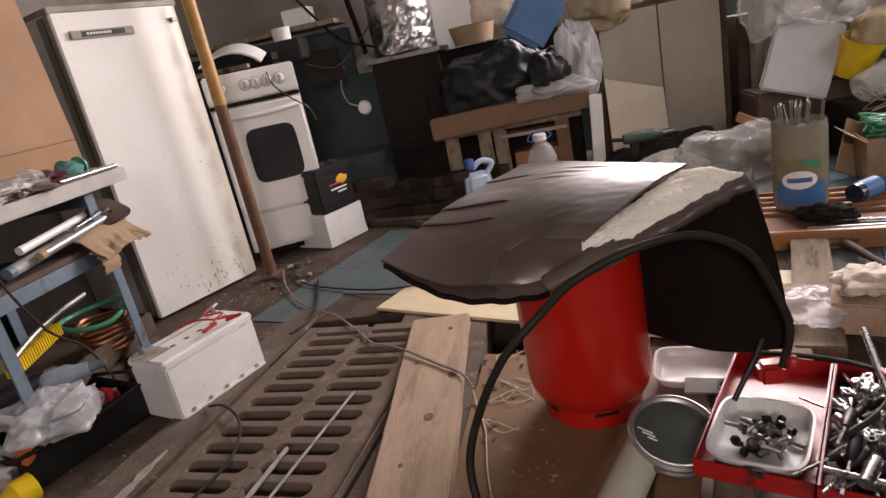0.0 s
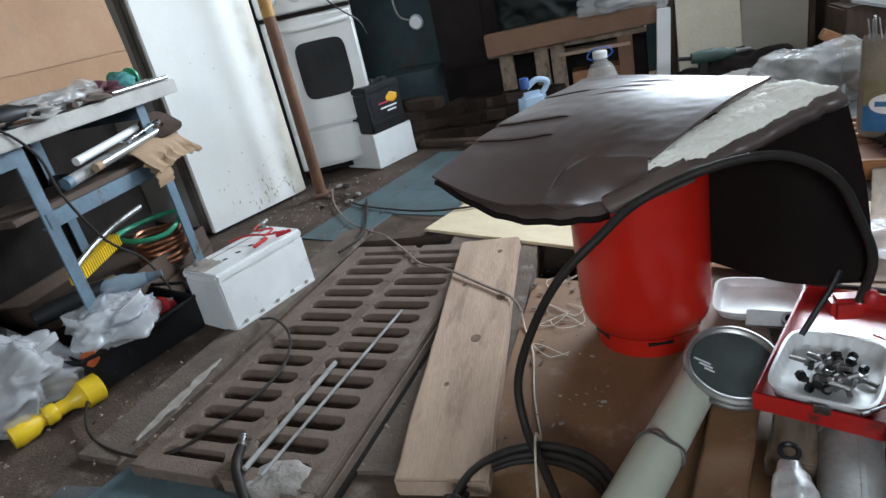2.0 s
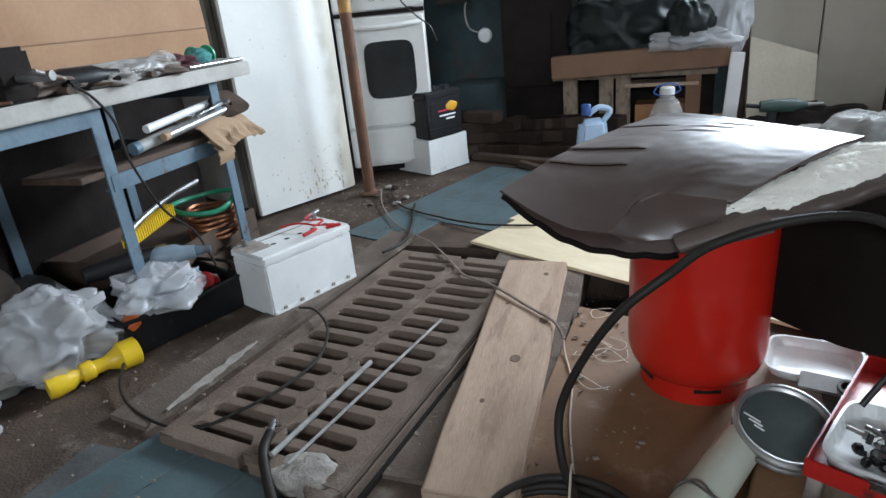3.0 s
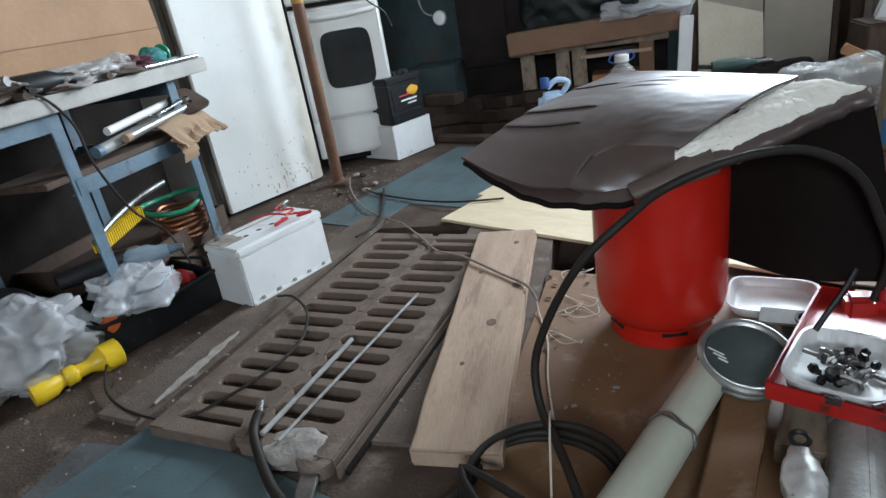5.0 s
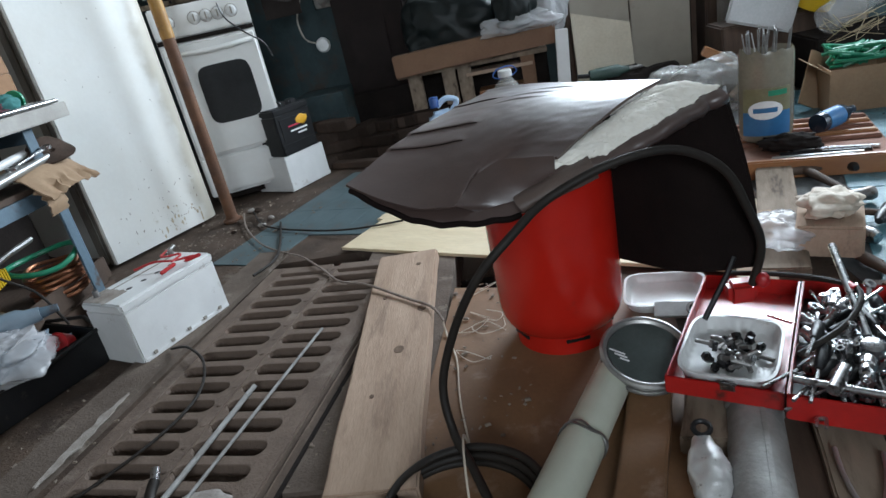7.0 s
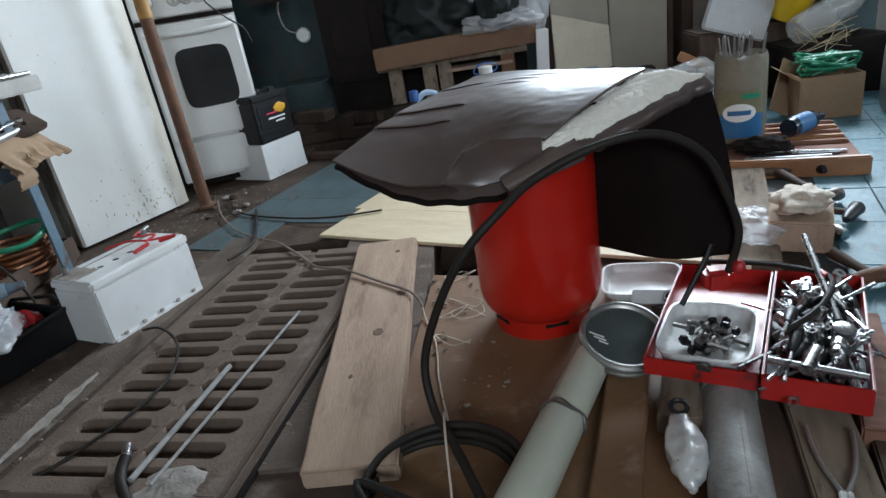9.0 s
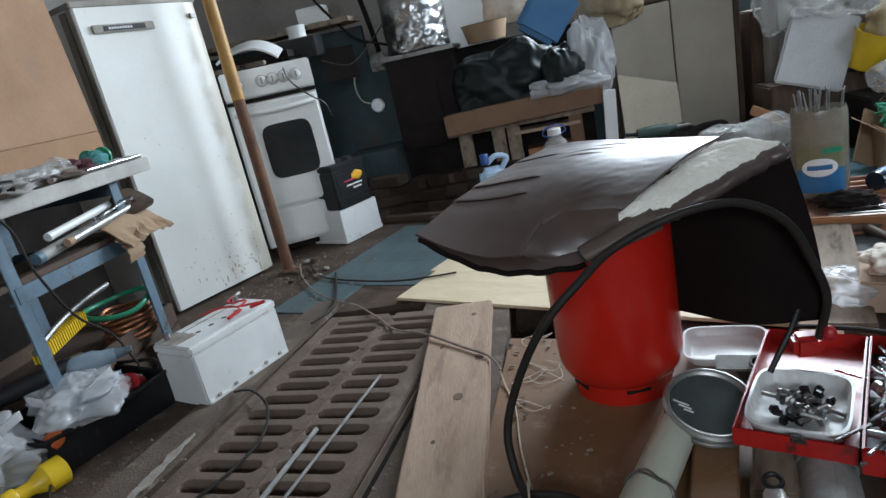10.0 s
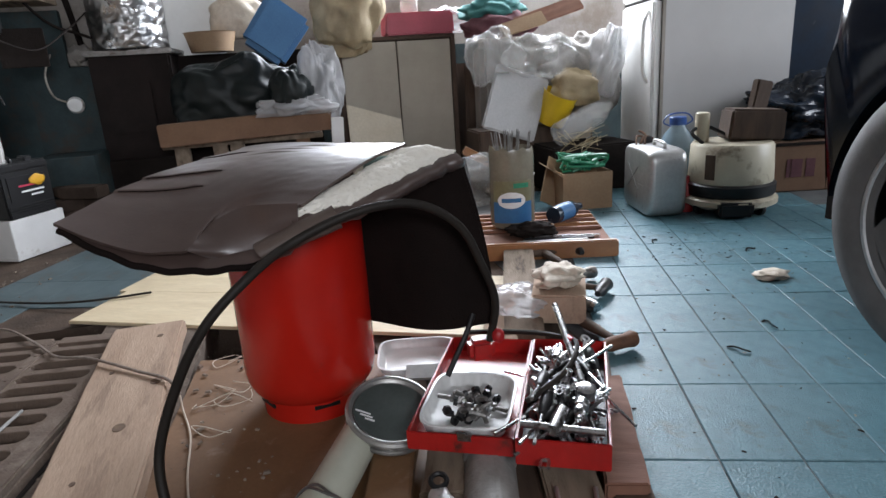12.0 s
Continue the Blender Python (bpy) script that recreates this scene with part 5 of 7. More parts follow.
solo("black_cable", G().tube([(-1.12, 2.80, 0.01), (-1.02, 2.50, 0.01), (-0.95, 2.25, 0.036), (-0.99, 2.12, 0.036)], 0.006, 7), M_rubber, "black cable lying on the floor", "cable")
solo("black_cable", G().tube([(-1.10, 1.66, 0.02), (-1.00, 1.60, 0.05), (-0.90, 1.50, 0.05), (-0.85, 1.36, 0.04), (-0.87, 1.22, 0.038), (-0.93, 1.09, 0.038), (-1.03, 1.02, 0.02), (-1.21, 1.05, 0.012), (-1.36, 1.13, 0.012), (-1.45, 1.24, 0.03)], 0.0042, 7), M_rubber, "thin black cable looping over the grate", "cable")
t = thing("hose_end", "black hose with metal nozzle by the grate", "hose", pose(0, 0, 0))
part("tube", G().tube([(-0.785, 1.02, 0.055), (-0.775, 0.97, 0.04), (-0.72, 0.90, 0.022), (-0.64, 0.82, 0.018), (-0.5, 0.72, 0.018)], 0.012, 9), M_rubber, t)
part("nozzle", G().rod((-0.785, 1.02, 0.055), (-0.79, 1.045, 0.068), 0.010, n=10), M_chrome, t)
solo("metal_rod", G().rod((0, 0, 0), (0, 0.69, 0), 0.0042, n=8), M_galv, "thin metal rod lying across the grate", "rod", aim((-0.70, 0.95), (-0.575, 1.63), 0.037), group="rods on the grate")
solo("metal_rod", G().rod((0, 0, 0), (0, 0.40, 0), 0.0068, n=8), M_galv, "short grey tube lying across the grate", "rod", aim((-0.75, 0.965), (-0.69, 1.36), 0.040), group="rods on the grate")
solo("concrete_lump", G().blob((0, 0, 0.01), (0.085, 0.06, 0.030), 5.0, 0.30, 1.6, 26, 16, floor=0), M_stone, "broken concrete lump at the end of the grate", "stone", pose(-0.66, 0.955, 0))
solo("iron_bracket", G().box((0, 0.12, 0.012), (0.04, 0.30, 0.012)).box((0, 0.0, 0.02), (0.10, 0.03, 0.03)), M_steel, "iron strip at the grate's end", "bracket", pose(-0.56, 0.75, 0, 0, 0, 14), bevel=0.003)
M_crumb = mat("floor_crumbs", (0.30, 0.235, 0.18), (0.10, 0.075, 0.06), 0.9, scale=14, bump=0.2)
g = G()
for k in range(1100):
    x, y = rnd.choice([(rnd.uniform(-1.7, -0.95), rnd.uniform(2.2, 3.3)), (rnd.gauss(-1.42, 0.14), rnd.gauss(2.95, 0.2)), (rnd.uniform(-1.6, -0.9), rnd.uniform(0.8, 1.7)), (rnd.uniform(-0.42, 0.05), rnd.uniform(1.0, 1.9)), (rnd.uniform(-0.56, -0.45), rnd.uniform(1.0, 2.2)), (rnd.uniform(0.75, 2.4), rnd.uniform(1.0, 3.0))])
    s = 0.0022 + 0.0068 * rnd.random() ** 2.2
    s *= (1.5 if rnd.random() < 0.04 else 1) * (0.5 if x > 0.6 else 1) * (0.75 if x < -0.9 and y < 1.8 else 1)
    z = 0.016 if -0.3 < x < 0.5 else 0.004
    g.box((0, 0, s * 0.3), (s * rnd.uniform(0.8, 2.5), s, s * 0.6), pose(x, y, z, 0, 0, rnd.uniform(0, 180)), 0.7)
solo("floor_debris", g, M_crumb, "chips and crumbs scattered over the floor", "debris", kind="stuff", smooth=False)
fl = random.Random(11)
g = G()
for k in range(520):
    x, y = (fl.uniform(0.85, 2.5), fl.uniform(0.7, 3.1)) if k < 330 else (fl.gauss(1.72, 0.16), fl.gauss(2.12, 0.22))
    q = 0.0012 + 0.0055 * fl.random() ** 3
    g.box((0, 0, q * 0.2), (q * fl.uniform(0.8, 3.2), q, q * 0.4), pose(x, y, 0.001, 0, 0, fl.uniform(0, 180)), 0.7)
solo("floor_flecks", g, M_soot_shade, "dark dust flecks scattered over the teal tiles", "debris", kind="stuff", smooth=False)
for k in range(9):
    q = fl.uniform(0.007, 0.017)
    solo("rubble", G().blob((0, 0, q * 0.5), (q * 1.5, q, q * 0.7), k * 2.3, 0.4, 1.6, 12, 8, floor=0), (M_brick, M_concrete, M_stone)[k % 3], "small broken rubble piece by the steel pipe", "rubble", pose(fl.gauss(-1.33, 0.09), fl.gauss(2.93, 0.12), 0, 0, 0, 40 * k), group="rubble by the pipe")
g = G()
for k in range(5):
    x, y = rnd.uniform(-0.16, -0.06), rnd.uniform(1.40, 1.85)
    g.tube([(x + 0.05 * math.sin(i * 1.3 + k), y + 0.035 * math.cos(i * 1.7 + k * 2), 0.016 + 0.004 * (i % 2)) for i in range(6)], 0.0011, 5)
solo("string_scraps", g, M_paper, "curled scraps of pale string on the board", "string", kind="stuff")

# ---- pipes and boards in front of the tool box ----
m_pvc = aim((-0.06, 0.60), (0.285, 1.345), 0.058)
t = thing("plastic_pipe", "pale greenish plastic drain pipe with wire tied round", "pipe", m_pvc)
part("pipe_wall", G().lathe([(0.036, 0), (0.041, 0), (0.041, 0.82), (0.036, 0.82), (0.036, 0.01)], 30, pose(0, 0, 0, -90, 0, 0)), M_pvc, t)
part("socket", G().lathe([(0.0415, 0.0), (0.044, 0.01), (0.044, 0.44), (0.0415, 0.45)], 30, pose(0, 0, 0, -90, 0, 0)), M_pvc, t)
for k in range(2):
    part("wire", G().tube([(0.0455 * math.cos(radians(30 * i)), 0.445 + 0.006 * k + 0.006 * math.sin(i * 2.0 + k), 0.0455 * math.sin(radians(30 * i))) for i in range(12)], 0.0025, 5, True, 3), M_steel, t)
m_gv = aim((0.335, 0.62), (0.505, 1.24), 0.042)
t = thing("steel_duct", "grey galvanised pipe stained with dirt", "pipe", m_gv)
part("pipe_wall", G().lathe([(0.043, 0), (0.050, 0), (0.050, 0.62), (0.043, 0.62), (0.043, 0.01)], 30, pose(0, 0, 0, -90, 0, 0)), M_galv, t)
part("joint_ring", G().lathe([(0.0505, 0.44), (0.053, 0.445), (0.053, 0.475), (0.0505, 0.48)], 30, pose(0, 0, 0, -90, 0, 0)), M_galv, t)
part("seam", G().box((0.012, 0.22, 0.0487), (0.008, 0.42, 0.004)), M_galv, t)
plank("timber", "weathered timber lying under the tool box", (0.575, 0.95), (0.10, 0.72, 0.05), M_oldwood, -14, 0.012, "timber", 2.0, "timbers under the tool box")
plank("timber", "red-brown board lying under the tool box", (0.235, 0.98), (0.085, 0.62, 0.035), M_hardboard, -16, 0.012, "timber", 4.0, "timbers under the tool box")
plank("timber", "brown timber lying under the tool box", (0.425, 1.22), (0.09, 0.5, 0.045), M_oldwood, -18, 0.012, "timber", 6.0, "timbers under the tool box")
plank("timber", "reddish timber beside the tool box", (0.745, 1.10), (0.08, 0.42, 0.05), M_redwood, -22, 0.0, "timber", 8.0, "timbers under the tool box")
plank("timber", "long grey timber beyond the tool box", (0.86, 1.98), (0.12, 0.85, 0.04), M_oldwood, -19, 0.012, "timber", 9.0, "timbers under the tool box")
plank("timber", "pale timber offcut beyond the tool box", (0.70, 1.72), (0.10, 0.55, 0.04), M_plank, -19, 0.012, "timber", 11.0, "timbers under the tool box")
plank("timber", "dark brown board beside the grey pipe", (0.475, 0.86), (0.07, 0.46, 0.03), M_darkwood, -10, 0.012, "timber", 13.0, "timbers under the tool box")
plank("timber", "brown board beside the grey pipe", (0.665, 0.86), (0.075, 0.50, 0.035), M_darkwood, -17, 0.0, "timber", 15.0, "timbers under the tool box")
t = thing("aluminium_scoop", "bright dented aluminium scoop standing between pipes", "scoop", pose(0.325, 0.885, 0.065, 16, 0, -8) @ Matrix.Scale(0.8, 4))
part("bowl", G().lathe([(0.0, -0.088)] + [(0.041 * max(0.05, 1 - abs(k / 14 - 1.05) ** 2.6) ** 0.5 * (1 - 0.35 * max(0, k / 14 - 1.2)), -0.085 + 0.185 * k / 28) for k in range(29)] + [(0.0, 0.101)], 40, pose(0, 0, 0, -90, 0, 0), sy=0.6).dent(0.012, 30).dent(0.004, 80, 4.0), mat("bright_scoop_metal", (0.78, 0.78, 0.77), (0.62, 0.62, 0.61), 0.34, metal=0.55, scale=22, fine=90, bump=0.2, dirt=(0.10, 0.085, 0.07), amount=0.30, dscale=55, g=0.1), t)
part("ring_handle", G().tube([(0.018 * math.cos(radians(45 * i)), 0.115 + 0.018 * math.sin(radians(45 * i)), 0.004) for i in range(8)], 0.006, 7, True, 4), M_black, t)
t = thing("pliers", "rusty pale pliers lying on timber", "pliers", pose(0.522, 0.770, 0.070, 0, 0, -18))
for q in (-1, 1):
    part("handle", G().tube([(0.004 * q, 0.0, 0), (0.020 * q, 0.045, 0), (0.030 * q, 0.095, 0), (0.034 * q, 0.145, 0)], 0.0042, 7), M_alu, t)
    part("jaw", G().box((0.005 * q, -0.025, 0), (0.010, 0.05, 0.010)), M_steel, t, bevel=0.002)

# round glass lamp lens
t = thing("lamp_lens", "round grey glass lens in a steel rim", "lens", pose(0.290, 1.208, 0.100, 18, 7, 0) @ Matrix.Scale(0.86, 4))
part("rim", G().lathe([(0.088, -0.03), (0.096, -0.028), (0.108, 0.0), (0.112, 0.008), (0.106, 0.016), (0.098, 0.011), (0.092, 0.004)], 48), mat("bright_rim_steel", (0.46, 0.45, 0.43), (0.32, 0.31, 0.30), 0.36, metal=0.75, scale=16, bump=0.05, dirt=(0.14, 0.11, 0.09), amount=0.2, dscale=20), t)
part("lower_rim", G().tube([(0.103 * math.cos(radians(15 * i)), 0.103 * math.sin(radians(15 * i)), -0.022) for i in range(24)], 0.0055, 8, True, 3), M_steel, t)
part("inner_bead", G().lathe([(0.0885, 0.002), (0.092, 0.010), (0.0955, 0.006), (0.0885, 0.002)], 48), M_steel, t)
part("glass", G().lathe([(0.0, 0.000), (0.05, 0.002), (0.092, 0.006), (0.092, 0.008), (0.05, 0.006), (0.0, 0.005)], 40), M_lens, t, "grey reflective glass")
for k in range(3):
    part("scratch", G().box((-0.062 + 0.012 * k, -0.030 - 0.008 * k, 0.0085), (0.040 - 0.008 * k, 0.0035, 0.002), pose(0, 0, 0, 0, 0, -28)), M_ink, t)
part("outer_bead", G().tube([(0.104 * math.cos(radians(15 * i)), 0.104 * math.sin(radians(15 * i)), 0.016) for i in range(24)], 0.004, 8, True, 3), M_alu, t)

# ---- red tool box ----
m_tb = pose(0.315, 1.085, 0.090, 0, 0, -26)
t = thing("tool_box", "open red steel tool box crowded with chrome sockets and spanners", "tool box", m_tb)


def red_tray(name, x, y, w, l, h, label):
    ob = part(name, G().hollow((x + w / 2, y + l / 2, 0), (w, l, h), 0.004), M_redbox, t, label, bevel=0.002)
    return ob


red_tray("lid_tray", -0.012, -0.005, 0.204, 0.425, 0.040, "shallow red painted lid")
red_tray("socket_tray", 0.197, -0.025, 0.168, 0.42, 0.055, "red painted tray")
# added black sheet: paints the dark gaps between the tools
part("tray_liner", G().box((0.281, 0.185, 0.009), (0.158, 0.405, 0.006)), M_black, t, "black sheet as the shade between the tools")
part("catch", G().box((0.10, -0.003, 0.035), (0.03, 0.006, 0.02)), M_chrome, t, bevel=0.002)
t2 = thing("foam_dish", "white ribbed plastic dish with bolts inside", "dish", m_tb @ pose(0.090, 0.118, 0.012))
part("dish_wall", G().dish(0.180, 0.222, 0.034), M_whitepl, t2)
t2 = thing("ribbed_tray", "white ribbed plastic tray behind the cylinder", "tray", pose(0.41, 1.555, 0.03, 8, 0, -12))
part("tray_wall", G().dish(0.21, 0.15, 0.030, ribs=34), mat("thin_white_plastic", (0.66, 0.66, 0.65), (0.55, 0.55, 0.54), 0.3, scale=9, bump=0.05, alpha=0.7, g=0.08), t2)


t2 = thing("flange_plate", "grey metal flange plate with a round hole", "plate", pose(0.435, 1.445, 0.052, 22, 0, -14))
part("plate", G().box((0, 0, 0), (0.15, 0.05, 0.008)), M_alu, t2, bevel=0.003)
part("hole_rim", G().lathe([(0.013, 0.0), (0.020, 0.0), (0.020, 0.008), (0.013, 0.008), (0.013, 0.0)], 18, pose(0.02, 0, 0.001)), M_steel, t2)
part("hole", G().lathe([(0.013, 0.0), (0.013, 0.0052)], 18, pose(0.02, 0, 0)), M_soot_shade, t2)


def spanner(l=0.13):
    s = thing("spanner", "chrome combination spanner in the tool tray", "spanner", group="tools in the tray")
    part("shank", G().box((0, 0, 0.003), (0.010, l - 0.03, 0.005)), M_chrome, s, bevel=0.0015)
    part("ring", G().lathe([(0.006, 0), (0.012, 0), (0.012, 0.007), (0.006, 0.007), (0.006, 0)], 14, pose(0, l / 2 - 0.008, 0)), M_chrome, s)
    part("jaw", G().box((-0.007, -l / 2 + 0.004, 0.0035), (0.006, 0.022, 0.006), pose(0, 0, 0, 0, 0, 0)).box((0.007, -l / 2 + 0.004, 0.0035), (0.006, 0.022, 0.006)).box((0, -l / 2 + 0.016, 0.0035), (0.018, 0.008, 0.006)), M_chrome, s, bevel=0.0015)
    return s


def socket(r=0.011, l=0.03):
    s = thing("socket", "chrome socket in the tool tray", "socket", group="tools in the tray")
    part("sleeve", G().lathe([(r * 0.62, 0), (r, 0), (r, l * 0.55), (r * 0.82, l * 0.62), (r * 0.82, l), (r * 0.5, l), (r * 0.5, l * 0.6), (r * 0.62, l * 0.5), (r * 0.62, 0)], 14), M_chrome, s)
    return s


def driver():
    s = thing("screwdriver", "screwdriver with dark handle in the tool tray", "screwdriver", group="tools in the tray")
    part("grip", G().lathe([(0.0, 0), (0.011, 0.002), (0.012, 0.02), (0.010, 0.06), (0.006, 0.075), (0, 0.076)], 12, pose(0, 0, 0.012, -90)), M_black, s)
    part("blade", G().rod((0, 0.075, 0.012), (0, 0.16, 0.012), 0.0035, n=8), M_chrome, s)
    return s


proto = [spanner(), spanner(0.10), socket(), socket(0.014, 0.036), socket(0.009, 0.05), driver()]
for k, ob in enumerate(proto):
    ob.matrix_world = m_tb @ pose(0.25 + 0.02 * k, 0.02 + 0.05 * k, 0.014, 0, 0, 30 * k)
for k in range(110):
    src = proto[rnd.choice((0, 0, 0, 1, 2, 2, 3, 3, 4, 4, 5, 5))]
    lying = src["category"] == "socket" and rnd.random() < 0.65
    x, y = rnd.uniform(0.235, 0.325), rnd.uniform(0.04, 0.315)
    copy_thing(src, m_tb @ pose(x, y, 0.014 + 0.055 * k / 110 + (0.012 if lying else 0), 90 if lying else rnd.uniform(-16, 16), rnd.uniform(-28, 28), rnd.uniform(-48, 48) + rnd.choice((0, 180))))
bolt = thing("bolt", "dark steel bolt in the white dish", "bolt", m_tb @ pose(0.085, 0.12, 0.030, 90, 0, 20), group="bolts in the dish")
part("bolt_head", G().lathe([(0.009, 0), (0.009, 0.007)], 6), M_steel, bolt)
part("thread", G().rod((0, 0, 0.007), (0, 0, 0.035), 0.0048, n=8), M_steel, bolt)
nut = thing("hex_nut", "blackened nut in the white dish", "nut", m_tb @ pose(0.09, 0.10, 0.022), group="bolts in the dish")
part("nut_ring", G().lathe([(0.005, 0), (0.010, 0), (0.010, 0.008), (0.005, 0.008), (0.005, 0)], 6), M_black, nut)
for k in range(34):
    copy_thing(rnd.choice((bolt, bolt, nut)), m_tb @ pose(0.092 + rnd.uniform(-0.045, 0.045), 0.118 + rnd.uniform(-0.06, 0.06), 0.024 + 0.018 * k / 34, rnd.uniform(40, 130), rnd.uniform(0, 60), rnd.uniform(0, 360)))
t3 = thing("ratchet", "long chrome ratchet handle leaning across the tool tray", "ratchet", m_tb @ pose(0.32, 0.10, 0.085, 8, 0, 14))
part("handle", G().rod((0, 0.03, 0), (0, 0.30, 0.02), 0.0075, n=12), M_chrome, t3)
part("ratchet_head", G().lathe([(0.018, -0.012), (0.02, -0.008), (0.02, 0.01), (0.015, 0.014)], 18), M_chrome, t3)
t3 = thing("extension_bar", "chrome T bar and sockets at the tray's edge", "extension bar", m_tb @ pose(0.205, 0.0, 0.070, 0, 0, 0))
part("bar", G().rod((0.0, 0.0, 0), (0.15, -0.012, 0), 0.0065, n=12), M_chrome, t3)
part("cross_sleeve", G().rod((0.060, -0.02, 0.002), (0.075, 0.04, 0.008), 0.012, n=14), M_chrome, t3)
solo("test_lead", G().tube([m_tb @ Vector(p) for p in ((0.05, 0.34, 0.09), (0.15, 0.33, 0.10), (0.24, 0.30, 0.11), (0.30, 0.24, 0.12), (0.28, 0.15, 0.10), (0.21, 0.07, 0.075))], 0.006, 8), M_rubber, "black lead curling over the tool tray", "lead")
solo("red_sleeve", G().rod((0, -0.012, 0), (0, 0.012, 0), 0.010, n=12), M_redpl, "red sleeve on the black lead", "sleeve", m_tb @ pose(0.285, 0.26, 0.117, 0, 0, 30))
t3 = thing("bolt_cutter", "black-handled cutters leaning between flap and tool box", "cutters", pose(0, 0, 0))
part("handle", G().tube([(0.50, 1.29, 0.26), (0.48, 1.28, 0.22), (0.45, 1.265, 0.175), (0.425, 1.25, 0.14)], 0.0065, 8), M_black, t3)
part("knob", G().blob((0.545, 1.255, 0.215), (0.014, 0.014, 0.017), 1.0, 0.1, 2, 16, 10, ridge=False), M_redpl, t3, "red plastic knob")
part("red_body", G().box((0.52, 1.31, 0.165), (0.06, 0.045, 0.05), None), M_redbox, t3, bevel=0.01)

# tools on the floor beyond the tool box
solo("wooden_block", G().box((0, 0, 0.045), (0.16, 0.20, 0.09)), M_plank, "pale wooden block beyond the tool box", "block", pose(0.90, 1.74, 0.03, 0, 0, -25), bevel=0.006)
solo("work_glove", G().blob((0, 0, 0.035), (0.075, 0.07, 0.035), 12.0, 0.6, 1.8, 46, 24, "film", floor=0), M_paper, "crumpled pale cloth on the wooden block", "cloth", pose(0.90, 1.74, 0.118, 0, 0, 20))
solo("plastic_scrap", G().blob((0, 0, 0.03), (0.09, 0.10, 0.045), 15.0, 0.6, 1.8, 46, 24, "film", floor=0), M_bag, "crumpled white film on the boards", "plastic film", pose(0.77, 1.76, 0.053))


def hammer(m, label, head_material, hl):
    h = thing("hammer", label, "hammer", m, group="hammers on the floor")
    part("handle", G().lathe([(0.0, 0), (0.017, 0.004), (0.019, 0.06), (0.014, hl * 0.6), (0.012, hl), (0, hl)], 12, pose(0, 0, 0, -90, 0, 0), sy=0.8), M_darkwood, h)
    part("head", G().lathe([(0.0, -0.055), (0.020, -0.055), (0.024, -0.045), (0.020, -0.02), (0.020, 0.03), (0.010, 0.06), (0, 0.062)], 14, pose(0, hl - 0.005, 0, 0, 90, 0)), head_material, h)


hammer(aim((1.09, 2.36), (1.12, 2.0), 0.03), "hammer with worn wooden handle on the tiles", M_steel, 0.33)
hammer(aim((0.96, 2.02), (1.13, 1.86), 0.03), "short black-headed mallet on the tiles", M_black, 0.22)
hammer(aim((0.93, 1.66), (0.97, 1.42), 0.03), "small rusty hammer beside the tool box", M_rust, 0.19)
hammer(aim((1.02, 2.34), (1.27, 2.33), 0.03), "round-headed mallet by the wooden tray", M_black, 0.22)
t = thing("chrome_coupling", "shiny chrome coupling on the tiles", "coupling", aim((1.03, 1.74), (0.99, 1.86), 0.022))
part("sleeve", G().lathe([(0.0, 0), (0.016, 0), (0.022, 0.02), (0.022, 0.07), (0.014, 0.08), (0.014, 0.12), (0.0, 0.12)], 16, pose(0, 0, 0, -90, 0, 0)), M_chrome, t)
t = thing("punch_tool", "dark steel punch on the tiles", "punch", aim((0.96, 1.60), (0.90, 1.80), 0.018))
part("bar", G().rod((0, 0, 0), (0, 0.2, 0), 0.014, 0.009), M_rust, t)
plank("timber", "worn grey batten along the tool box", (0.80, 1.27), (0.06, 0.50, 0.03), M_darkwood, -24, 0.0, "timber", 17.0, "timbers under the tool box")

# ---- varnished wooden tray and electrodes ----
m_wt = pose(0.785, 2.43, 0.0, 0, 0, -16.5)
t = thing("drawer_front", "varnished orange wooden panel with stripes lying on the floor", "wooden panel", m_wt)
part("base_board", G().box((0.31, 0.33, 0.02), (0.62, 0.64, 0.04)), M_redwood, t, bevel=0.004)
part("front_edge", G().box((0.31, 0.012, 0.036), (0.63, 0.03, 0.072)), M_orangewood, t, "orange varnished edge", bevel=0.006)
for k in range(5):
    part("moulding", G().box((0.31, 0.30 + 0.075 * k, 0.046), (0.60, 0.03, 0.018)), M_orangewood if k % 2 else M_redwood, t, bevel=0.005)
for k in range(4):
    solo("thin_file", G().box((0, 0, 0.006), (0.30, 0.016, 0.01)), (M_steel, M_alu, M_black, M_chrome)[k], "thin metal tool lying on the wooden panel", "file", m_wt @ pose(0.34 + 0.03 * k, 0.07 + 0.035 * k, 0.042, 0, 0, 4 - 3 * k), group="files on the wooden panel", bevel=0.002)
m_pot = m_wt @ pose(0.215, 0.34, 0.055, 0, 0, 6) @ Matrix.Scale(1.06, 4)
t = thing("electrode_canister", "cut-open smoky plastic canister with blue label full of rods", "canister", m_pot)
part("shell", G().lathe([(0.0, 0.0), (0.07, 0.0), (0.088, 0.012), (0.096, 0.035), (0.096, 0.33), (0.092, 0.345), (0.088, 0.33), (0.088, 0.02), (0.0, 0.016)], 28, sx=1.0, sy=0.75).ragged(0.30, 0.03), M_smoke, t, "smoky translucent plastic")


def curved(w, z0, z1, off, a0):
    return lambda u, v: ((0.0965 + off) * math.sin(a0 + (u - 0.5) * w), -(0.0965 + off) * 0.75 * math.cos(a0 + (u - 0.5) * w), z0 + (z1 - z0) * v)


def oval(fn):
    return lambda u, v: fn(0.5 + 0.5 * v * math.cos(2 * math.pi * u), 0.5 + 0.5 * v * math.sin(2 * math.pi * u))


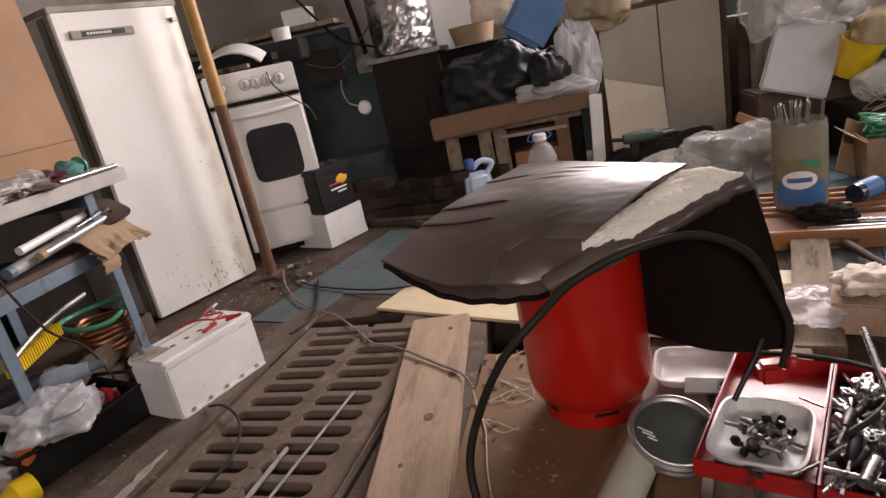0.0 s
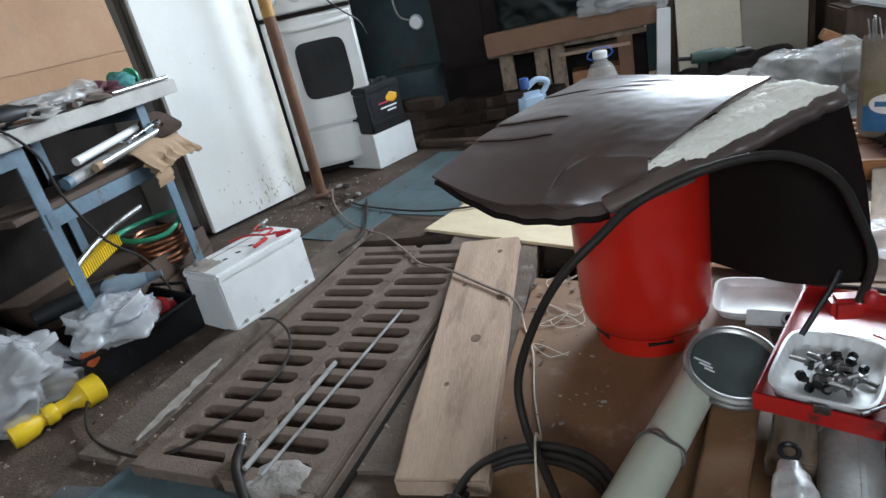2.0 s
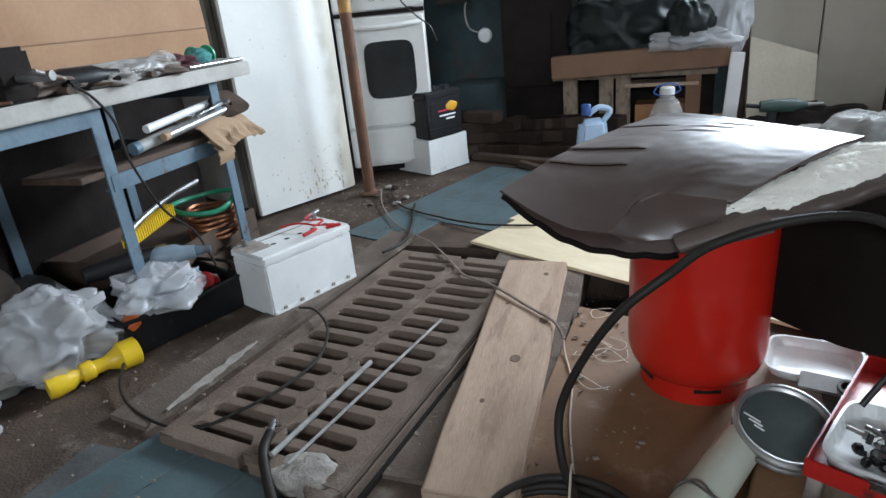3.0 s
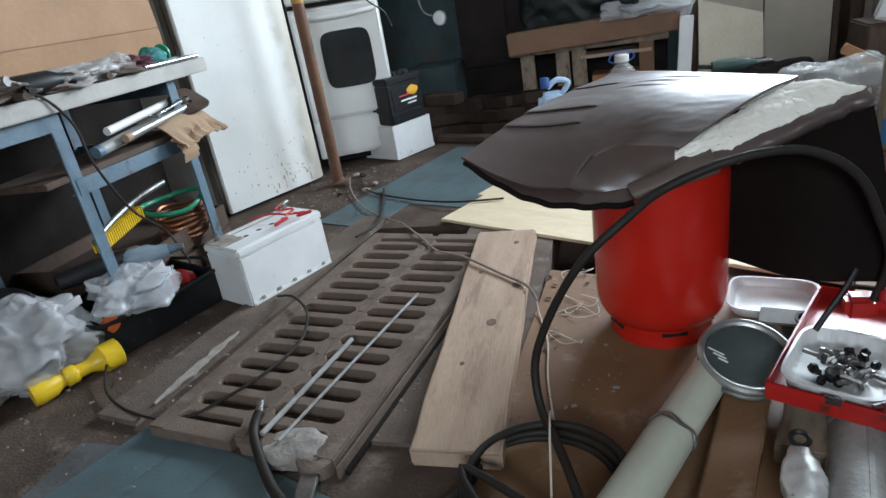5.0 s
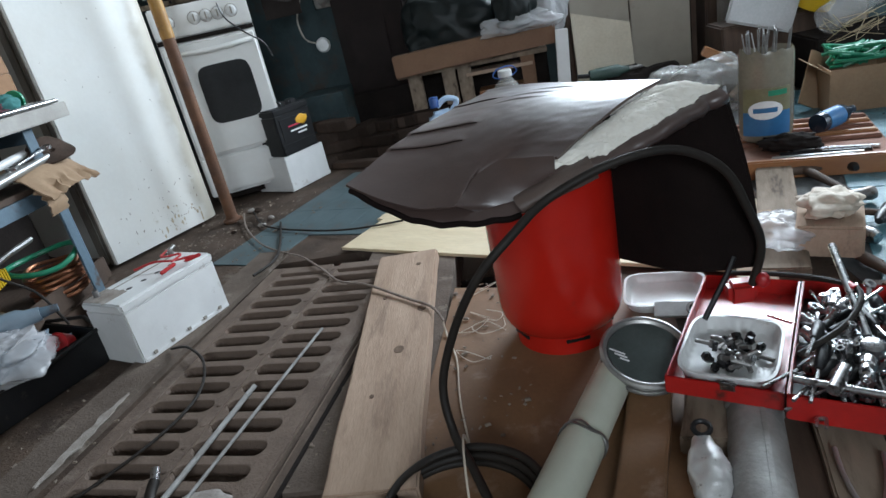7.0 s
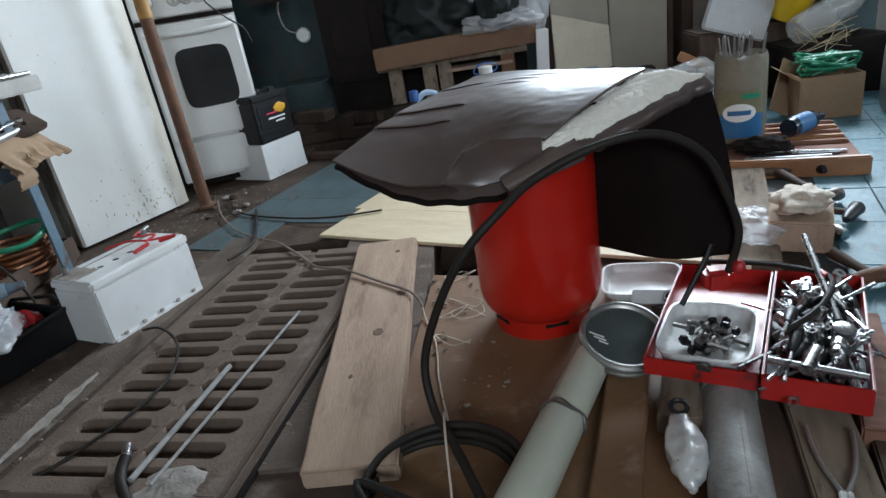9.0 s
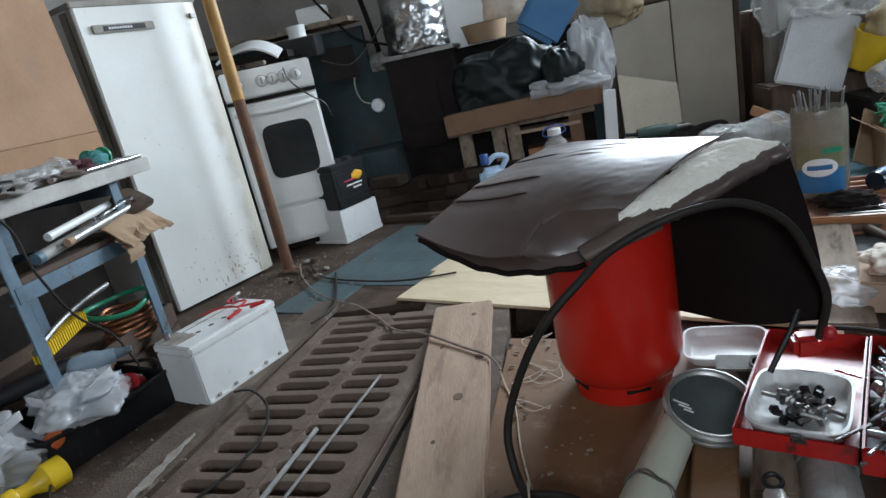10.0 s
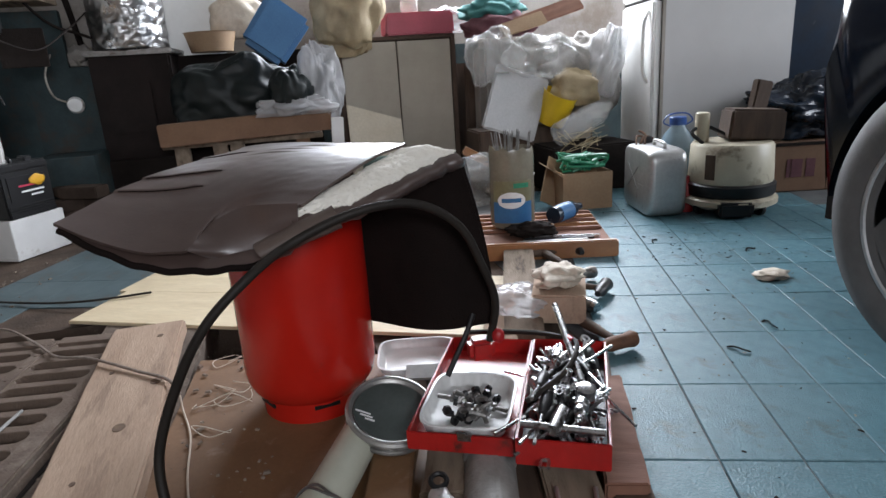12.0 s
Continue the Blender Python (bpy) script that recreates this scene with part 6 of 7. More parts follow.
part("blue_label", G().sheet(curved(1.9, 0.035, 0.125, 0.001, -0.1), 16, 4, 0.001), M_labelblue, t, "blue printed patch", fix=True)
part("yellow_label", G().sheet(curved(1.9, 0.125, 0.215, 0.001, -0.1), 16, 4, 0.001), mat("label_olive", (0.20, 0.19, 0.10), (0.15, 0.13, 0.07), 0.45, scale=14, bump=0.02), t, "faded olive yellow print", fix=True)
part("label_oval", G().sheet(oval(curved(1.25, 0.098, 0.168, 0.0025, -0.15)), 30, 4, 0.001), M_ink, t, "pale oval mark", fix=True)
part("label_bar", G().sheet(curved(0.85, 0.124, 0.142, 0.0045, -0.15), 10, 2, 0.001), M_labelblue, t, "dark blue lettering bar", fix=True)
part("green_leaf", G().sheet(curved(0.7, 0.185, 0.205, 0.003, 0.3), 8, 3, 0.001), M_green, t)
rod0 = solo("electrode", G().rod((0, 0, 0), (0, 0, 0.375), 0.0022, n=6), M_steel, "thin welding electrode standing in the canister", "electrode", m_pot @ pose(0, 0, 0.02), group="electrodes in the canister")
for k in range(26):
    copy_thing(rod0, m_pot @ pose(rnd.uniform(-0.06, 0.06), rnd.uniform(-0.045, 0.045), 0.02, rnd.uniform(-8, 8), rnd.uniform(-9, 9), 0))
solo("black_rag", G().blob((0, 0, 0.02), (0.10, 0.06, 0.03), 3.0, 0.45, 2.6, 26, 16, floor=0), M_soot_shade, "black rag at the foot of the canister", "rag", m_wt @ pose(0.29, 0.20, 0.056))
t = thing("drink_bottle", "blue-labelled bottle lying on the wooden panel", "bottle", m_wt @ pose(0.40, 0.34, 0.10, 0, 0, -40))
part("flask", G().lathe([(0.0, 0), (0.038, 0.0), (0.04, 0.02), (0.04, 0.15), (0.018, 0.20), (0.016, 0.23), (0, 0.23)], 20, pose(0, 0, 0, -90, 0, 0)), M_navy, t, "dark navy flask")
part("wrapper", G().lathe([(0.041, 0.03), (0.0412, 0.04), (0.0412, 0.12), (0.041, 0.13)], 20, pose(0, 0, 0, -90, 0, 0)), M_labelblue, t, "blue label")


# ---- right-hand floor: cans, bottle, vacuum cleaner ----
t = thing("jerrycan", "dull aluminium jerrycan with ribbed sides", "jerrycan", aim((1.80, 2.72), (1.875, 3.10)))
ring = []
for k in range(40):
    a = 2 * math.pi * k / 40
    c, q = math.cos(a), math.sin(a)
    ring.append((0.20 + 0.20 * math.copysign(abs(c) ** 0.30, c), 0.168 + 0.168 * math.copysign(abs(q) ** 0.30, q)))
rows = [(0.0, 0.88), (0.004, 0.94), (0.016, 0.985), (0.035, 1.0), (0.155, 1.0), (0.174, 0.985), (0.186, 0.94), (0.19, 0.88)]
g = G().add([(x, 0.20 + (y - 0.20) * sc, 0.168 + (z - 0.168) * sc) for x, sc in rows for y, z in ring],
            [(r * 40 + k, r * 40 + (k + 1) % 40, (r + 1) * 40 + (k + 1) % 40, (r + 1) * 40 + k) for r in range(7) for k in range(40)]
            + [tuple(range(39, -1, -1)), tuple(280 + k for k in range(40))])
g.soft = True
part("body", g, M_alu, t)
for q in (-1, 1):
    part("pressed_rib", G().box((0.0, 0.0, 0.0), (0.008, 0.20, 0.010), pose(0.001, 0.24, 0.18, 38 * q)), M_alu, t, bevel=0.003)
for k in range(2):
    part("rib", G().box((0.004, 0.13, 0.15 + 0.06 * k), (0.010, 0.11, 0.014)), M_alu, t, bevel=0.004)
part("carry_handle", G().tube([(0.10, 0.08, 0.325), (0.10, 0.09, 0.358), (0.10, 0.21, 0.358), (0.10, 0.22, 0.325)], 0.009, 8), M_alu, t)
part("spout_cap", G().lathe([(0.03, 0.33), (0.03, 0.36), (0.024, 0.37)], 16, pose(0.10, 0.33, 0)), M_black, t)


def water_bottle(m, r, h, label, cap=M_bluepl, body=M_clear, ring=None):
    b = thing("water_bottle", label, "bottle", m)
    part("flask", G().lathe([(0.0, 0), (r * 0.92, 0.0), (r, 0.012), (r, h * 0.30), (r * 0.97, h * 0.32), (r, h * 0.34), (r, h * 0.66), (r * 0.75, h * 0.80), (r * 0.42, h * 0.88), (r * 0.40, h * 0.93), (0, h * 0.93)], 26), body, b)
    part("cap", G().lathe([(r * 0.46, h * 0.91), (r * 0.46, h * 0.99), (r * 0.4, h)], 18), cap, b)
    part("carry_handle", G().tube([(r * 0.45, 0, h * 0.90), (r * 0.9, 0, h * 0.95), (r * 0.5, 0, h * 1.03), (-r * 0.5, 0, h * 1.03), (-r * 0.9, 0, h * 0.95), (-r * 0.45, 0, h * 0.90)], 0.0042, 7), cap if ring is None else ring, b)
    return b


water_bottle(pose(2.12, 2.99, 0), 0.095, 0.46, "clear bluish five litre water bottle with blue cap", body=mat("bluish_clear_plastic", (0.36, 0.50, 0.58), (0.28, 0.42, 0.52), 0.12, scale=6, bump=0.1, alpha=0.55, g=0.05))
solo("red_bottle", G().lathe([(0, 0), (0.035, 0), (0.035, 0.12), (0.012, 0.16), (0.012, 0.18), (0, 0.18)], 16), M_redpl, "small bottle of red liquid on the tiles", "bottle", pose(2.06, 2.80, 0))
t = thing("old_tap", "old rusty tap parts resting on the jerrycan", "tap", pose(1.90, 2.98, 0.337) @ Matrix.Scale(0.62, 4))
part("spout", G().tube([(0, 0, 0), (0.06, 0.05, 0.05), (0.14, 0.04, 0.03)], 0.012, 7), M_rust, t)
part("stem", G().tube([(0.02, -0.03, 0.0), (0.05, 0.02, 0.07), (0.03, 0.08, 0.10)], 0.010, 7), M_rust, t)
part("side_pipe", G().tube([(-0.04, 0, 0.0), (0.0, 0.06, 0.06), (0.10, 0.10, 0.04)], 0.009, 7), M_rust, t)
t = thing("vacuum_cleaner", "old cream drum vacuum cleaner with black band", "vacuum cleaner", pose(2.26, 2.74, 0, 0, 0, -20))
part("base", G().lathe([(0.0, 0.03), (0.19, 0.03), (0.225, 0.05), (0.225, 0.075), (0.20, 0.09), (0, 0.09)], 36), M_cream_pl, t)
part("band", G().lathe([(0.0, 0.09), (0.205, 0.09), (0.212, 0.10), (0.212, 0.145), (0.20, 0.155), (0, 0.155)], 36), M_black, t, "black rubber band")
part("drum", G().lathe([(0.0, 0.155), (0.198, 0.155), (0.20, 0.165), (0.192, 0.33), (0.18, 0.345), (0, 0.345)], 36), M_cream_pl, t)
part("stain_panel", G().sheet(lambda u, v: (0.2005 * math.sin(-0.9 + 0.25 * u), -0.2005 * math.cos(-0.9 + 0.25 * u), 0.18 + 0.12 * v), 5, 3, 0.002), M_darkwood, t, "brown vent panel")
for a in (30, 120, 210, 300):
    part("caster", G().lathe([(0.03, -0.012), (0.034, 0.0), (0.03, 0.012)], 14, pose(0.19 * math.cos(radians(a)), 0.19 * math.sin(radians(a)), 0.034, 90, 0, a)), M_black, t)
part("motor_pod", G().box((-0.03, -0.19, 0.045), (0.16, 0.09, 0.07)), M_black, t, bevel=0.012)
part("hose_loop", G().tube([(-0.15, -0.05, 0.345), (-0.20, -0.02, 0.40), (-0.12, 0.02, 0.42), (-0.02, 0.0, 0.37)], 0.009, 8), M_black, t)
solo("brown_case", G().box((0, 0, 0.075), (0.27, 0.16, 0.15), None, 0.96), M_darkwood, "dark brown case on the vacuum cleaner", "case", pose(2.36, 2.74, 0.346, 0, 4, -16), bevel=0.012)
solo("brown_bracket", G().box((0, 0, 0.11), (0.09, 0.05, 0.22)), M_darkwood, "upright dark wooden piece behind the case", "wood piece", pose(2.52, 2.92, 0.40, 0, 12, 0), bevel=0.006)
solo("stool_post", G().box((0, 0, 0.2), (0.16, 0.12, 0.40)), M_darkwood, "dark wooden box behind the vacuum cleaner", "box", pose(2.55, 2.95, 0, 0, 0, -8), bevel=0.005)
solo("white_tube", G().lathe([(0.0, 0), (0.034, 0), (0.034, 0.14), (0.028, 0.145), (0, 0.145)], 18), M_cream_pl, "short cream plastic tube standing on the vacuum cleaner", "tube", pose(2.13, 2.80, 0.346))
t = thing("cardboard_box", "brown cardboard box with dark printed bars", "cardboard box", pose(2.70, 2.95, 0, 0, 0, -14))
part("carton_body", G().box((0.19, 0.15, 0.135), (0.38, 0.30, 0.27)), M_carton_shaded, t, bevel=0.004)
part("tape", G().box((0.19, -0.001, 0.262), (0.375, 0.004, 0.018)), M_soot_shade, t)
for x, w in ((0.08, 0.02), (0.125, 0.06), (0.20, 0.05)):
    part("print_bar", G().box((x, -0.001, 0.13), (w, 0.003, 0.10)), M_maroon, t)
solo("crumpled_film", G().blob((0, 0, 0.15), (0.36, 0.22, 0.17), 3.0, 0.42, 2.8, 46, 30, floor=0), M_navy, "heap of dark blue plastic film on boxes", "plastic film", pose(3.05, 3.12, 0.275), bevel=0.0)
solo("film_wrap", G().box((0, 0, 0.7), (0.62, 0.40, 1.4)), M_navy, "tall stack wrapped in dark blue film", "wrapped stack", pose(3.36, 3.52, 0.0, 0, 0, -12), bevel=0.03)
solo("small_case", G().box((0, 0, 0.14), (0.7, 0.3, 0.28)), M_soot_shade, "dark crate on the floor", "crate", pose(3.28, 3.10, 0, 0, 0, -14), bevel=0.01)

# ---- second refrigerator ----
t = thing("refrigerator", "white two-door refrigerator with curved handle", "refrigerator", aim((2.235, 3.42), (2.365, 4.02)))
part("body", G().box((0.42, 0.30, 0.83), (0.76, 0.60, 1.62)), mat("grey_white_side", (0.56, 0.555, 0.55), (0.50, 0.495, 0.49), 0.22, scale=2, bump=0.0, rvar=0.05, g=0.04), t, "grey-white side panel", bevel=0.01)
part("upper_door", G().box((0.01, 0.30, 1.37), (0.05, 0.60, 0.55)), M_enamel, t, bevel=0.015, seg=3)
part("lower_door", G().box((0.01, 0.30, 0.555), (0.05, 0.60, 1.05)), M_enamel, t, bevel=0.015, seg=3)
part("door_gap", G().box((0.015, 0.30, 1.0875), (0.035, 0.58, 0.016)), M_soot_shade, t)
part("edge_strip", G().box((0.045, -0.002, 0.83), (0.018, 0.012, 1.60)), M_trim, t)
for z0, z1 in ((1.15, 1.38), (0.62, 1.02)):
    part("handle", G().tube([(-0.016, 0.07, z0), (-0.045, 0.07, z0 + 0.06), (-0.05, 0.07, (z0 + z1) / 2), (-0.045, 0.07, z1 - 0.06), (-0.016, 0.07, z1)], 0.012, 8), M_enamel, t)

# ---- car at the side ----
M_car = mat("dark_navy_car_paint", (0.007, 0.011, 0.02), (0.005, 0.008, 0.014), 0.12, scale=3, bump=0.0, rvar=0.04, spec=0.4)
t = thing("car", "dark navy parked car with dusty tyre and silver rim", "car", pose(1.60, 1.05, 0))
g = G()
n = 40
arch = []
for i in range(n + 1):
    a = math.pi * i / n
    arch.append((0.0, 0.43 * math.cos(a), 0.37 + 0.42 * math.sin(a)))
vs, fs = [], []
for i, p in enumerate(arch):
    yy = 0.50 if i < n * 0.18 else (-0.62 if i > n * 0.82 else p[1] * 1.32)
    vs += [p, (-0.02, (p[1] + yy) / 2, (p[2] + 1.0) / 2 if 0.18 * n <= i <= 0.82 * n else p[2] + (0.63 - 0.44 * math.sin(math.pi * i / n)) * 0.5), (0.06, yy, 1.0 if 0.18 * n <= i <= 0.82 * n else 0.37 + 0.63 * (i / (0.18 * n) if i < n * 0.5 else (n - i) / (0.18 * n))), (0.16, p[1], 0.37 + 0.40 * math.sin(math.pi * i / n))]
for i in range(n):
    for q in range(2):
        fs.append((4 * i + q, 4 * i + q + 1, 4 * i + 5 + q, 4 * i + 4 + q))
    fs.append((4 * i, 4 * i + 4, 4 * i + 7, 4 * i + 3))
part("front_wing", g.add(vs, fs), M_car, t, "navy painted wing")
part("rear_flank", G().sheet(lambda u, v: (0.0 - 0.03 * math.sin(math.pi * v), -0.62 - 2.6 * u, 0.25 + 0.75 * v), 6, 10, 0.02), M_car, t)
part("bonnet", G().sheet(lambda u, v: (0.06 + 1.5 * u, 0.50 - 1.2 * v, 1.0 + 0.06 * math.sin(math.pi * u) + 0.05 * v), 12, 8, 0.02), M_car, t)
part("front_bumper", G().box((0.86, 0.47, 0.52), (1.45, 0.12, 0.50)), M_car, t, bevel=0.05, seg=4)
part("cabin", G().box((0.80, -1.9, 1.22), (1.35, 1.9, 0.45), None, 0.82), M_glass_dark, t, "dark windows", bevel=0.04)
part("underbody", G().box((0.82, -1.2, 0.45), (1.3, 3.6, 0.4)), M_soot_shade, t)
for wy in (0.0, -2.55):
    for wx, sg in ((-0.06, 1), (1.62, -1)):
        wm = pose(wx, wy, 0.375, 0, 90 * sg, 0)
        tyre = part("wheel", G().lathe([(0.262, 0.0), (0.275, -0.006), (0.31, -0.012), (0.348, -0.004), (0.368, 0.02), (0.375, 0.06), (0.375, 0.16), (0.365, 0.20), (0.33, 0.215), (0.24, 0.21), (0.225, 0.18), (0.225, 0.0)], 56, wm), M_tyre, t, "dusty grey tyre")
        part("rim", G().lathe([(0.10, 0.05), (0.19, 0.045), (0.24, 0.01), (0.252, -0.004), (0.263, -0.002), (0.263, 0.02), (0.21, 0.03), (0.20, 0.12), (0.05, 0.12), (0.05, 0.05)], 56, wm), M_hub, tyre, "silver wheel rim")
        part("hub_cap", G().lathe([(0.0, 0.02), (0.04, 0.022), (0.055, 0.035), (0.06, 0.06)], 24, wm), M_hub, tyre)
        for k in range(7):
            a = 2 * math.pi * k / 7
            part("spoke", G().box((0.13, 0, 0.03), (0.16, 0.045, 0.025), wm @ pose(0, 0, 0, 0, 0, math.degrees(a))), M_hub, tyre, bevel=0.006)

# ---- cabinet at the back ----
t = thing("cabinet", "beige two-door cabinet with dark wooden sides", "cabinet", pose(0.475, 4.30, 0, 0, 0, 1))
for x in (0.015, 0.785):
    part("side_panel", G().box((x, 0.20, 0.50), (0.03, 0.42, 1.0)), M_darkwood, t, bevel=0.003)
part("carcass", G().box((0.40, 0.22, 0.50), (0.74, 0.36, 0.94)), M_darkwood, t)
part("plinth", G().box((0.40, 0.03, 0.03), (0.74, 0.04, 0.06)), M_darkwood, t)
part("top_board", G().box((0.40, 0.20, 0.985), (0.80, 0.42, 0.025)), M_darkwood, t, bevel=0.003)
for x in (0.215, 0.585):
    part("door", G().box((x, 0.008, 0.515), (0.362, 0.02, 0.90)), M_cabinet, t, "beige painted door", bevel=0.004)
g = G()
g.add([(0.0, 0, 0), (0.35, 0, 0.03), (0.35, 0, 0.40), (0.0, 0, 0.52), (0.0, 0.012, 0), (0.35, 0.012, 0.03), (0.35, 0.012, 0.40), (0.0, 0.012, 0.52)],
      [(0, 1, 2, 3), (7, 6, 5, 4), (0, 4, 5, 1), (1, 5, 6, 2), (2, 6, 7, 3), (3, 7, 4, 0)])
solo("leaning_panel", g, M_cream, "cream board offcut leaning on the cabinet", "board", pose(0.50, 4.10, 0.08, -12, 0, 0), bevel=0.002)
solo("plastic_box", G().box((0, 0, 0.07), (0.46, 0.26, 0.14), None, 0.97), M_pink, "pinkish red plastic box on the cabinet", "box", pose(1.04, 4.40, 1.0), bevel=0.012)
solo("paper_sack", G().blob((0, 0, 0.10), (0.21, 0.13, 0.30), 21.0, 0.40, 1.4, 50, 30, "film", floor=-0.20), M_tan, "tan paper sack slumped over the cabinet edge", "sack", pose(0.58, 4.26, 1.08))
solo("clear_jar", G().lathe([(0, 0), (0.06, 0), (0.06, 0.14), (0.05, 0.16), (0.05, 0.18), (0, 0.18)], 20), M_clear, "cloudy plastic jar on the red box", "jar", pose(1.0, 4.42, 1.142))
solo("grey_bundle", G().blob((0, 0, 0.08), (0.16, 0.12, 0.11), 23.0, 0.5, 1.8, 50, 28, "film", floor=0), M_bag, "white bundle on the cabinet end", "bundle", pose(1.24, 4.44, 1.0))
solo("teal_garment", G().blob((0, 0, 0.05), (0.20, 0.14, 0.08), 25.0, 0.35, 2.3, 30, 18, floor=0), M_tealcloth, "teal cloth on top of the heap", "cloth", pose(1.50, 4.15, 1.06))
solo("maroon_garment", G().blob((0, 0, 0.05), (0.22, 0.16, 0.10), 27.0, 0.3, 2.0, 30, 18, floor=0), M_maroon, "maroon cloth on top of the heap", "cloth", pose(1.52, 4.1, 0.95))
solo("wood_strip", G().box((0, 0, 0), (0.62, 0.10, 0.02)), M_redwood, "red-brown wooden strip lying on the heap", "strip", pose(1.74, 3.97, 1.05, 55, -15, 4), bevel=0.003)
solo("wood_strip", G().box((0, 0, 0), (0.30, 0.09, 0.02)), M_carton, "pale wooden strip lying on the heap", "strip", pose(1.62, 3.92, 1.01, 55, -14, 4), bevel=0.003)

# heap between cabinet and refrigerator
solo("storage_shelf", G().box((0, 0, 0.40), (0.95, 0.35, 0.80)), M_darkwood, "dark stacked boxes behind the heap", "boxes", pose(1.80, 4.45, 0), bevel=0.01)
solo("storage_shelf", G().box((0, 0, 0.45), (0.80, 0.20, 0.95)), M_greybag, "grey wrapped boxes behind the heap", "boxes", pose(1.78, 4.18, 0), bevel=0.04)
g = G()
g.box((0, 0, 0.19), (0.36, 0.03, 0.40))
solo("foam_board", g, mat("grey_white_foam", (0.50, 0.50, 0.50), (0.43, 0.43, 0.43), 0.6, scale=4, bump=0.05), "grey-white plastic panel leaning in the heap", "panel", pose(1.45, 3.78, 0.36, -8, 20, 0), bevel=0.01)
solo("support_box", G().box((0, 0, 0.19), (0.5, 0.3, 0.38)), M_darkwood, "dark box under the heap", "box", pose(1.52, 3.96, 0), bevel=0.01)
solo("wrapping_film", G().blob((0, 0, 0), (0.20, 0.16, 0.14), 31.0, 0.5, 1.5, 54, 30, "film"), M_clear, "bundle of clear plastic film in the heap", "plastic film", pose(1.70, 3.84, 0.82))
solo("wrapping_film", G().blob((0, 0, 0), (0.17, 0.14, 0.17), 33.0, 0.5, 1.5, 54, 30, "film"), M_clear, "bundle of cloudy plastic film in the heap", "plastic film", pose(1.40, 3.90, 0.84))
solo("yellow_bucket", G().lathe([(0, 0), (0.09, 0), (0.11, 0.2), (0.115, 0.2), (0.105, 0.19), (0.085, 0.01), (0, 0.01)], 24), M_yellow, "yellow plastic bucket in the heap", "bucket", pose(1.76, 3.84, 0.40, 20, 15, 0))
solo("heaped_cloth", G().blob((0, 0, 0.25), (0.26, 0.20, 0.36), 35.0, 0.45, 1.8, 56, 32, "film", floor=0), M_greybag, "heap of grey cloth and bags", "cloth", pose(2.02, 3.98, 0.40))
solo("white_sack", G().blob((0, 0, 0.2), (0.11, 0.10, 0.27), 37.0, 0.45, 1.6, 54, 30, "film", floor=0), M_bag, "white woven sack hanging in the heap", "sack", pose(2.05, 3.80, 0.55, 0, 18, 0))
solo("tan_parcel", G().blob((0, 0, 0.1), (0.16, 0.12, 0.14), 39.0, 0.25, 2.0, 30, 20, floor=0), M_tan, "tan paper parcel in the heap", "parcel", pose(1.92, 3.80, 0.50))
t = thing("plastic_canister", "clear ribbed plastic bottle lying in the heap", "bottle", pose(1.70, 3.58, 0.345, 0, 0, 0))
part("flask", G().lathe([(0.0, 0), (0.07, 0.0), (0.075, 0.02), (0.075, 0.30), (0.05, 0.37), (0.03, 0.39), (0.03, 0.42), (0, 0.42)], 24, pose(0, 0, 0, 0, 70, 12)), M_clear, t)
solo("heap_base", G().box((0, 0, 0.14), (0.55, 0.36, 0.28)), M_soot_shade, "dark crate under the bottles", "crate", pose(1.90, 3.66, 0), bevel=0.01)
t = thing("small_carton", "small cardboard box stuffed with green string", "cardboard box", pose(1.66, 3.18, 0, 0, 0, -8))
part("carton_body", G().hollow((0.0, 0.0, 0), (0.27, 0.24, 0.20), 0.006, depth=0.10), M_carton, t, bevel=0.002)
part("flap", G().box((0, 0, 0), (0.10, 0.22, 0.004), pose(-0.17, -0.02, 0.21, 0, 35, 0)), M_carton, t)
g = G()
for k in range(16):
    g.tube([(rnd.uniform(-0.13, 0.13), rnd.uniform(-0.11, 0.11), 0.17 + rnd.uniform(0, 0.09)) for i in range(5)], 0.008, 6, smooth=4)
tagged(solo("green_net", g, M_green, "tangle of green string in the small carton", "string", pose(1.66, 3.18, 0.03, 0, 0, -8)), kind="stuff")
g = G()
for k in range(6):
    g.tube([(rnd.uniform(-0.16, 0.16), rnd.uniform(-0.1, 0.1), rnd.uniform(0.0, 0.14)) for i in range(5)], 0.0018, 5, smooth=4)
tagged(solo("wire_tangle", g, M_tan, "tangle of thin dry wire above the carton", "wire", pose(1.80, 3.42, 0.26)), kind="stuff")
solo("white_tub", G().lathe([(0, 0), (0.075, 0), (0.085, 0.18), (0.09, 0.19), (0.08, 0.19), (0.07, 0.01), (0, 0.01)], 22), M_whitepl, "white plastic tub on the floor", "tub", pose(1.34, 3.30, 0.0))
t = thing("tape_roll", "roll of brown tape on the white tub", "tape roll", pose(1.34, 3.30, 0.21))
part("roll", G().lathe([(0.038, -0.02), (0.065, -0.02), (0.065, 0.035), (0.038, 0.035), (0.038, -0.02)], 24), M_paper, t)
solo("carton_scrap", G().box((0, 0, 0.13), (0.16, 0.01, 0.26)), M_carton, "torn cardboard piece leaning beside the carton", "cardboard", pose(1.49, 3.22, 0.01, -12, 28, 20), bevel=0.001)
solo("crumpled_film", G().blob((0, 0, 0.10), (0.29, 0.18, 0.20), 41.0, 0.5, 1.7, 60, 34, "film", floor=0), M_clear, "crumpled clear plastic film on the floor", "plastic film", pose(1.04, 3.58, 0), group="film heaps")
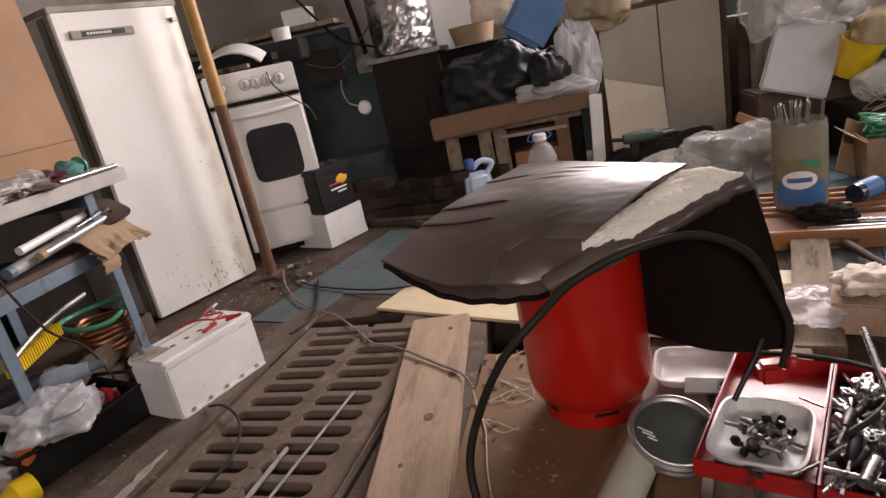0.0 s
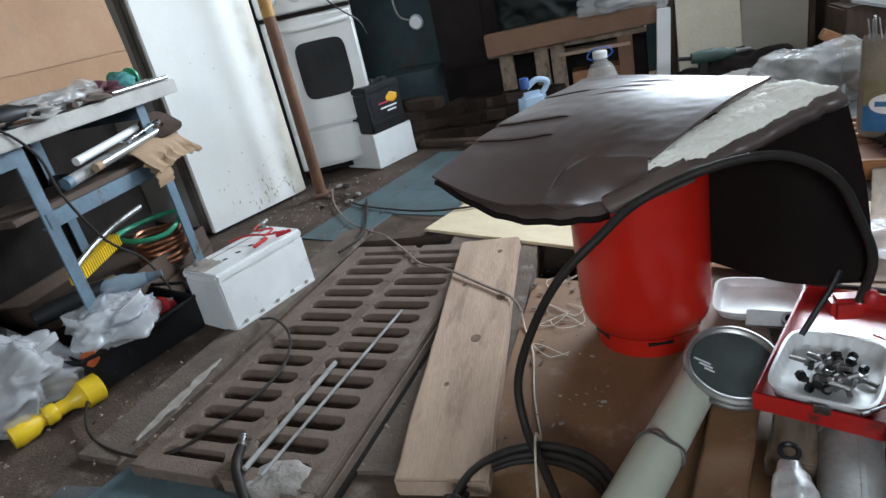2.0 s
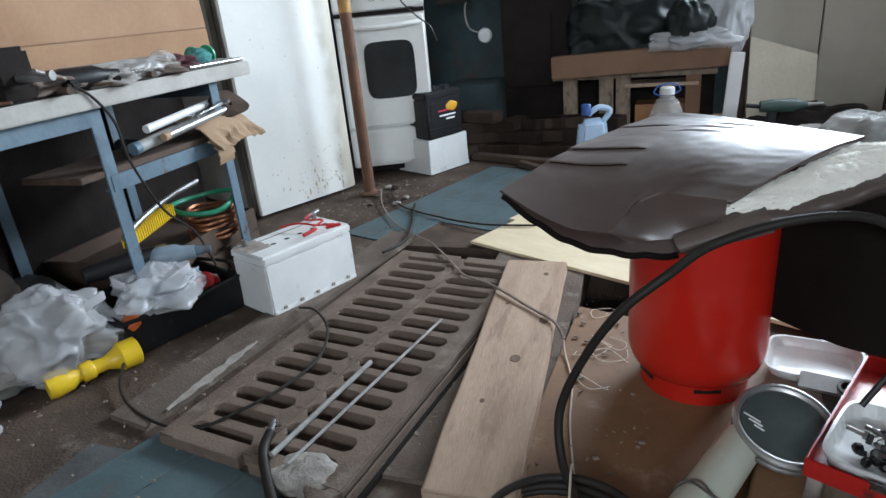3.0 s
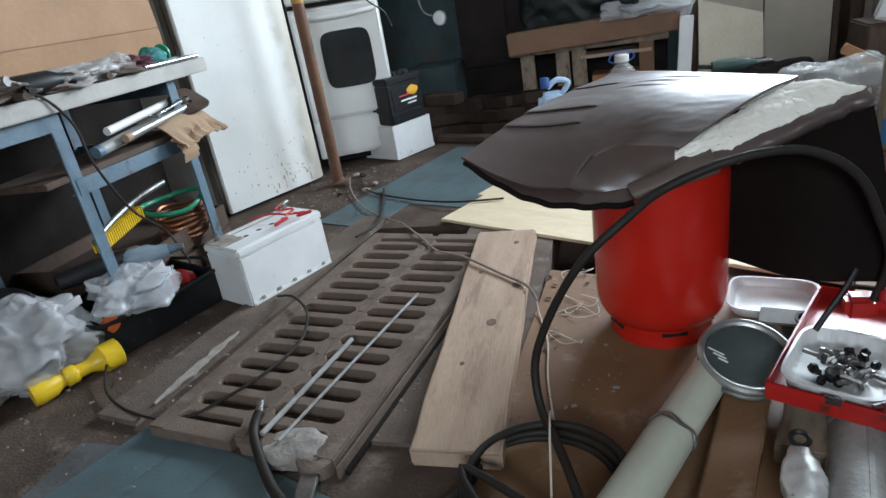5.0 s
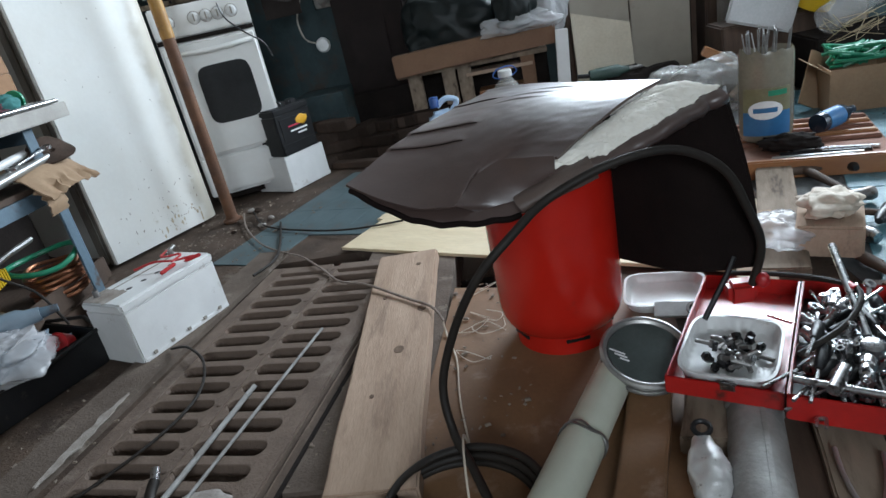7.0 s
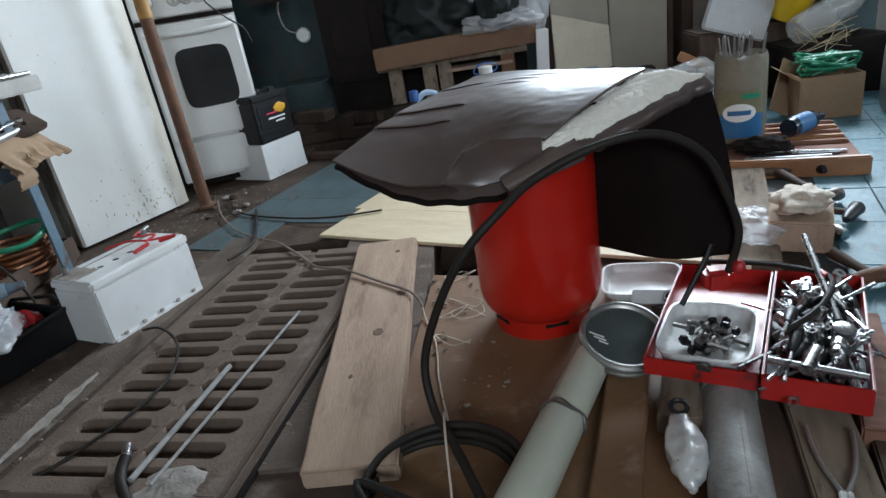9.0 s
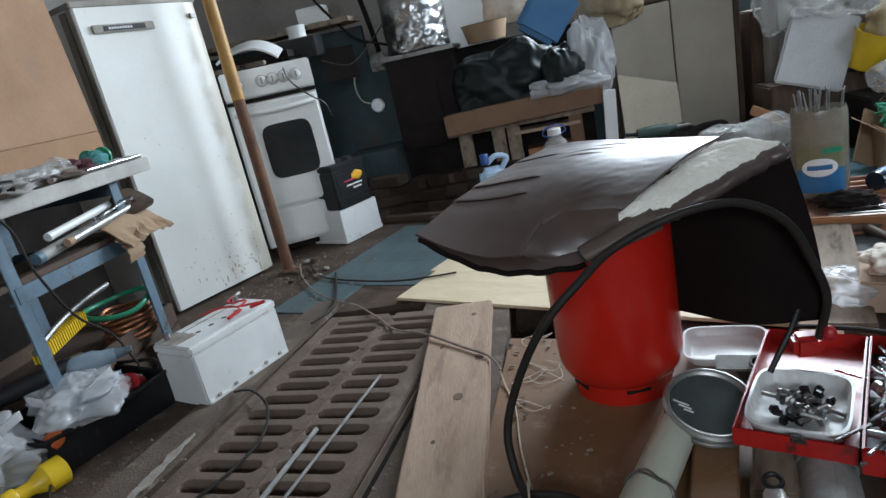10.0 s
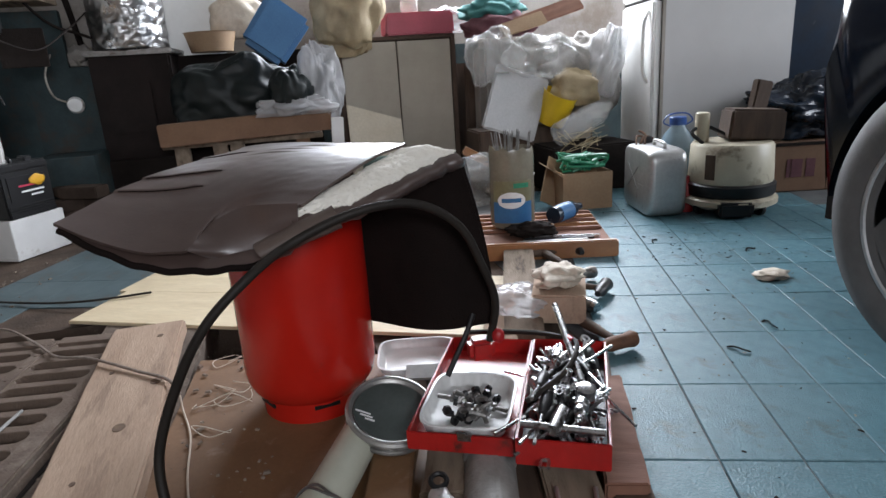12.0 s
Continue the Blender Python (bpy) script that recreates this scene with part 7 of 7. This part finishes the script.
solo("crumpled_film", G().blob((0, 0, 0.06), (0.22, 0.16, 0.10), 43.0, 0.26, 1.8, 44, 28, floor=0), M_greybag, "grey crumpled sheeting on the floor", "sheeting", pose(0.74, 3.70, 0), group="film heaps")
solo("dark_scrap", G().blob((0, 0, 0.05), (0.36, 0.12, 0.17), 45.0, 0.35, 3.0, 40, 22, floor=0), M_soot_shade, "dark scrap metal in front of the cabinet", "scrap", pose(0.80, 3.95, 0))
t = thing("green_power_tool", "dark green electric drill lying before the cabinet", "drill", pose(0.66, 3.88, 0.245, 0, 0, 4))
part("body", G().lathe([(0.0, -0.12), (0.030, -0.12), (0.036, -0.07), (0.036, 0.05), (0.024, 0.07), (0.018, 0.11), (0.0, 0.11)], 18, pose(0, 0, 0, 0, 90, 0)), mat("dark_green_paint", (0.035, 0.075, 0.06), (0.025, 0.05, 0.042), 0.5, scale=9, bump=0.1), t)
part("chuck", G().rod((0.11, 0, 0), (0.19, 0, 0), 0.013, 0.009), M_steel, t)
part("grip", G().box((-0.06, 0.0, -0.06), (0.05, 0.036, 0.11)), M_black, t, bevel=0.01)
part("side_handle", G().rod((-0.12, 0, 0.0), (-0.19, 0, 0.01), 0.012), M_black, t)
solo("loose_wood", G().box((0, 0, 0), (0.30, 0.06, 0.04)), M_oldwood, "broken wood in the heap", "wood", pose(1.36, 3.62, 0.12, 0, -38, 15), bevel=0.004, group="broken wood")
solo("loose_wood", G().box((0, 0, 0), (0.34, 0.07, 0.05)), M_orangewood, "broken wood in the heap", "wood", pose(1.30, 3.74, 0.20, 0, 30, -10), bevel=0.004, group="broken wood")

# ---- back centre: crate, bags, foil drum, iron stove, bricks ----
t = thing("wooden_rack", "rough wooden rack of boards under the bags", "rack", pose(-0.10, 4.10, 0))
for x in (-0.42, -0.20, -0.10, 0.30):
    part("post", G().box((x, 0, 0.21), (0.085, 0.06, 0.42)), M_oldwood if x < 0 else M_carton_shaded, t, bevel=0.004)
part("shelf_board", G().box((-0.05, 0.12, 0.425), (0.95, 0.34, 0.03)), M_oldwood, t, bevel=0.004)
part("shelf_board", G().box((0.12, 0.06, 0.36), (0.42, 0.20, 0.02)), M_plank, t, bevel=0.003)
part("back_panel", G().box((-0.05, 0.26, 0.21), (0.95, 0.02, 0.42)), M_soot_shade, t)
part("inner_box", G().box((0.12, 0.14, 0.12), (0.30, 0.18, 0.22)), M_orangewood, t, bevel=0.004)
solo("long_carton", G().box((0, 0, 0.065), (1.0, 0.10, 0.13)), M_carton_shaded, "long brown carton lying across the rack", "carton", pose(-0.115, 4.02, 0.445, 0, -1.5, 2), bevel=0.005)
solo("metal_upright", G().box((0, 0, 0.26), (0.075, 0.03, 0.54)), M_whitepl, "white metal upright with holes", "upright", pose(0.39, 3.98, 0, 0, 3, 0), bevel=0.004)
solo("refuse_sack", G().blob((0, 0, 0.24), (0.37, 0.20, 0.31), 51.0, 0.30, 1.6, 60, 36, "film", floor=0), M_blackbag, "full black refuse sack on the rack", "refuse sack", pose(-0.17, 4.27, 0.44))
solo("refuse_sack", G().blob((0, 0, 0.12), (0.13, 0.11, 0.20), 53.0, 0.32, 1.8, 56, 32, "film", floor=0), M_blackbag, "small black refuse sack under the blue tub", "refuse sack", pose(0.17, 4.06, 0.56))
solo("white_bag", G().blob((0, 0, 0.24), (0.12, 0.12, 0.29), 55.0, 0.5, 1.6, 56, 34, "film", floor=0), M_bag, "white plastic sack hanging beside the cabinet", "plastic sack", pose(0.34, 4.12, 0.50))
solo("white_bag", G().blob((0, 0, 0.05), (0.20, 0.10, 0.075), 57.0, 0.55, 1.6, 56, 30, "film", floor=0), M_bag, "slumped white carrier bag on the rack", "plastic sack", pose(0.17, 4.02, 0.56))
solo("foam_block", G().box((0, 0, 0), (0.27, 0.15, 0.31), None, 1.06), M_bluefoam, "blue foam block tilted against the bags", "foam block", pose(0.120, 3.97, 1.04, -6, 38, 0), bevel=0.03, seg=4)
t = thing("iron_stove", "dark brown iron stove in the corner", "stove", pose(-0.76, 4.30, 0))
part("firebox", G().box((0, 0.2, 0.66), (0.46, 0.46, 0.62)), M_brownmetal, t, bevel=0.012)
part("stove_door", G().box((-0.03, -0.036, 0.66), (0.26, 0.02, 0.30)), M_brownmetal, t, bevel=0.006)
part("brick_base", G().box((0, 0.2, 0.175), (0.50, 0.50, 0.35)), M_soot_shade, t, bevel=0.006)
part("top_plate", G().box((0, 0.2, 0.985), (0.50, 0.50, 0.03)), M_steel, t, bevel=0.006)
drum = G().lathe([(0.0, 0), (0.20, 0.0)] + [(0.21, 0.01 + 0.0095 * k) for k in range(60)] + [(0.18, 0.59), (0.08, 0.60), (0, 0.60)], 120)
drum.dent(0.022, 12).dent(0.013, 27, 5.0).dent(0.006, 60, 2.0)
drum.soft = True
solo("foil_drum", drum, M_foil, "boiler drum wrapped in crumpled silver foil", "drum", pose(-0.76, 4.42, 1.0))
solo("wicker_basket", G().lathe([(0, 0), (0.13, 0), (0.16, 0.12), (0.165, 0.12), (0.15, 0.11), (0.12, 0.01), (0, 0.01)], 24), M_carton, "round basket among the sacks", "basket", pose(-0.30, 4.50, 0.97))
solo("pillow", G().blob((0, 0, 0.12), (0.18, 0.10, 0.16), 61.0, 0.15, 1.8, 30, 20, floor=0), M_paper, "pale bundled cloth behind the sacks", "cloth", pose(-0.12, 4.62, 1.05))
solo("white_board", G().box((0, 0, 0.3), (0.36, 0.03, 0.60)), M_enamel, "white panel behind the foil drum", "panel", pose(-0.42, 4.78, 0.96, -4, 0, 0), bevel=0.004)
solo("back_crate", G().box((0, 0, 0.48), (0.9, 0.3, 0.96)), M_soot_shade, "dark crate behind the sacks", "crate", pose(-0.1, 4.72, 0), bevel=0.01)
solo("socket_outlet", G().lathe([(0, 0), (0.045, 0), (0.05, 0.012), (0.04, 0.03), (0.0, 0.034)], 20, pose(0, 0, 0, 90, 0, 0)), M_whitepl, "round white wall socket on the teal masonry", "socket", pose(-1.12, 4.345, 0.70))
solo("socket_cable", G().tube([(-1.16, 4.33, 0.72), (-1.22, 4.30, 0.76), (-1.24, 4.30, 0.88), (-1.20, 4.34, 1.0)], 0.006, 6), M_trim, "grey cable on the teal masonry", "cable")
pile = thing("brick_pile", "pile of sooty bricks by the stove", "bricks", pose(-0.72, 3.95, 0))
bk = None
for k in range(26):
    row = k // 8
    x = -0.42 + 0.115 * (k % 8) + rnd.uniform(-0.02, 0.02)
    if bk is None:
        ob = part("brick", G().box((0, 0, 0.0325), (0.24, 0.115, 0.065)), M_brick, pile, bevel=0.005)
        bk = ob.data
    else:
        ob = new("brick", bk)
        ob.parent = pile
    ob.matrix_local = pose(x * 1.1, rnd.uniform(-0.06, 0.08) - 0.12 * (row == 0), 0.067 * row, 0, 0, rnd.uniform(-28, 28))
plank("timber_scrap", "dark charred timber on the floor by the bricks", (-0.75, 3.62), (0.07, 0.7, 0.04), M_darkwood, 68, 0.0, "timber", 21.0)
plank("timber_scrap", "short dark timber on the floor by the bricks", (-0.55, 3.40), (0.05, 0.5, 0.03), M_darkwood, 50, 0.0, "timber", 23.0)
water_bottle(pose(0.055, 3.62, 0, 0, 0, 30), 0.085, 0.41, "grey water bottle with white cap behind the cover", M_whitepl, M_clear, M_bluepl)
t = thing("washer_jug", "pale blue plastic jug with blue cap behind the cover", "jug", pose(-0.335, 3.62, 0.0, 0, 0, 20) @ Matrix.Scale(1.16, 4))
M_jug = mat("pale_blue_plastic", (0.50, 0.66, 0.84), (0.43, 0.58, 0.76), 0.35, scale=5, bump=0.02)
part("jug_body", G().box((0, 0, 0.11), (0.17, 0.10, 0.22), None, 0.75), M_jug, t, bevel=0.025, seg=3)
part("jug_handle", G().tube([(0.05, 0, 0.20), (0.085, 0, 0.25), (0.03, 0, 0.27), (-0.02, 0, 0.24)], 0.014, 8), M_jug, t)
part("cap", G().lathe([(0.024, 0.24), (0.024, 0.285), (0.02, 0.29)], 16, pose(-0.03, 0, 0)), M_bluepl, t, "blue cap")

# stuff along the back-left wall
solo("black_board", G().box((0, 0, 0.1), (0.22, 0.02, 0.20)), M_soot_shade, "dark board behind the cooker", "board", pose(-1.20, 3.95, 0.92, -4, 0, 12), bevel=0.003)
solo("white_carton", G().box((0, 0, 0.05), (0.18, 0.12, 0.10)), M_whitepl, "small white carton behind the hob", "carton", pose(-1.35, 4.12, 1.30), bevel=0.004)
solo("wall_shelf", G().box((0, 0, 0), (1.1, 0.30, 0.03)), M_oldwood, "narrow shelf behind the cooker", "shelf", pose(-1.65, 4.18, 1.28), bevel=0.003)
solo("shelf_back", G().box((0, 0, 0.62), (1.2, 0.05, 1.25)), M_teal, "dark panel behind the cooker", "panel", pose(-1.72, 4.38, 0), bevel=0.003)
solo("grey_pipe", G().tube([(-1.05, 4.5, 0.93), (-1.08, 4.45, 1.25), (-1.16, 4.5, 1.75), (-1.2, 4.6, 2.4)], 0.018, 10), M_soot_shade, "dark pipe rising behind the stove", "pipe")
solo("grey_pipe", G().tube([(-0.92, 4.85, 0.93), (-1.08, 4.85, 1.45), (-1.22, 4.85, 2.1)], 0.014, 10), M_galv, "thin grey pipe on the back wall", "pipe")
solo("wall_cable", G().tube([(-1.2, 3.62, 1.05), (-1.10, 3.85, 1.0), (-1.0, 4.1, 1.12), (-0.95, 4.3, 1.22)], 0.0045, 7), M_soot_shade, "thin dark cable draped from the hob to the stove", "cable")
solo("wall_cable", G().tube([(-1.3, 4.0, 1.45), (-1.15, 4.2, 1.18), (-1.0, 4.3, 1.10), (-0.9, 4.35, 1.06)], 0.009, 7), M_soot_shade, "dark cable hanging behind the hob", "cable")
solo("grey_rag", G().blob((0, 0, 0.05), (0.10, 0.08, 0.07), 71.0, 0.4, 3, 26, 16, floor=0), M_greybag, "small crumpled grey rag by the drum", "rag", pose(-1.08, 4.45, 0.925))

# rubbish on the tiles
solo("cloth_scrap", G().blob((0, 0, 0.008), (0.06, 0.045, 0.018), 81.0, 0.35, 2.5, 22, 12, floor=0), M_paper, "pale cloth scrap on the tiles", "scrap", pose(1.74, 1.82, 0))
for k, (x, y, a) in enumerate(((1.86, 2.10, 10), (1.28, 1.35, 120), (1.60, 2.35, 40), (1.45, 1.45, 80))):
    solo("leather_scrap", G().tube([(0, 0, 0.004), (0.02, 0.010, 0.010), (0.045, 0.0, 0.006), (0.06, 0.008, 0.004)], 0.004, 6, flat=0.5), M_soot_shade, "dark curled scrap on the tiles", "scrap", pose(x, y, 0, 0, 0, a), group="scraps on the tiles")

# ---- floor tiles ----
E1, E2 = Vector((0.331, 0.944)), Vector((0.944, -0.331))
TL, TW, JOINT = 0.3045, 0.161, 0.0034


def tile_mesh(name, material, gap, c):
    a, b, h = TW / 2 - gap / 2, TL / 2 - gap / 2, 0.006
    g = G().add([(-a, -b, -h), (a, -b, -h), (a, b, -h), (-a, b, -h), (-a, -b, -0.002), (a, -b, -0.002), (a, b, -0.002), (-a, b, -0.002),
                 (-a + c, -b + c, 0), (a - c, -b + c, 0), (a - c, b - c, 0), (-a + c, b - c, 0)],
                [(0, 1, 5, 4), (1, 2, 6, 5), (2, 3, 7, 6), (3, 0, 4, 7), (4, 5, 9, 8), (5, 6, 10, 9), (6, 7, 11, 10), (7, 4, 8, 11), (8, 9, 10, 11)])
    return mesh_of(name, g, material, smooth=False)


floor = bpy.data.objects["floor"]
clean, dusty = tile_mesh("tile", M_tile, JOINT, 0.0015), tile_mesh("tile_dusty", M_tile_dirty, 0.0012, 0.0004)
for i in range(-10, 20):
    for j in range(-16, 22):
        c = Vector((1.012, 1.268)) + E1 * TL * (i + 0.5) + E2 * TW * (j + 0.5)
        right = c.x > 0.70 + 0.33 * (c.y - 1.0) and 0.45 < c.y < 3.6 and c.x < 2.75
        near = -1.24 < c.x < -0.60 and 0.45 < c.y < 0.99
        far = -1.22 + 0.1 * (c.y - 2.4) < c.x < -0.30 and 2.42 < c.y < 3.45
        if right or near or far:
            ob = new("tile", clean if right else dusty)
            ob.parent = floor
            w = 1.0 if right else 0.15
            ob.location = (c.x, c.y, rnd.uniform(-0.0008, 0.0008) * w + (0 if right else -0.001))
            ob.rotation_euler = (rnd.uniform(-0.003, 0.003) * w, rnd.uniform(-0.003, 0.003) * w, math.atan2(-E1.x, E1.y))
solo("grout_bed", G().box((2.05, 1.75, -0.006), (2.3, 3.4, 0.005)).box((-1.0, 0.72, -0.006), (0.55, 0.45, 0.005)), M_grout, "pale grout between the floor tiles", "grout", kind="structure")
